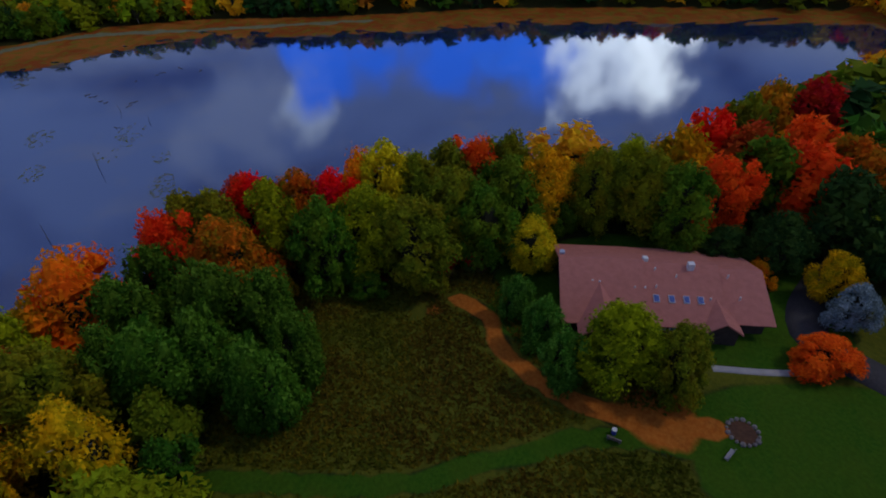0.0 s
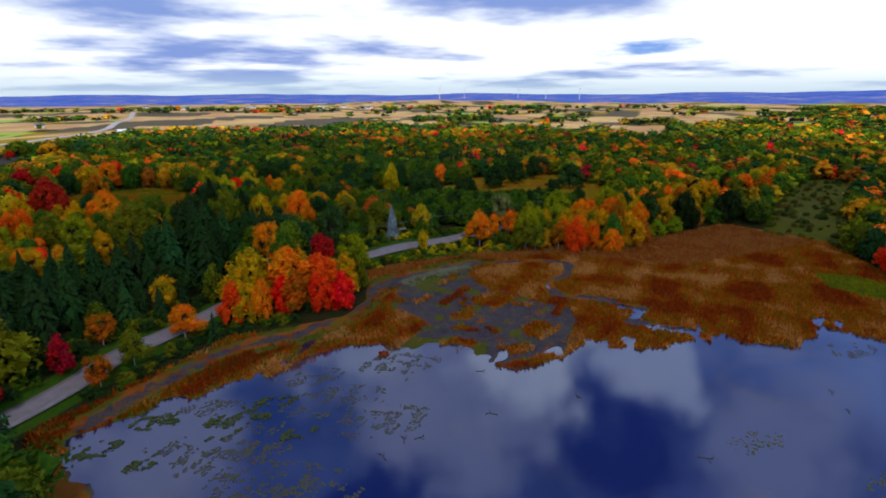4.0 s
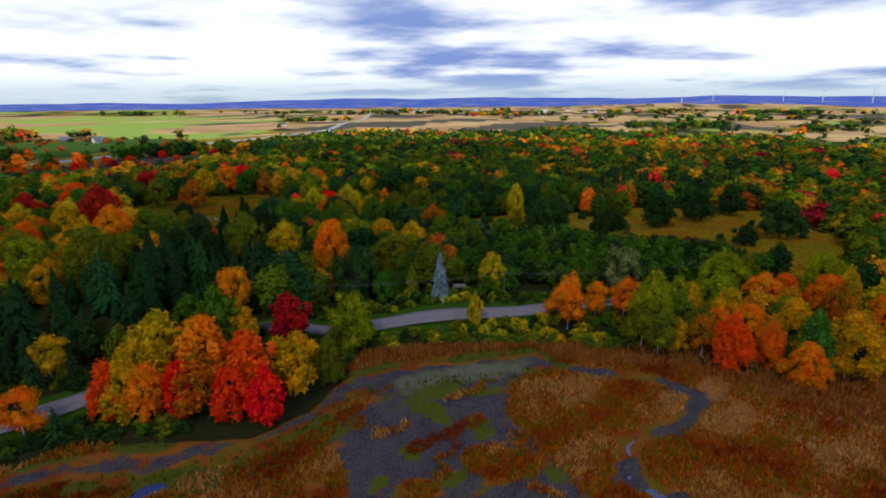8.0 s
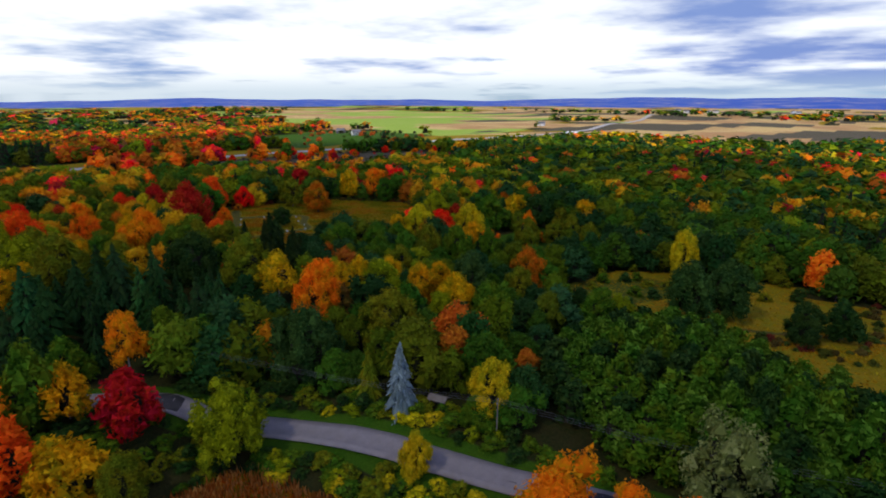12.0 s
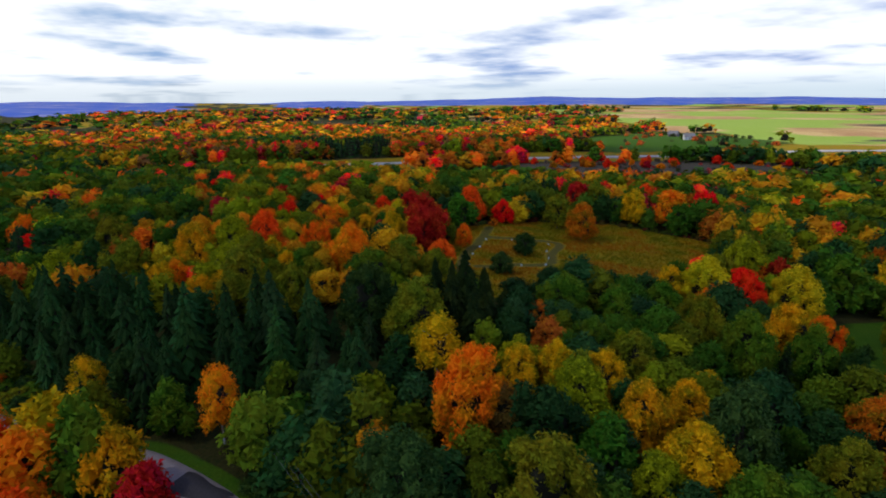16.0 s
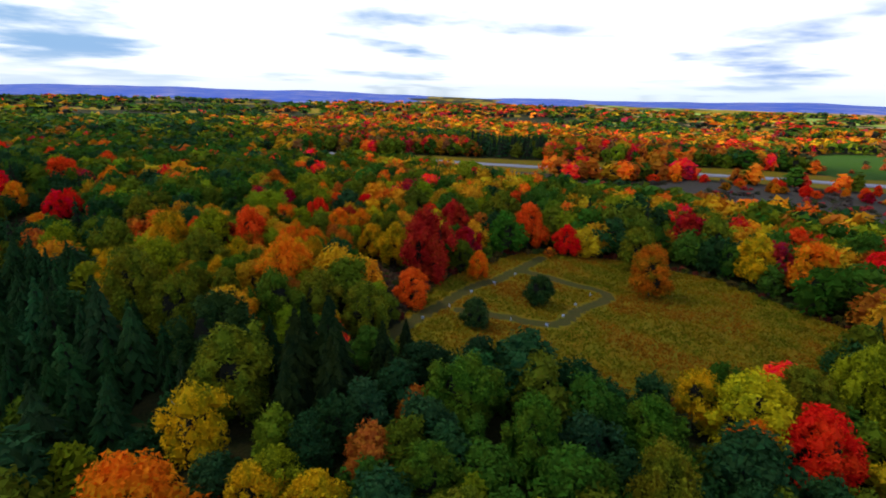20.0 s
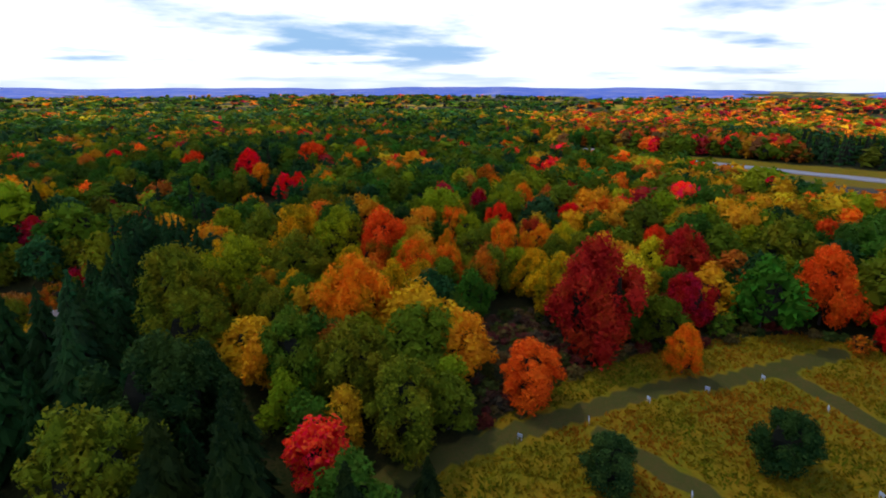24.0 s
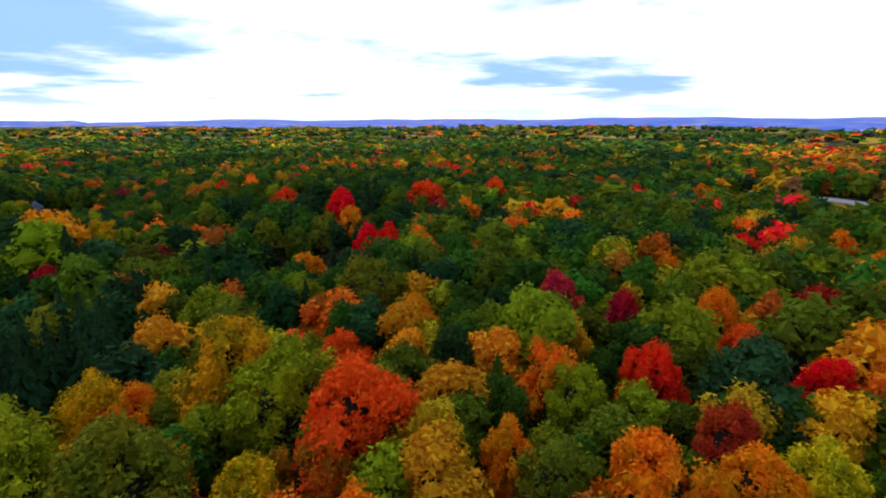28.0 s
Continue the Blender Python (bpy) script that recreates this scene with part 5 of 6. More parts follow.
tree(193.4, 103.9, 19.0, 7.5, "red", "round", "on the lake shore")
tree(224.2, 48.9, 18.6, 6.4, "crimson", "round", "in the woods")
tree(246.6, -11.8, 15.3, 5.3, "red", "round", "in the woods")
tree(202.7, 65.3, 19.0, 7.0, "gold", "round", "in the woods")
tree(87.7, 189.6, 13.5, 4.4, "gold", "round", "in the woods")
tree(265.4, 113.0, 19.0, 9.9, "orange", "round", "in the woods")
tree(221.7, 60.5, 19.0, 8.2, "olive", "round", "in the woods")
tree(297.8, 61.2, 19.0, 8.4, "orange", "round", "in the woods")
tree(280.9, 45.7, 19.0, 7.1, "orange", "round", "in the woods")
tree(260.0, 21.6, 19.0, 9.8, "olive", "round", "in the woods")
tree(272.5, 10.4, 19.0, 9.8, "gold", "round", "in the woods")
tree(281.9, -1.2, 19.0, 8.1, "rust", "round", "in the woods")
tree(241.8, 138.9, 19.0, 8.7, "gold", "round", "in the woods")
tree(-97.3, 101.0, 9.0, 3.2, "rust", "airy", "beside the country road")
tree(111.6, 172.7, 19.0, 7.2, "gold", "round", "on the lake shore")
tree(138.3, 193.7, 19.0, 9.6, "deep", "round", "on the lake shore")
tree(164.2, 196.7, 20.0, 8.2, "pine", "plume", "on the lake shore")
tree(199.1, 200.2, 20.0, 8.5, "pine", "plume", "on the lake shore")
tree(196.6, 218.2, 19.0, 10.0, "gold", "round", "in the woods")
tree(242.4, 232.9, 19.0, 10.0, "orange", "round", "in the woods")
tree(254.6, 228.5, 19.0, 9.6, "rust", "round", "in the woods")
tree(160.7, 203.4, 15, 5.0, "gold", "round", "in the woods")
tree(-90.8, 108.6, 11, 3.6, "olive", "airy", "beside the country road")
tree(-99.6, 116.0, 10, 3.4, "rust", "airy", "beside the country road")

# a tall row along the north edge of the marsh
row = random.Random(12)
for k in range(34):
    u = k / 33
    x, y = 118 + 192 * u + row.uniform(-3, 3), 190 + 76 * u + 5.5 * math.sin(k * 1.9) + row.uniform(-2, 2)
    form = "plume" if k in (9, 13, 14, 21) else row.choice(["round", "tall", "tall"])
    tree(x, y, row.uniform(14, 19), row.uniform(4.0, 5.4), "pine" if form == "plume" else row.choice(["gold", "gold", "gold", "orange", "olive", "rust", "yellow", "olive"]), form, "along the marsh edge")

# red maples at the front of the eastern woods
for k in range(20):
    u = row.random()
    tree(226 + 62 * u + row.uniform(-8, 16), 142 - 104 * u + row.uniform(-8, 8), row.uniform(12, 17), row.uniform(4.4, 6.2), row.choice(["red", "crimson", "red", "crimson", "orange", "scarlet"]), "round", "in the eastern woods")

# dark spruces at the corner of the meadow
for x, y, tall, wide in [(-75.5, 224.0, 19.5, 4.8), (-84.5, 222.5, 18.0, 4.5), (-71.5, 231.5, 17.0, 4.4), (-66.0, 226.0, 16.0, 4.2)]:
    tree(x, y, tall, wide, "pine", "cone", "beside the meadow")

# small red and orange trees on the wet ground below the highway
for k in range(34):
    u = row.random()
    tree(-402 + 92 * u + row.uniform(-14, 26), 330 + 300 * u + row.uniform(-12, 12), row.uniform(5, 9), row.uniform(2.4, 4.0), row.choice(["red", "scarlet", "orange", "red", "crimson", "rust"]), "round", "in the wet brush")

# a plantation of close-set round trees
CROWNS["planted"] = [broadleaf(s, 700, 0.13, 22, 0.85, 0.05) for s in (51, 52, 53, 54)]
KIND["planted"], FORM["planted"] = "plantation_tree", "plantation tree with a rounded crown"
g = np.random.default_rng(8)
a = [v.ravel() + g.uniform(-0.9, 0.9, v.size) for v in np.meshgrid(np.arange(4, 118, 5.4), np.arange(206, 304, 5.4))]
for x, y in zip(*a):
    if inside(PLANTATION, np.array([x]), np.array([y]))[0] and all(math.hypot(x - sx, y - sy) > 4 for sx, sy, _ in SINGLES):
        crest = float(smooth(2, 22, depth_in(PLANTATION, np.array([x]), np.array([y]))[0]))
        tagged(tree(x, y, 9.5 + 5.5 * crest + g.uniform(-0.5, 0.5), g.uniform(3.7, 4.3), pick.choice(["deep", "deep", "poplar", "poplar", "green"]), "planted", "behind the road"), group="plantation trees")

# ---------------------------------------------------------------- woodland: past counting, joined zone by zone
TINT = {"red": (0.85, 0.040, 0.014), "crimson": (0.42, 0.016, 0.020), "orange": (0.90, 0.21, 0.010), "rust": (0.46, 0.13, 0.010), "gold": (0.58, 0.28, 0.008), "yellow": (0.55, 0.42, 0.011), "lime": (0.20, 0.24, 0.006),
        "olive": (0.105, 0.140, 0.006), "green": (0.048, 0.118, 0.008), "deep": (0.022, 0.066, 0.014), "pine": (0.020, 0.052, 0.011), "teal": (0.032, 0.092, 0.022), "brown": (0.19, 0.095, 0.022)}
MIX = {"mixed": {"olive": 30, "green": 30, "deep": 16, "lime": 8, "gold": 4.5, "orange": 1.6, "rust": 2.4, "red": 1.3, "crimson": 0.6, "teal": 4, "pine": 2},
       "warm": {"olive": 24, "green": 18, "lime": 20, "gold": 18, "yellow": 4, "orange": 5, "rust": 3, "red": 2.5, "crimson": 1, "deep": 5},
       "blaze": {"orange": 12, "red": 9, "rust": 16, "gold": 12, "olive": 22, "green": 18, "crimson": 6, "brown": 5},
       "conifer": {"pine": 72, "deep": 20, "teal": 5, "olive": 3},
       "dusk": {"deep": 28, "pine": 16, "green": 27, "olive": 20, "lime": 5, "gold": 3, "rust": 1.5},
       "shade": {"green": 30, "deep": 34, "olive": 20, "teal": 8, "lime": 4, "rust": 2, "gold": 2}}
DEFINED = {
    "dusk": [[(-128, 66), (-100, 118), (-140, 140), (-200, 120), (-240, 40), (-190, 0), (-160, 24)]],
    "conifer": [PINES, [(-100, 168), (-84, 182), (-62, 196), (-42, 196), (-38, 214), (-58, 226), (-86, 226), (-112, 190)], [(60, 375), (150, 368), (175, 395), (90, 402)], [(-490, 300), (-470, 240), (-545, 240), (-560, 320)]],
    "warm": [[(-100, 165), (-90, 215), (-105, 236), (-170, 265), (-240, 250), (-240, 150), (-160, 130)], [(40, 180), (60, 207), (190, 240), (200, 205), (110, 178)], [(180, -60), (200, 60), (225, 170), (340, 170), (340, -80)],
             [(-110, 40), (-70, 10), (-45, -15), (-28, -45), (-20, -130), (-50, -140), (-48, -60), (-80, -20), (-125, 20)]],
    "shade": [[(-45, 180), (10, 198), (60, 212), (60, 240), (10, 262), (-60, 262), (-60, 200)], [(-60, 200), (-60, 265), (20, 265), (60, 300), (0, 420), (-90, 400), (-90, 240)]],
}
NO_TREES = [(BASIN, -2.5), (WEST_MEADOW, -1.5), (EAST_MEADOW, -1.5), (GLADE, 0), (SMALL_MEADOW, 0), (GARDEN, -1), (YARD, -1), (WET, 0), (VERGE, 0), (PASTURE, 0), (GREEN_FIELD, 0), (STRAW_FIELD, 0), (ROADSIDE, 0), (PLANTATION, -2), (MEADOW_EDGE, 0), (CLEARING, 0), (ROAD_VIEW, 0), (VALLEY, 0), (ROAD_CLEARING, 0), (SHELTER_YARD, 0)]


def scatter(r0, r1, gap, seed):
    """Jittered places between two distances from the middle of the flight where trees may stand."""
    g = np.random.default_rng(seed)
    a = np.arange(-r1, r1, gap)
    x, y = [v.ravel() + g.uniform(-0.42, 0.42, v.size) * gap for v in np.meshgrid(a - 30, a + 150)]
    r = np.hypot(x + 30, y - 150)
    k = (r >= r0) & (r < r1)
    x, y, r = x[k], y[k], r[k]
    ok = np.ones(len(x), bool)
    for poly, margin in NO_TREES:
        ok &= depth_in(poly, x, y) < margin
    ok &= line_distance(spline(ROAD), x, y) > 7.0
    ok &= line_distance(spline(HIGHWAY), x, y) > 16.0
    ok &= ~((x > -60) & (x < 60) & (depth_in(BASIN, x, y) > -26) & (y > 120))
    ok &= ~((r > 900) & ((np.abs(wander(x, y, 330)) < 0.22) | (wander(x, y, 330) > 0.52) | (wander(x, y, 330) < -0.45)))
    ok &= ~((open_country(x, y) > 0.5) & (wander(x, y, 240) < 0.42) & (np.abs(wander(x, y * 0.6, 210) + 0.05) > 0.035))
    for sx, sy, sr in SINGLES:
        ok &= np.hypot(x - sx, y - sy) > sr * 0.8 + 1.6
    return x[ok], y[ok]


def woodland(name, label, spots, crowns, cones, height, trunks, seed, broad=1.0):
    g = np.random.default_rng(seed)
    x, y = spots
    z = land(x, y)
    zone = np.full(len(x), "mixed", dtype=object)
    warmth = wander(x, y, 260) + 0.5 * wander(x + 300, y, 90)
    zone[warmth > 0.5] = "warm"
    zone[warmth < -0.75] = "shade"
    bearing = np.degrees(np.arctan2(-(x + 30), y - 230))
    zone[(np.hypot(x, y - 150) > 400) & (bearing > 48) & (bearing < 112) & (warmth > -0.3)] = "blaze"
    zone[(np.hypot(x, y - 150) > 600) & (bearing > 112) & (warmth < 0.1)] = "shade"
    for key, polys in DEFINED.items():
        for poly in polys:
            zone[inside(poly, x, y)] = key
    chosen = np.array(SINGLES) if trunks else np.zeros((0, 3))
    reach_of = np.full(len(x), 1e9)
    for sx, sy, sr in chosen:
        reach_of = np.minimum(reach_of, np.hypot(x - sx, y - sy) - sr)
    shore = inside(DEFINED["warm"][3], x, y)
    V, F, T, M, k = [], [], [], [], 0
    for i in range(len(x)):
        table = MIX[zone[i]]
        hue = g.choice(list(table), p=np.array(list(table.values())) / sum(table.values()))
        cone = cones and (hue == "pine" or (hue == "deep" and zone[i] == "conifer"))
        v, f, core = (cones if cone else crowns)[g.integers(len(cones if cone else crowns))]
        h = g.uniform(*height) * (1.25 if cone else 1.0)
        if len(chosen) and reach_of[i] < 5.0:
            h = min(h, g.uniform(9.0, 12.5))
        elif shore[i]:
            h *= 1.4
        w = h * (g.uniform(0.24, 0.32) if cone else g.uniform(0.30, 0.46) * broad)
        a = g.uniform(0, 6.283)
        c, s = math.cos(a) * w, math.sin(a) * w
        p = np.stack([v[:, 0] * c - v[:, 1] * s + x[i], v[:, 0] * s + v[:, 1] * c + y[i], v[:, 2] * h / 2.6 + z[i] - 0.2], 1)
        col = np.array(TINT[hue]) * g.uniform(0.75, 1.25) * (1 + g.normal(size=3) * 0.07)
        if trunks:
            t = np.array([(x[i] + 0.28 * math.cos(q) * m, y[i] + 0.28 * math.sin(q) * m, z[i] + o) for o, m in ((-0.3, 1.2), (h * 0.6, 0.5)) for q in (0, 2.1, 4.2)])
            V.append(t)
            F.append(np.array([(0, 1, 4), (0, 4, 3), (1, 2, 5), (1, 5, 4), (2, 0, 3), (2, 3, 5)]) + k)
            T.append(np.full((6, 3), 0.1))
            M.append(np.ones(6, int))
            k += 6
        V.append(p)
        F.append(f + k)
        T.append(np.broadcast_to(col, p.shape))
        M.append(core * 2)
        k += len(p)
    me = mesh_of(name, np.concatenate(V), np.concatenate(F), [wood_m, BARK, CORE_SHADE], np.concatenate(M), flat=True)
    mask(me, "tint", np.clip(np.concatenate(T), 0, 1))
    return tagged(new(name, me), label, "woods", kind="stuff")


front_crowns = [broadleaf(40 + s, 2200, 0.080, 34, 1.0, 0.12) for s in range(6)]
close_crowns = [broadleaf(50 + s, 900, 0.115, 24, 1.0, 0.14) for s in range(6)]
near_crowns = [broadleaf(60 + s, 520, 0.140, 18, 1.0, 0.16) for s in range(6)]
mid_crowns = [broadleaf(70 + s, 120, 0.28, 10, 1.0, 0.14, sides=5) for s in range(6)]
out_crowns = [broadleaf(75 + s, 52, 0.38, 7, 1.0, 0.14, sides=4) for s in range(5)]
far_crowns = [broadleaf(80 + s, 18, 0.50, 4, 1.0, 0.12, sides=4) for s in range(4)]
close_cones = [conifer(87 + s, 16, 10, needles=2) for s in range(3)]
near_cones = [conifer(90 + s, 9, 8) for s in range(3)]
mid_cones = [conifer(95 + s, 6, 6) for s in range(2)]
sx, sy = scatter(0, 330, 7.0, 1)
reach = line_distance(FLIGHT, sx, sy)
for label, near, out, crowns, cones in (("dense autumn woods of mixed green and coloured trees", 0, 48, front_crowns, close_cones), ("autumn woods of rounded green and golden crowns", 48, 90, close_crowns, close_cones), ("autumn woods in shades of green and gold", 90, 150, near_crowns, near_cones), ("autumn woods with scattered orange and red crowns", 150, 999, mid_crowns, mid_cones)):
    ok = (reach >= near) & (reach < out)
    woodland("woodland", label, (sx[ok], sy[ok]), crowns, cones, (11, 17), True, 21 + near)
woodland("woodland", "autumn woods farther off with scattered red crowns", scatter(330, 560, 8.8, 2), out_crowns, mid_cones, (11, 17), False, 22, 1.15)
woodland("woodland", "distant autumn woods in orange, red and green", scatter(560, 1100, 13.0, 3), far_crowns, None, (12, 17), False, 23, 1.4)
woodland("woodland", "far woods on low hills", scatter(1100, 2300, 26, 4), [broadleaf(86 + s, 8, 0.62, 3, 1.0, 0.1, sides=4) for s in range(3)], None, (13, 18), False, 24, 2.3)

# ---------------------------------------------------------------- buildings and small things


def box(bm, x, y, z, sx, sy, sz, bevel=0.0):
    """A box whose bottom centre is at x, y, z."""
    m = Matrix.Translation((x, y, z + sz / 2)) @ Matrix.Diagonal((sx, sy, sz, 1))
    geo = bmesh.ops.create_cube(bm, size=1.0, matrix=m)
    if bevel:
        bmesh.ops.bevel(bm, geom=list({e for v in geo["verts"] for e in v.link_edges}), offset=bevel, segments=1, affect="EDGES")
    return bm


def pipe(bm, x, y, z, r, h, top=None, sides=10):
    bmesh.ops.create_cone(bm, segments=sides, radius1=r, radius2=r if top is None else top, depth=h, cap_ends=True, matrix=Matrix.Translation((x, y, z + h / 2)))
    return bm


def extrude(bm, outline, x0, x1, along="x"):
    """A prism: the outline in (across, z) pulled from x0 to x1."""
    ends = [[bm.verts.new((x, a, z) if along == "x" else (a, x, z)) for a, z in outline] for x in (x0, x1)]
    k = len(outline)
    bm.faces.new(ends[0])
    bm.faces.new(ends[1][::-1])
    for i in range(k):
        bm.faces.new([ends[0][i], ends[1][i], ends[1][(i + 1) % k], ends[0][(i + 1) % k]])
    bmesh.ops.recalc_face_normals(bm, faces=bm.faces)
    return bm


def gable(x0, x1, front, back, eave, ridge, mid=0.0, thick=0.28, along="x"):
    return extrude(bmesh.new(), [(-front, eave), (mid, ridge), (back, eave), (back - 0.1, eave - thick), (mid, ridge - thick), (-front + 0.1, eave - thick)], x0, x1, along)


def gable_wall(x0, x1, front, back, base, eave, ridge, along="x"):
    return extrude(bmesh.new(), [(-front, base), (-front, eave), (0, ridge), (back, eave), (back, base)], x0, x1, along)


# the long house by the garden
house = tagged(new("house"), "long low house with a red-brown shingle roof beside a garden", "house")
house.matrix_basis = pose(-79.0, -108.5, float(land(-79.0, -108.5)) - 0.1, 0, 0, -117.4)
part("wall", gable_wall(-16.2, -3.2, 10.2, 9.0, -0.6, 3.1, 6.9), siding_m, house)
part("wall", gable_wall(-3.2, 9.4, 10.0, 9.0, -0.6, 3.0, 6.5), siding_m, house)
part("wall", gable_wall(9.4, 16.6, 8.6, 8.0, -0.6, 2.9, 5.9), siding_m, house)
part("roof", gable(-17.2, -2.6, 11.6, 10.0, 2.95, 7.7), shingle_m, house)
part("roof", gable(-2.6, 9.9, 11.3, 10.0, 2.85, 7.25), shingle_m, house)
part("roof", gable(9.9, 17.6, 9.8, 9.0, 2.75, 6.45), shingle_m, house)
part("cross_gable", gable(-14.4, -3.0, 4.2, 4.2, 2.8, 5.9, along="y"), shingle_m, house).location = (-10.4, 0, 0)
part("gable_wall", gable_wall(-13.6, -6, 3.6, 3.6, -0.6, 2.7, 5.4, along="y"), siding_m, house).location = (-10.4, 0, 0)
part("cross_gable", gable(-12.2, -3.0, 3.2, 3.2, 2.7, 4.9, along="y"), shingle_m, house).location = (8.6, 0, 0)
part("gable_wall", gable_wall(-11.6, -6, 2.7, 2.7, -0.6, 2.6, 4.5, along="y"), siding_m, house).location = (8.6, 0, 0)
for x in (-1.2, 1.3, 3.7, 6.0):
    sky_light = part("skylight", box(bmesh.new(), 0, 0, 0, 1.0, 1.4, 0.18, 0.03), white_m, house)
    sky_light.matrix_basis = pose(x, -6.6, 4.72, 21)
    part("pane", box(bmesh.new(), 0, 0, 0.181, 0.84, 1.22, 0.03), glass_m, sky_light, "blue reflecting skylight pane")
for i, (x, y) in enumerate([(-11.6, -4.2), (-10.4, -4.3), (-4.6, -5.0), (-2.9, -5.0), (-0.8, -1.4), (2.6, -2.6), (7.6, -6.4), (12.4, -6.0), (11.2, -2.2), (-1.0, -4.6)]):
    part("vent_pipe", pipe(bmesh.new(), x, y, 7.4 + 0.40 * y - 0.3, 0.13, 0.75), white_m, house)
part("chimney", box(bmesh.new(), 5.2, -0.8, 6.0, 1.1, 1.0, 2.1, 0.05), white_m, house, "pale boxed chimney")
part("roof_turret", box(bmesh.new(), -2.2, 0.6, 6.6, 0.9, 0.9, 1.3, 0.05), white_m, house)
part("roof_turret", box(bmesh.new(), -16.4, 2.0, 6.2, 0.9, 0.9, 1.2, 0.05), tin_m, house, "bright blue roof cover")
for i in range(6):
    w = part("window", box(bmesh.new(), -2.2 + i * 1.9, -10.06, 0.9, 1.3, 0.16, 1.3), white_m, house)
    part("pane", box(bmesh.new(), -2.2 + i * 1.9, -10.15, 1.0, 1.1, 0.04, 1.1), glass_m, w)

walk_m = plain("pale_concrete_path", (0.36, 0.34, 0.33), (0.46, 0.44, 0.42), 0.9, 1.2)
tagged(ribbon("pavement_garden_walk", [(-97, -106), (-99.5, -111), (-102.5, -118), (-105, -124)], 1.3, walk_m, 0.06, 1.5), "curved pale concrete garden walk", "path", kind="structure")
tagged(ribbon("road_driveway", [(-84, -152), (-89, -140), (-94, -130), (-100, -126), (-112, -130), (-135, -140)], 6.5, patch_m, 0.07, 2.0), "dark asphalt driveway beside the house", "driveway", kind="structure")


def small_house(name, label, x, y, turn, length, half, tall, wall, roof, z=None):
    h = tagged(new(name), label, "barn" if "barn" in name else "house")
    h.matrix_basis = pose(x, y, float(land(x, y)) - 0.2, 0, 0, turn)
    part("wall", gable_wall(-length / 2, length / 2, half, half, -0.5, tall, tall + half * 0.75), wall, h)
    part("roof", gable(-length / 2 - 0.4, length / 2 + 0.4, half + 0.5, half + 0.5, tall - 0.35, tall + half * 0.8), roof, h)
    door = part("door", box(bmesh.new(), 0, -half - 0.02, 0, 1.6, 0.12, 2.3), timber_m, h)
    for k in (-0.3, 0.3):
        part("window", box(bmesh.new(), length * k, -half - 0.02, 1.0, 1.1, 0.12, 1.2), glass_m, h)
    return h


grey_roof_m = plain("grey_shingle_roof", (0.12, 0.12, 0.13), (0.19, 0.19, 0.20), 0.85, 0.8)
small_house("red_barn", "bright red barn with a white roof beside the highway", -256, 856, 20, 17, 6, 6.5, barn_m, white_m)
small_house("machine_barn", "low pale blue tin barn next to the red barn", -238, 862, 20, 22, 6, 3.5, tin_m, tin_m)
small_house("farmhouse", "small white farmhouse in a green pasture", -494, 667, 60, 12, 4.5, 4.2, white_m, grey_roof_m)
small_house("farmhouse", "grey farmhouse behind dark conifers", -600, 735, 30, 13, 5, 4.5, timber_m, grey_roof_m)
small_house("farmhouse", "white house at the end of the fields", -470, 1180, 15, 15, 5, 5.0, white_m, grey_roof_m)
small_house("cabin", "dark blue-grey cabin roof among the trees", -157, 7, 25, 11, 4.5, 3.5, timber_m, tin_m)
g = np.random.default_rng(4)
for i in range(16):
    a, r = radians(g.uniform(-22, 14)), g.uniform(1900, 2500)
    small_house("village_house", "far white village house on a low hill", -math.sin(a) * r, 150 + math.cos(a) * r, g.uniform(0, 180), g.uniform(14, 26), 6, 6, white_m, grey_roof_m)

# little timber shelter behind the road
shelter = tagged(new("shelter"), "small weathered timber shelter with a pale roof behind the road", "shelter")
shelter.matrix_basis = pose(7, 207, float(land(7, 207)), 0, 0, 12)
for x in (-1.6, 1.6):
    for y in (-0.9, 0.9):
        part("post", box(bmesh.new(), x, y, -0.3, 0.16, 0.16, 2.5), timber_m, shelter)
part("back_wall", box(bmesh.new(), 0, 0.98, 0, 3.1, 0.06, 2.1), timber_m, shelter)
part("roof", gable(-2.1, 2.1, 1.4, 1.4, 2.1, 2.8, thick=0.12), timber_m, shelter)

# notice board at the marsh edge
kiosk = tagged(new("notice_board"), "weathered notice board with a little roof beside the marsh", "notice board")
kiosk.matrix_basis = pose(-26.5, 149.5, float(land(-26.5, 149.5)), 0, 0, 120)
for x in (-0.9, 0.9):
    part("post", box(bmesh.new(), x, 0, -0.4, 0.14, 0.14, 2.9), timber_m, kiosk)
part("panel", box(bmesh.new(), 0, -0.05, 1.0, 1.7, 0.06, 1.1, 0.01), walk_m, kiosk)
part("roof", gable(-1.3, 1.3, 0.6, 0.6, 2.3, 2.8, thick=0.08), walk_m, kiosk)

# poles and cables along the road
POLES = [(22.3, 206.0), (-48, 178), (92, 226)]
tops = []
for x, y in POLES:
    z = float(land(x, y))
    pole = tagged(new("utility_pole"), "grey wooden utility pole with a short crossarm behind the road", "utility pole", "poles along the road")
    pole.matrix_basis = pose(x, y, z, 0, 0, 20)
    part("pole", pipe(bmesh.new(), 0, 0, -0.5, 0.16, 9.6, 0.11), timber_m, pole)
    part("crossarm", box(bmesh.new(), 0, 0, 8.4, 0.12, 1.9, 0.14), timber_m, pole)
    for k in (-0.8, 0.0, 0.8):
        part("insulator", pipe(bmesh.new(), 0, k, 8.54, 0.05, 0.16), white_m, pole)
    tops.append(pole.matrix_basis)
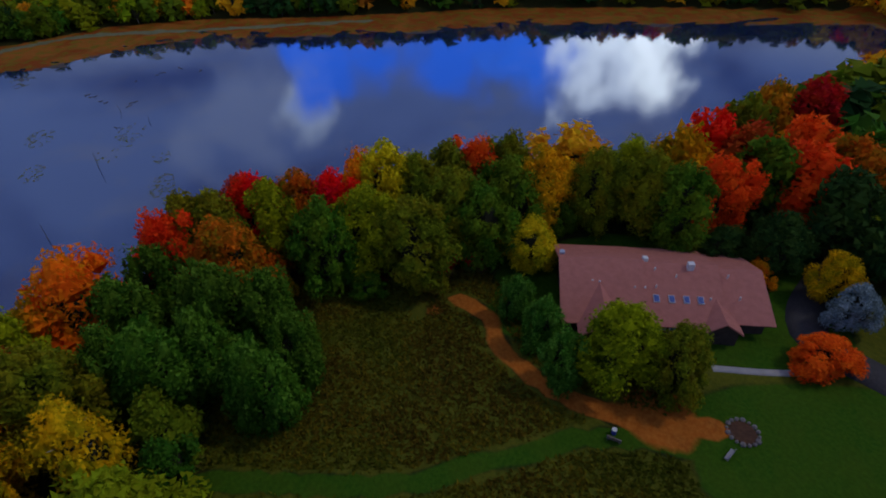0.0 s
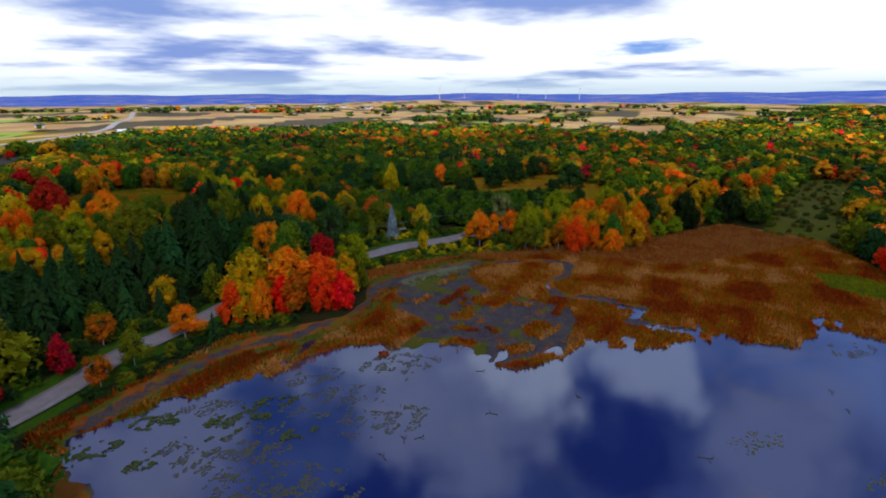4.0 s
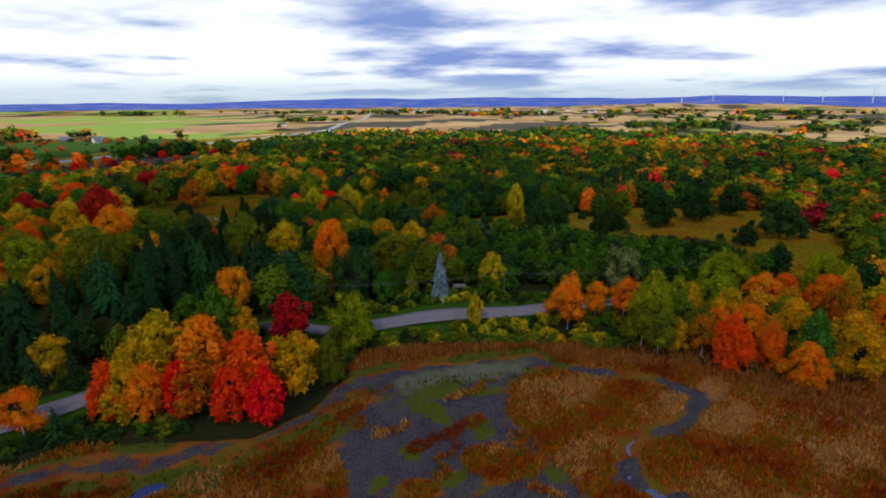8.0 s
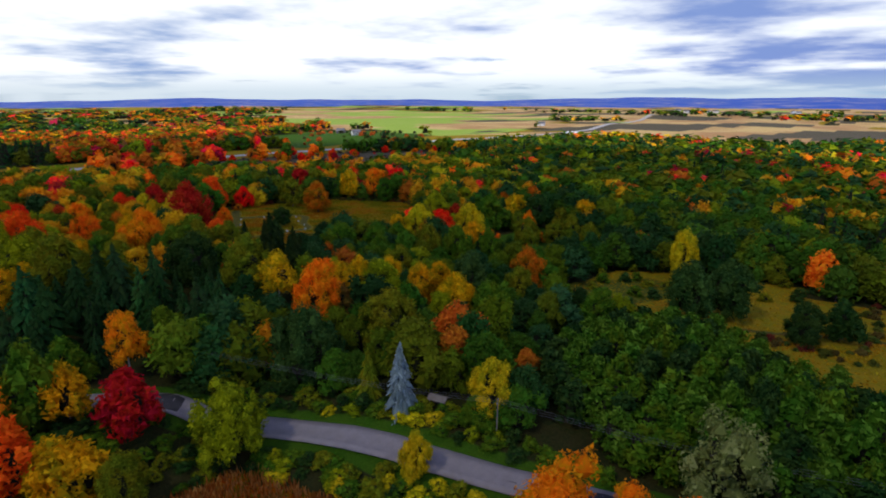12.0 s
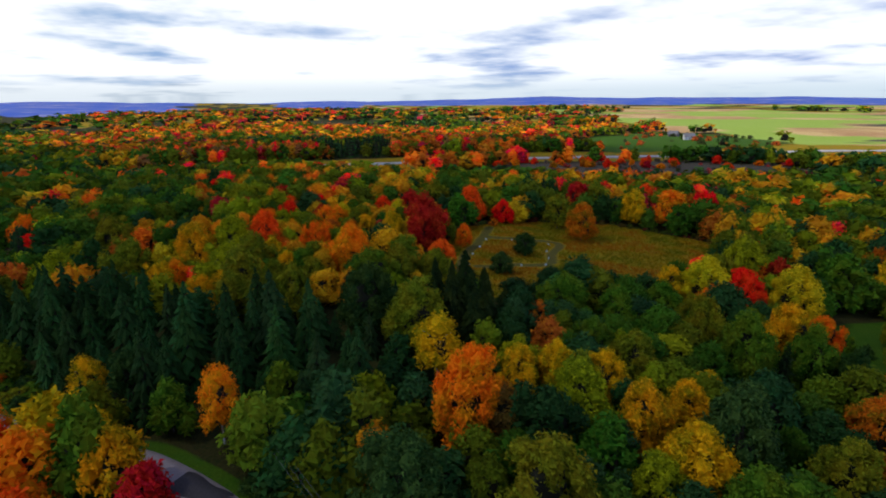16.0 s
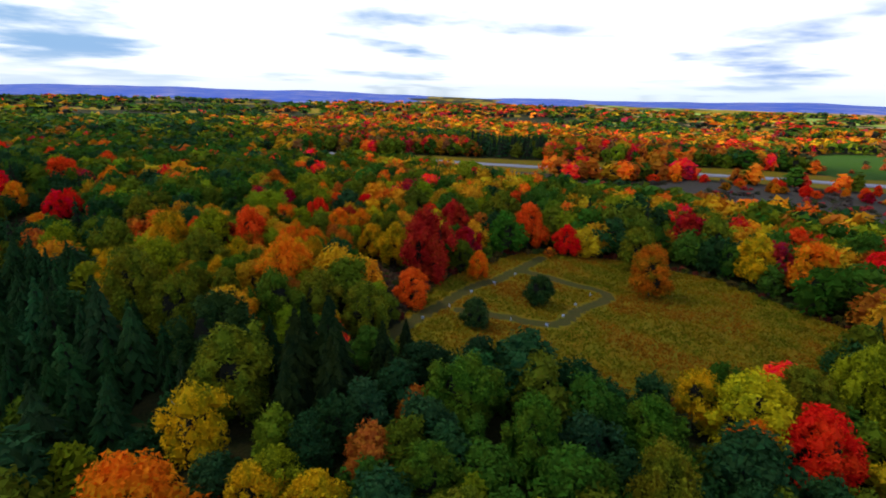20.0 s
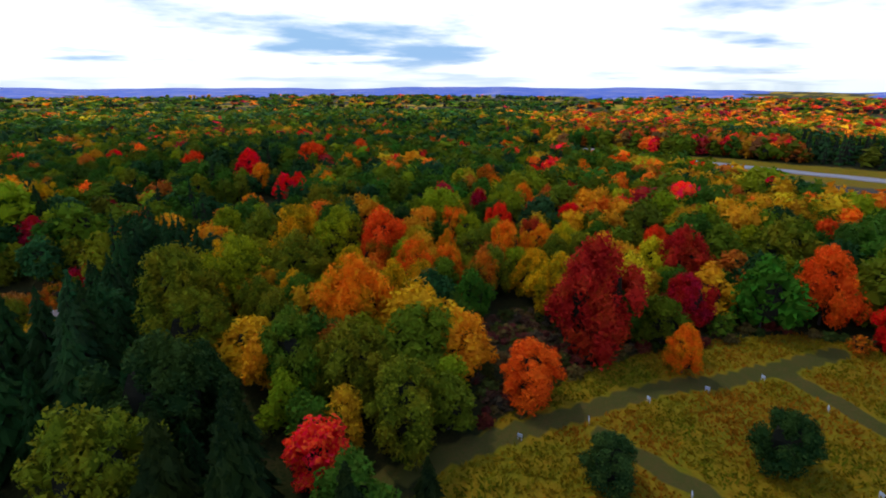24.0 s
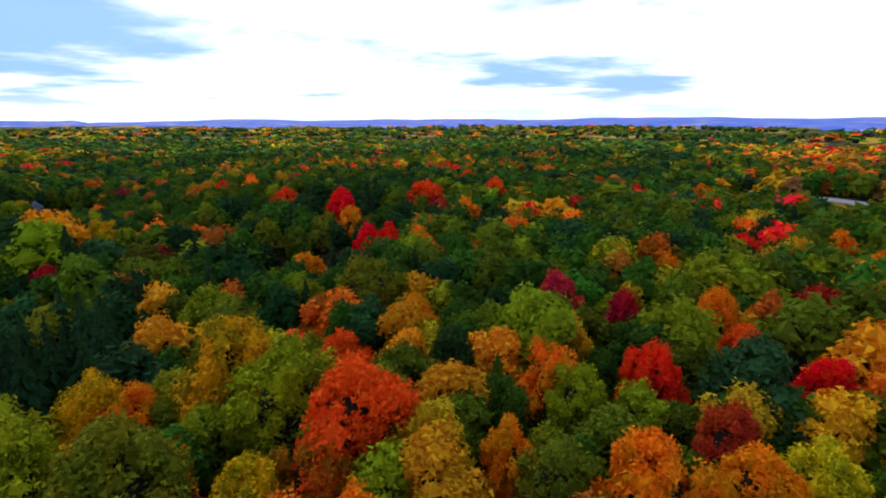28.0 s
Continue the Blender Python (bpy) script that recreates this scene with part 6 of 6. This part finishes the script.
for a, b in ((1, 0), (0, 2)):
    for k in (-0.8, 0.0, 0.8):
        p, q = tops[a] @ Vector((0, k, 8.7)), tops[b] @ Vector((0, k, 8.7))
        cu = bpy.data.curves.new("cable", "CURVE")
        cu.dimensions, cu.bevel_depth, cu.bevel_resolution = "3D", 0.02, 1
        sp = cu.splines.new("POLY")
        sp.points.add(14)
        for i in range(15):
            u = i / 14
            v = p.lerp(q, u)
            sp.points[i].co = (v.x, v.y, v.z - 1.6 * 4 * u * (1 - u), 1)
        cu.materials.append(wire_m)
        tagged(new("cable", cu), "thin overhead cable sagging between utility poles", "cable", "cables along the road")

# dark repair patches on the road
for i, (s, w) in enumerate([([(19, 195.2), (24, 196.3), (31, 198.6)], 1.6), ([(36, 200.2), (44, 203.0), (52, 204.6)], 2.6), ([(-47, 164.5), (-42, 169.5), (-37, 173.5)], 4.6), ([(55, 205.5), (63, 207.6), (74, 211)], 2.2)]):
    tagged(ribbon("road_patch", s, w, patch_m, 0.118, 1.5, wave=0.15), "dark asphalt repair patch on the road", "road", kind="structure")

# white markers along the mown path
marker_m = plain("pale_blue_white_panel", (0.55, 0.66, 0.72), (0.72, 0.78, 0.80), 0.5, 3.0)
for x, y, t in [(-125.8, 247.4, 30), (-136.3, 252.8, 60), (-146, 259.3, 80), (-156, 266, 50), (-118.4, 263.7, 20), (-117.5, 272.6, 70), (-142.8, 287.5, 10), (-124.3, 277.5, 120), (-134.3, 282.1, 40), (-115.5, 241.5, 90), (-151.6, 275.5, 15)]:
    mk = tagged(new("trail_marker"), "small pale trail marker on two short legs beside a mown path", "marker", "markers along the path")
    mk.matrix_basis = pose(x, y, float(land(x, y)), 0, 0, t)
    for k in (-0.28, 0.28):
        part("leg", box(bmesh.new(), k, 0, -0.1, 0.06, 0.06, 0.9), white_m, mk)
    part("panel", box(bmesh.new(), 0, 0, 0.5, 0.8, 0.10, 0.55, 0.02), marker_m, mk)

# wind turbines on the horizon
for x, y in [(1185, 4043), (1414, 4120), (1800, 3960), (1985, 3850), (2160, 3650)]:
    t = tagged(new("wind_turbine"), "white wind turbine on the far hills", "wind turbine", "turbines on the horizon")
    t.matrix_basis = pose(x * 0.9, y * 0.9, 12, 0, 0, 25)
    part("tower", pipe(bmesh.new(), 0, 0, 0, 2.4, 88, 1.4), white_m, t)
    part("nacelle", box(bmesh.new(), 0, -1.5, 87, 3, 9, 3.4, 0.4), white_m, t)
    for k in range(3):
        bl = part("blade", extrude(bmesh.new(), [(-1.2, 0), (1.3, 6), (0.3, 34), (-0.3, 34)], -0.25, 0.25, "y"), white_m, t)
        bl.matrix_basis = Matrix.Translation((0, -6.4, 88.7)) @ Matrix.Rotation(radians(120 * k + 17), 4, "Y")

# garden things below the house
def bench(x, y, turn, mat, label):
    b = tagged(new("garden_bench"), label, "bench")
    b.matrix_basis = pose(x, y, float(land(x, y)), 0, 0, turn)
    for k in (-0.8, 0.8):
        part("leg", box(bmesh.new(), k, 0, -0.05, 0.08, 0.5, 0.45), mat, b)
    part("seat", box(bmesh.new(), 0, 0, 0.42, 2.0, 0.55, 0.07, 0.01), mat, b)
    part("backrest", box(bmesh.new(), 0, 0.27, 0.5, 2.0, 0.06, 0.5, 0.01), mat, b)


bench(-101.6, -84.2, 40, timber_m, "weathered grey garden bench by the mown path")
bench(-109.5, -97.0, 110, walk_m, "pale pinkish garden bench on the lawn")
blue_m = plain("blue_plastic", (0.06, 0.08, 0.42), (0.09, 0.12, 0.52), 0.5, 3.0)
bin_ob = tagged(new("blue_barrel"), "small blue plastic barrel at the garden edge", "barrel")
bin_ob.matrix_basis = pose(-100.6, -84.9, float(land(-100.6, -84.9)))
part("drum", pipe(bmesh.new(), 0, 0, -0.05, 0.36, 0.95, 0.34, 14), blue_m, bin_ob)
part("lid", pipe(bmesh.new(), 0, 0, 0.9, 0.38, 0.07, None, 14), white_m, bin_ob)
fire = tagged(new("stone_bed"), "round garden bed edged with rough stones on the lawn", "garden bed")
fire.matrix_basis = pose(-107.5, -101.5, float(land(-107.5, -101.5)))
stone_m = plain("rough_field_stone", (0.20, 0.17, 0.15), (0.34, 0.30, 0.27), 0.9, 3.0)
soil_m = plain("dark_garden_soil", (0.07, 0.035, 0.02), (0.13, 0.06, 0.03), 0.95, 2.0)
part("soil", pipe(bmesh.new(), 0, 0, -0.1, 2.0, 0.25, 1.8, 20), soil_m, fire)
for i in range(16):
    a = i * 6.283 / 16
    bm = bmesh.new()
    bmesh.ops.create_icosphere(bm, subdivisions=1, radius=0.36 + 0.1 * math.sin(i * 2.3), matrix=Matrix.Translation((2.1 * math.cos(a), 2.1 * math.sin(a), 0.12)))
    part("stone", bm, stone_m, fire)

# ---------------------------------------------------------------- lake: dead poles, driftwood, weed mats
for x, y, h, t in [(-1.9, 2.5, 4.2, 3), (32.4, -5.4, 5.0, 1), (61, -18, 2.2, 14), (75.9, -8.5, 2.8, 20), (-49, 120, 3.0, 25), (28, 100, 3.2, 48)]:
    s = tagged(new("dead_tree"), "thin bare dead trunk standing in the shallow lake", "dead tree")
    s.matrix_basis = pose(x, y, -0.5, t, 0, 30 * t)
    bm = pipe(bmesh.new(), 0, 0, 0, 0.11, h + 0.5, 0.04, 7)
    part("trunk", bm, BARK, s)
    b = part("branch", pipe(bmesh.new(), 0, 0, 0, 0.05, h * 0.3, 0.015, 5), BARK, s)
    b.matrix_basis = pose(0, 0, 0.5 + h * 0.55, 50, 0, 40)


def drift(x, y, length, turn):
    d = tagged(new("driftwood"), "dark driftwood branch lying in the lake", "driftwood")
    d.matrix_basis = pose(x, y, 0.04, 0, 0, turn)
    for name, at in (("limb", pose(0, 0, 0, 90, 0, 0)), ("fork", pose(0, -length * 0.3, 0, 78, 0, 40)), ("fork", pose(0, -length * 0.1, 0, 70, 0, -50))):
        k = 1.0 if name == "limb" else 0.45
        o = part(name, pipe(bmesh.new(), 0, 0, -length * k / 2 * (name == "limb"), 0.13 * k + 0.03, length * k, 0.04, 6), BARK, d)
        o.matrix_basis = at


g = np.random.default_rng(17)
for x, y in [(32.1, 32.4), (82, 43.7), (77.9, 36.2), (97, 4.1), (94, 2), (85.8, -3), (88, -1), (81.9, -12.2), (79, -11), (105.1, -12), (109, -19.7), (111, -22), (114.2, -28.5), (107.2, -36.1), (60.7, -8.1), (19.1, 61.8), (0.2, 81.1), (-4.6, 61), (-23.7, 57.2), (-27.2, 57.5), (-32.7, 53.1), (-20.4, 82.9), (22, 88), (8, 96)]:
    drift(x, y, g.uniform(1.2, 3.4), g.uniform(0, 360))

weed_m, n = material("floating_water_weed")
leaf = n.add("ShaderNodeNewGeometry").outputs["Random Per Island"]
finish(n, n.mix(leaf, n.add("ShaderNodeAttribute", attribute_name="tint").outputs["Color"], (0.10, 0.12, 0.012)), 0.7)
V, T = [], []
GREEN_MATS = [(-49.4, 67, 3.2), (-57.2, 82, 3.6), (-53, 82, 3), (-64.5, 77, 4), (-66, 72, 3), (-81, 81.5, 4), (-81, 66, 3.5), (-59, 76, 2.5), (-92, 74, 4), (-4, 112, 5), (8, 106, 6), (-12, 104, 4), (2, 120, 5), (30, 100, 4), (14, 116, 4), (-14, 122, 4)]
BROWN_MATS = [(47, 33, 5), (62, 14, 5), (36, 12, 4), (52.6, -13, 6), (17, 20, 3.5), (40, -7, 4), (13.5, -23, 5), (34, -22, 4)]
PURPLE_MATS = [(-40, 78, 9), (-72, 69, 7), (-63, 62, 8), (-57, 52, 8), (-47, 47, 7), (-56, 40, 7), (-66, 46, 6), (-30, 66, 8), (-58, 68, 7), (-70, 84, 5), (-20, 92, 8), (-45, 92, 6), (125, 30, 6), (140, -20, 7), (110, 60, 6)]
for x, y, r, kind in [(*p, k) for k, group in enumerate((GREEN_MATS, BROWN_MATS, PURPLE_MATS)) for p in group]:
    k = int(r * r * (22 if kind == 0 else 5 if kind == 1 else 13))
    a, d = g.uniform(0, 6.283, k), r * np.sqrt(g.uniform(0, 1, k))
    px, py = x + d * np.cos(a) * 1.5, y + d * np.sin(a) * 0.8
    ok = wander(px, py, 4.0) > (-0.1 if kind != 2 else 0.1)
    for qx, qy in zip(px[ok], py[ok]):
        s, t = g.uniform(0.18, 0.5), g.uniform(0, 6.283)
        z = g.uniform(0.015, 0.09) if kind == 0 else g.uniform(0.008, 0.02)
        V += [(qx + s * math.cos(t + b) * e, qy + s * math.sin(t + b) * e, z + (0.10 * g.random() if kind == 0 else 0)) for b, e in ((0, 1), (1.4, 0.8), (2.8, 1.1), (4.4, 0.9))]
        c = ((0.055, 0.085, 0.014), (0.16, 0.14, 0.045), (0.10, 0.085, 0.12))[kind]
        T += [tuple(v * g.uniform(0.7, 1.3) for v in c)] * 4
me = mesh_of("water_weed", V, np.arange(len(V)).reshape(-1, 4), [weed_m], flat=True)
mask(me, "tint", np.clip(np.array(T), 0, 1))
tagged(new("water_weed", me), "floating mats of green and brown water weed on the lake", "water weed", kind="stuff")


def blades(name, label, category, x, y, low, high, tints, seed, per=3, width=0.16, lean=0.35):
    """Upright ragged blades in small tufts."""
    g = np.random.default_rng(seed)
    z = land(x, y)
    x, y, z = (np.repeat(v, per) for v in (x, y, z))
    k = len(x)
    x, y = x + g.normal(size=k) * 0.3, y + g.normal(size=k) * 0.3
    h, a = g.uniform(low, high, k), g.uniform(0, 6.283, k)
    w = width * g.uniform(0.6, 1.6, k)
    top = np.stack([x + g.normal(size=k) * lean * h, y + g.normal(size=k) * lean * h, z + h], 1)
    l = np.stack([x - w * np.cos(a), y - w * np.sin(a), z - 0.1], 1)
    r = np.stack([x + w * np.cos(a), y + w * np.sin(a), z - 0.1], 1)
    mid = (top + r) / 2 + np.stack([w * 0.8 * np.cos(a), w * 0.8 * np.sin(a), 0 * w], 1)
    V = np.stack([l, r, mid, top], 1).reshape(-1, 3)
    pick_i = np.clip(((wander(x, y, 19) + g.normal(size=k) * 0.20) * 0.6 + 0.5) * len(tints), 0, len(tints) - 1).astype(int)
    T = np.repeat(np.array(tints)[pick_i] * g.uniform(0.7, 1.3, (k, 1)), 4, axis=0)
    me = mesh_of(name, V, np.arange(4 * k).reshape(-1, 4), [reed_m], flat=True)
    mask(me, "tint", np.clip(T, 0, 1))
    return tagged(new(name, me), label, category, kind="stuff")


def fill(poly, count, seed, test=None):
    g = np.random.default_rng(seed)
    p = np.array(poly, float)
    x, y = g.uniform(p[:, 0].min(), p[:, 0].max(), count * 4), g.uniform(p[:, 1].min(), p[:, 1].max(), count * 4)
    ok = inside(poly, x, y)
    if test is not None:
        ok &= test(x, y)
    return x[ok][:count], y[ok][:count]


def dry(x, y):
    return (land(x, y) > 0.04) & (y > 60) & (line_distance(spline(SHORE_CHANNEL), x, y) > np.where(x > -60, 7.5, 4)) & ((depth_in(MUD_FLAT, x, y) < 0) | (wander(x, y, 9) > 0.62) | (np.minimum.reduce([np.hypot((x - cx) / rx, (y - cy) / ry) for cx, cy, rx, ry in ISLANDS]) < 1)) & (line_distance(CREEK, x, y) > 2.5)


x, y = fill(MARSH, 46000, 31, lambda x, y: (depth_in(BASIN, x, y) > 0) & dry(x, y) & (depth_in(SILT_FAN, x, y) < 0) & (depth_in(MOSS_PATCH, x, y) < 0) & (line_distance(spline(EAST_CHANNEL), x, y) > 3))
blades("marsh_grass", "rust and tan marsh grass and reeds", "marsh grass", x, y, 0.45, 1.3, [(0.34, 0.045, 0.004), (0.45, 0.075, 0.004), (0.60, 0.13, 0.004), (0.22, 0.20, 0.007), (0.62, 0.21, 0.008), (0.46, 0.075, 0.004), (0.62, 0.28, 0.035), (0.68, 0.34, 0.08)], 32)
x, y = fill(MOSS_PATCH, 1500, 45)
blades("sedge", "bright yellow-green sedge in the marsh", "sedge", x, y, 0.3, 0.7, [(0.24, 0.30, 0.008), (0.30, 0.34, 0.010)], 46, 3, 0.2, 0.4)
x, y = fill(MARSH, 5200, 43, lambda x, y: (depth_in(BASIN, x, y) > 0) & (np.abs(line_distance(spline(SHORE_CHANNEL), x, y) - 6.5) < 2.6) & (y > 80) & (land(x, y) > 0.0))
blades("sedge", "green sedge along the muddy channel", "sedge", x, y, 0.5, 1.2, [(0.07, 0.13, 0.006), (0.10, 0.16, 0.007), (0.15, 0.17, 0.008)], 44, 3, 0.12, 0.3)
x, y = fill([(-24, 150), (-17, 176), (42, 187), (110, 178), (192, 196), (205, 150), (120, 140), (70, 172), (28, 174), (0, 170)], 9000, 33, lambda x, y: (line_distance(CREEK, x, y) > 2.5) & (line_distance(spline(SHORE_CHANNEL), x, y) > 7.5) & (land(x, y) > 0.05))
blades("reeds", "tall dry tan reeds along the marsh edge", "reeds", x, y, 1.0, 2.1, [(0.50, 0.19, 0.035), (0.56, 0.24, 0.055), (0.42, 0.12, 0.02)], 34, 3, 0.13, 0.15)
off_path = lambda x, y: (line_distance(spline(MEADOW_PATH), x, y) > 2.7) & (line_distance(spline(PATH_LOOP), x, y) > 2.4)
x, y = fill(WEST_MEADOW, 24000, 35, off_path)
blades("meadow_grass", "tall yellow-green weeds of the meadow", "meadow", x, y, 0.2, 0.6, [(0.17, 0.20, 0.006), (0.25, 0.21, 0.006), (0.37, 0.24, 0.007), (0.42, 0.16, 0.007)], 36, 2, 0.15, 0.8)
x, y = [np.concatenate(v) for v in zip(fill(EAST_MEADOW, 15000, 37, lambda x, y: line_distance(spline(EAST_TRAIL), x, y) > 1.6), fill(MEADOW_EDGE, 5000, 41))]
blades("meadow_grass", "golden brown tall grass of the meadow", "meadow", x, y, 0.2, 0.55, [(0.50, 0.36, 0.012), (0.60, 0.34, 0.012), (0.58, 0.24, 0.010)], 38, 2, 0.17, 0.8)
x, y = fill(GARDEN, 24000, 39, lambda x, y: (line_distance(spline(MOWN_PATH), x, y) > 2.2) & (line_distance(spline(LEAF_PATH), x, y) > 2.4) & (depth_in(LAWN, x, y) < -0.5) & (y > -100) & (np.hypot(x + 66, y + 68) > 2.2))
blades("meadow_grass", "rough meadow of yellow and green weeds below the house", "meadow", x, y, 0.2, 0.6, [(0.10, 0.13, 0.008), (0.14, 0.14, 0.008), (0.19, 0.15, 0.010), (0.14, 0.10, 0.010)], 40, 2, 0.17, 0.8)

# shrubs on the bank between road and marsh, in the wet brush and at the meadow edges
g = np.random.default_rng(23)
bx, by = g.uniform(-115, 85, 5000), g.uniform(95, 212, 5000)
br, bb = line_distance(spline(ROAD), bx, by), depth_in(BASIN, bx, by)
ok = (br > 5.0) & (br < 24) & (bb < -2.0) & (bb > -27)
n_bush = 0
for x, y in zip(bx[ok], by[ok]):
    if n_bush < 400 and all(math.hypot(x - sx, y - sy) > max(1.8, 0.6 * sr) for sx, sy, sr in SINGLES):
        tree(x, y, g.uniform(1.3, 3.6), g.uniform(1.3, 2.6), pick.choice(["green", "green", "deep", "olive", "olive", "lime", "yellow"] if x > -15 else ["deep", "green", "olive", "deep"]), "bush", "on the bank below the road")
        n_bush += 1
for poly, count, hues in (([(-3, 292), (10, 278), (41, 286), (60, 300), (69, 342), (35, 336), (3, 325)], 22, ["deep", "teal", "green", "olive"]), (GLADE, 44, ["olive", "green", "teal", "deep"]), (SMALL_MEADOW, 18, ["green", "olive", "teal"]), (EAST_MEADOW, 5, ["deep", "teal"])):
    for x, y in zip(*fill(poly, count, 50 + count)):
        if all(math.hypot(x - sx, y - sy) > sr + 2 for sx, sy, sr in SINGLES):
            tree(x, y, g.uniform(2.5, 5.5), g.uniform(1.5, 2.6), pick.choice(hues), "bush", "in an open glade")


def brush(name, label, spots, tints, size, seed):
    g = np.random.default_rng(seed)
    V, F, T, M, k = [], [], [], [], 0
    for x, y in zip(*spots):
        v, f, core = mid_crowns[g.integers(len(mid_crowns))]
        h = g.uniform(*size)
        p = np.stack([v[:, 0] * h * 0.55 + x, v[:, 1] * h * 0.55 + y, v[:, 2] * h / 2.6 + float(land(x, y)) - 0.25 * h], 1)
        M.append(core)
        V.append(p), F.append(f + k), T.append(np.broadcast_to(np.array(tints[g.integers(len(tints))]) * g.uniform(0.7, 1.3), p.shape))
        k += len(p)
    me = mesh_of(name, np.concatenate(V), np.concatenate(F), [wood_m, CORE_SHADE], np.concatenate(M), flat=True)
    mask(me, "tint", np.clip(np.concatenate(T), 0, 1))
    return tagged(new(name, me), label, "brush", kind="stuff")


brush("brush", "low grey-brown and red wetland brush", fill(WET, 420, 61, lambda x, y: wander(x, y, 45) > -0.2), [(0.10, 0.075, 0.045), (0.09, 0.085, 0.035), (0.45, 0.04, 0.03), (0.07, 0.08, 0.02), (0.12, 0.09, 0.06)], (2.0, 4.5), 62)
brush("brush", "low olive brush in the wet valley", fill(VALLEY, 170, 71), [(0.07, 0.10, 0.012), (0.09, 0.10, 0.014), (0.05, 0.08, 0.012), (0.13, 0.10, 0.016)], (1.5, 4.0), 72)
brush("brush", "brown brush in a clearing beside the road", fill(ROAD_CLEARING, 90, 73), [(0.12, 0.07, 0.035), (0.08, 0.07, 0.03), (0.14, 0.08, 0.04)], (1.2, 2.6), 74)
brush("brush", "hedges and bushes along the highway and pastures", fill(PASTURE, 60, 63), [(0.06, 0.085, 0.02), (0.05, 0.06, 0.02), (0.45, 0.10, 0.02)], (3.5, 8.0), 64)
brush("brush", "tangled brown and dull red brush in the clearing", fill(CLEARING, 240, 67, lambda x, y: depth_in(WEST_MEADOW, x, y) < -1), [(0.10, 0.05, 0.025), (0.13, 0.035, 0.022), (0.06, 0.075, 0.012), (0.14, 0.09, 0.025), (0.08, 0.06, 0.03)], (1.2, 3.0), 68)
edge_x, edge_y = [np.concatenate(v) for v in zip(*[(np.array([p[0] for p in spline(poly + poly[:1], 2.6)]), np.array([p[1] for p in spline(poly + poly[:1], 2.6)])) for poly in (WEST_MEADOW, EAST_MEADOW, GARDEN)])]
keep = (edge_y > -95) & (line_distance(spline(MEADOW_PATH), edge_x, edge_y) > 3)
brush("brush", "undergrowth along the meadow edges", (edge_x[keep] + g.normal(size=keep.sum()), edge_y[keep] + g.normal(size=keep.sum())), [(0.05, 0.08, 0.012), (0.09, 0.10, 0.012), (0.10, 0.07, 0.015), (0.14, 0.03, 0.015)], (1.2, 3.0), 66)

# ---------------------------------------------------------------- far hills with painted haze, and an unseen cloud added for shade
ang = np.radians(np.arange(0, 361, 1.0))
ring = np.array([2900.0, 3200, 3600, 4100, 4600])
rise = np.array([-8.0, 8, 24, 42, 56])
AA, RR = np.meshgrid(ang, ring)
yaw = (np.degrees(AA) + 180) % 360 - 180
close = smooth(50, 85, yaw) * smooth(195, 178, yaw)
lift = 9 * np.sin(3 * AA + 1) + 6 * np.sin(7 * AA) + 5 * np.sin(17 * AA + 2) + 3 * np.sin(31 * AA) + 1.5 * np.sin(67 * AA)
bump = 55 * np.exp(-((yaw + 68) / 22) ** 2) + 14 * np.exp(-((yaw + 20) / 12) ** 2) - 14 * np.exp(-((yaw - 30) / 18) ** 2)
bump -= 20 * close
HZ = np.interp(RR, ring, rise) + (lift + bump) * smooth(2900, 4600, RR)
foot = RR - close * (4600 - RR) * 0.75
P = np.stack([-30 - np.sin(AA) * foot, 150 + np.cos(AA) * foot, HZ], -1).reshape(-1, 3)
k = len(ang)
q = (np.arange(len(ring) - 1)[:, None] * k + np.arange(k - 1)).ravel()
tagged(new("backdrop_hills", mesh_of("backdrop_hills", P, np.stack([q, q + 1, q + k + 1, q + k], 1), [far_m])), "long wooded hills on the horizon with blue painted haze", "hills", kind="structure")


def cloud(cx, cy, cz, rx, ry, rz, seed):
    bm = bmesh.new()
    bmesh.ops.create_icosphere(bm, subdivisions=4, radius=1.0)
    for v in bm.verts:
        d = v.co.normalized()
        k = 1 + 0.22 * noise.noise(d * 2.2 + Vector((seed, 0, 0))) + 0.10 * noise.noise(d * 6)
        v.co = Vector((d.x * rx * k, d.y * ry * k, d.z * rz * k if d.z > 0 else d.z * rz * 0.35))
    me = bpy.data.meshes.new("cloud")
    bm.to_mesh(me)
    bm.free()
    me.materials.append(cloud_m)
    ob = tagged(new("cloud", me), "grey cloud added out of view to shade the near land", "cloud", kind="structure")
    ob.location = (cx, cy, cz)
    return ob


# unseen cloud, set off towards the sun so its shadow covers the near land
CLOUD_HEIGHT = 800.0
shift = sun_way * (CLOUD_HEIGHT / sun_way.z)
cloud(-30 + shift.x, 130 + shift.y, CLOUD_HEIGHT, 640, 540, 110, 3)
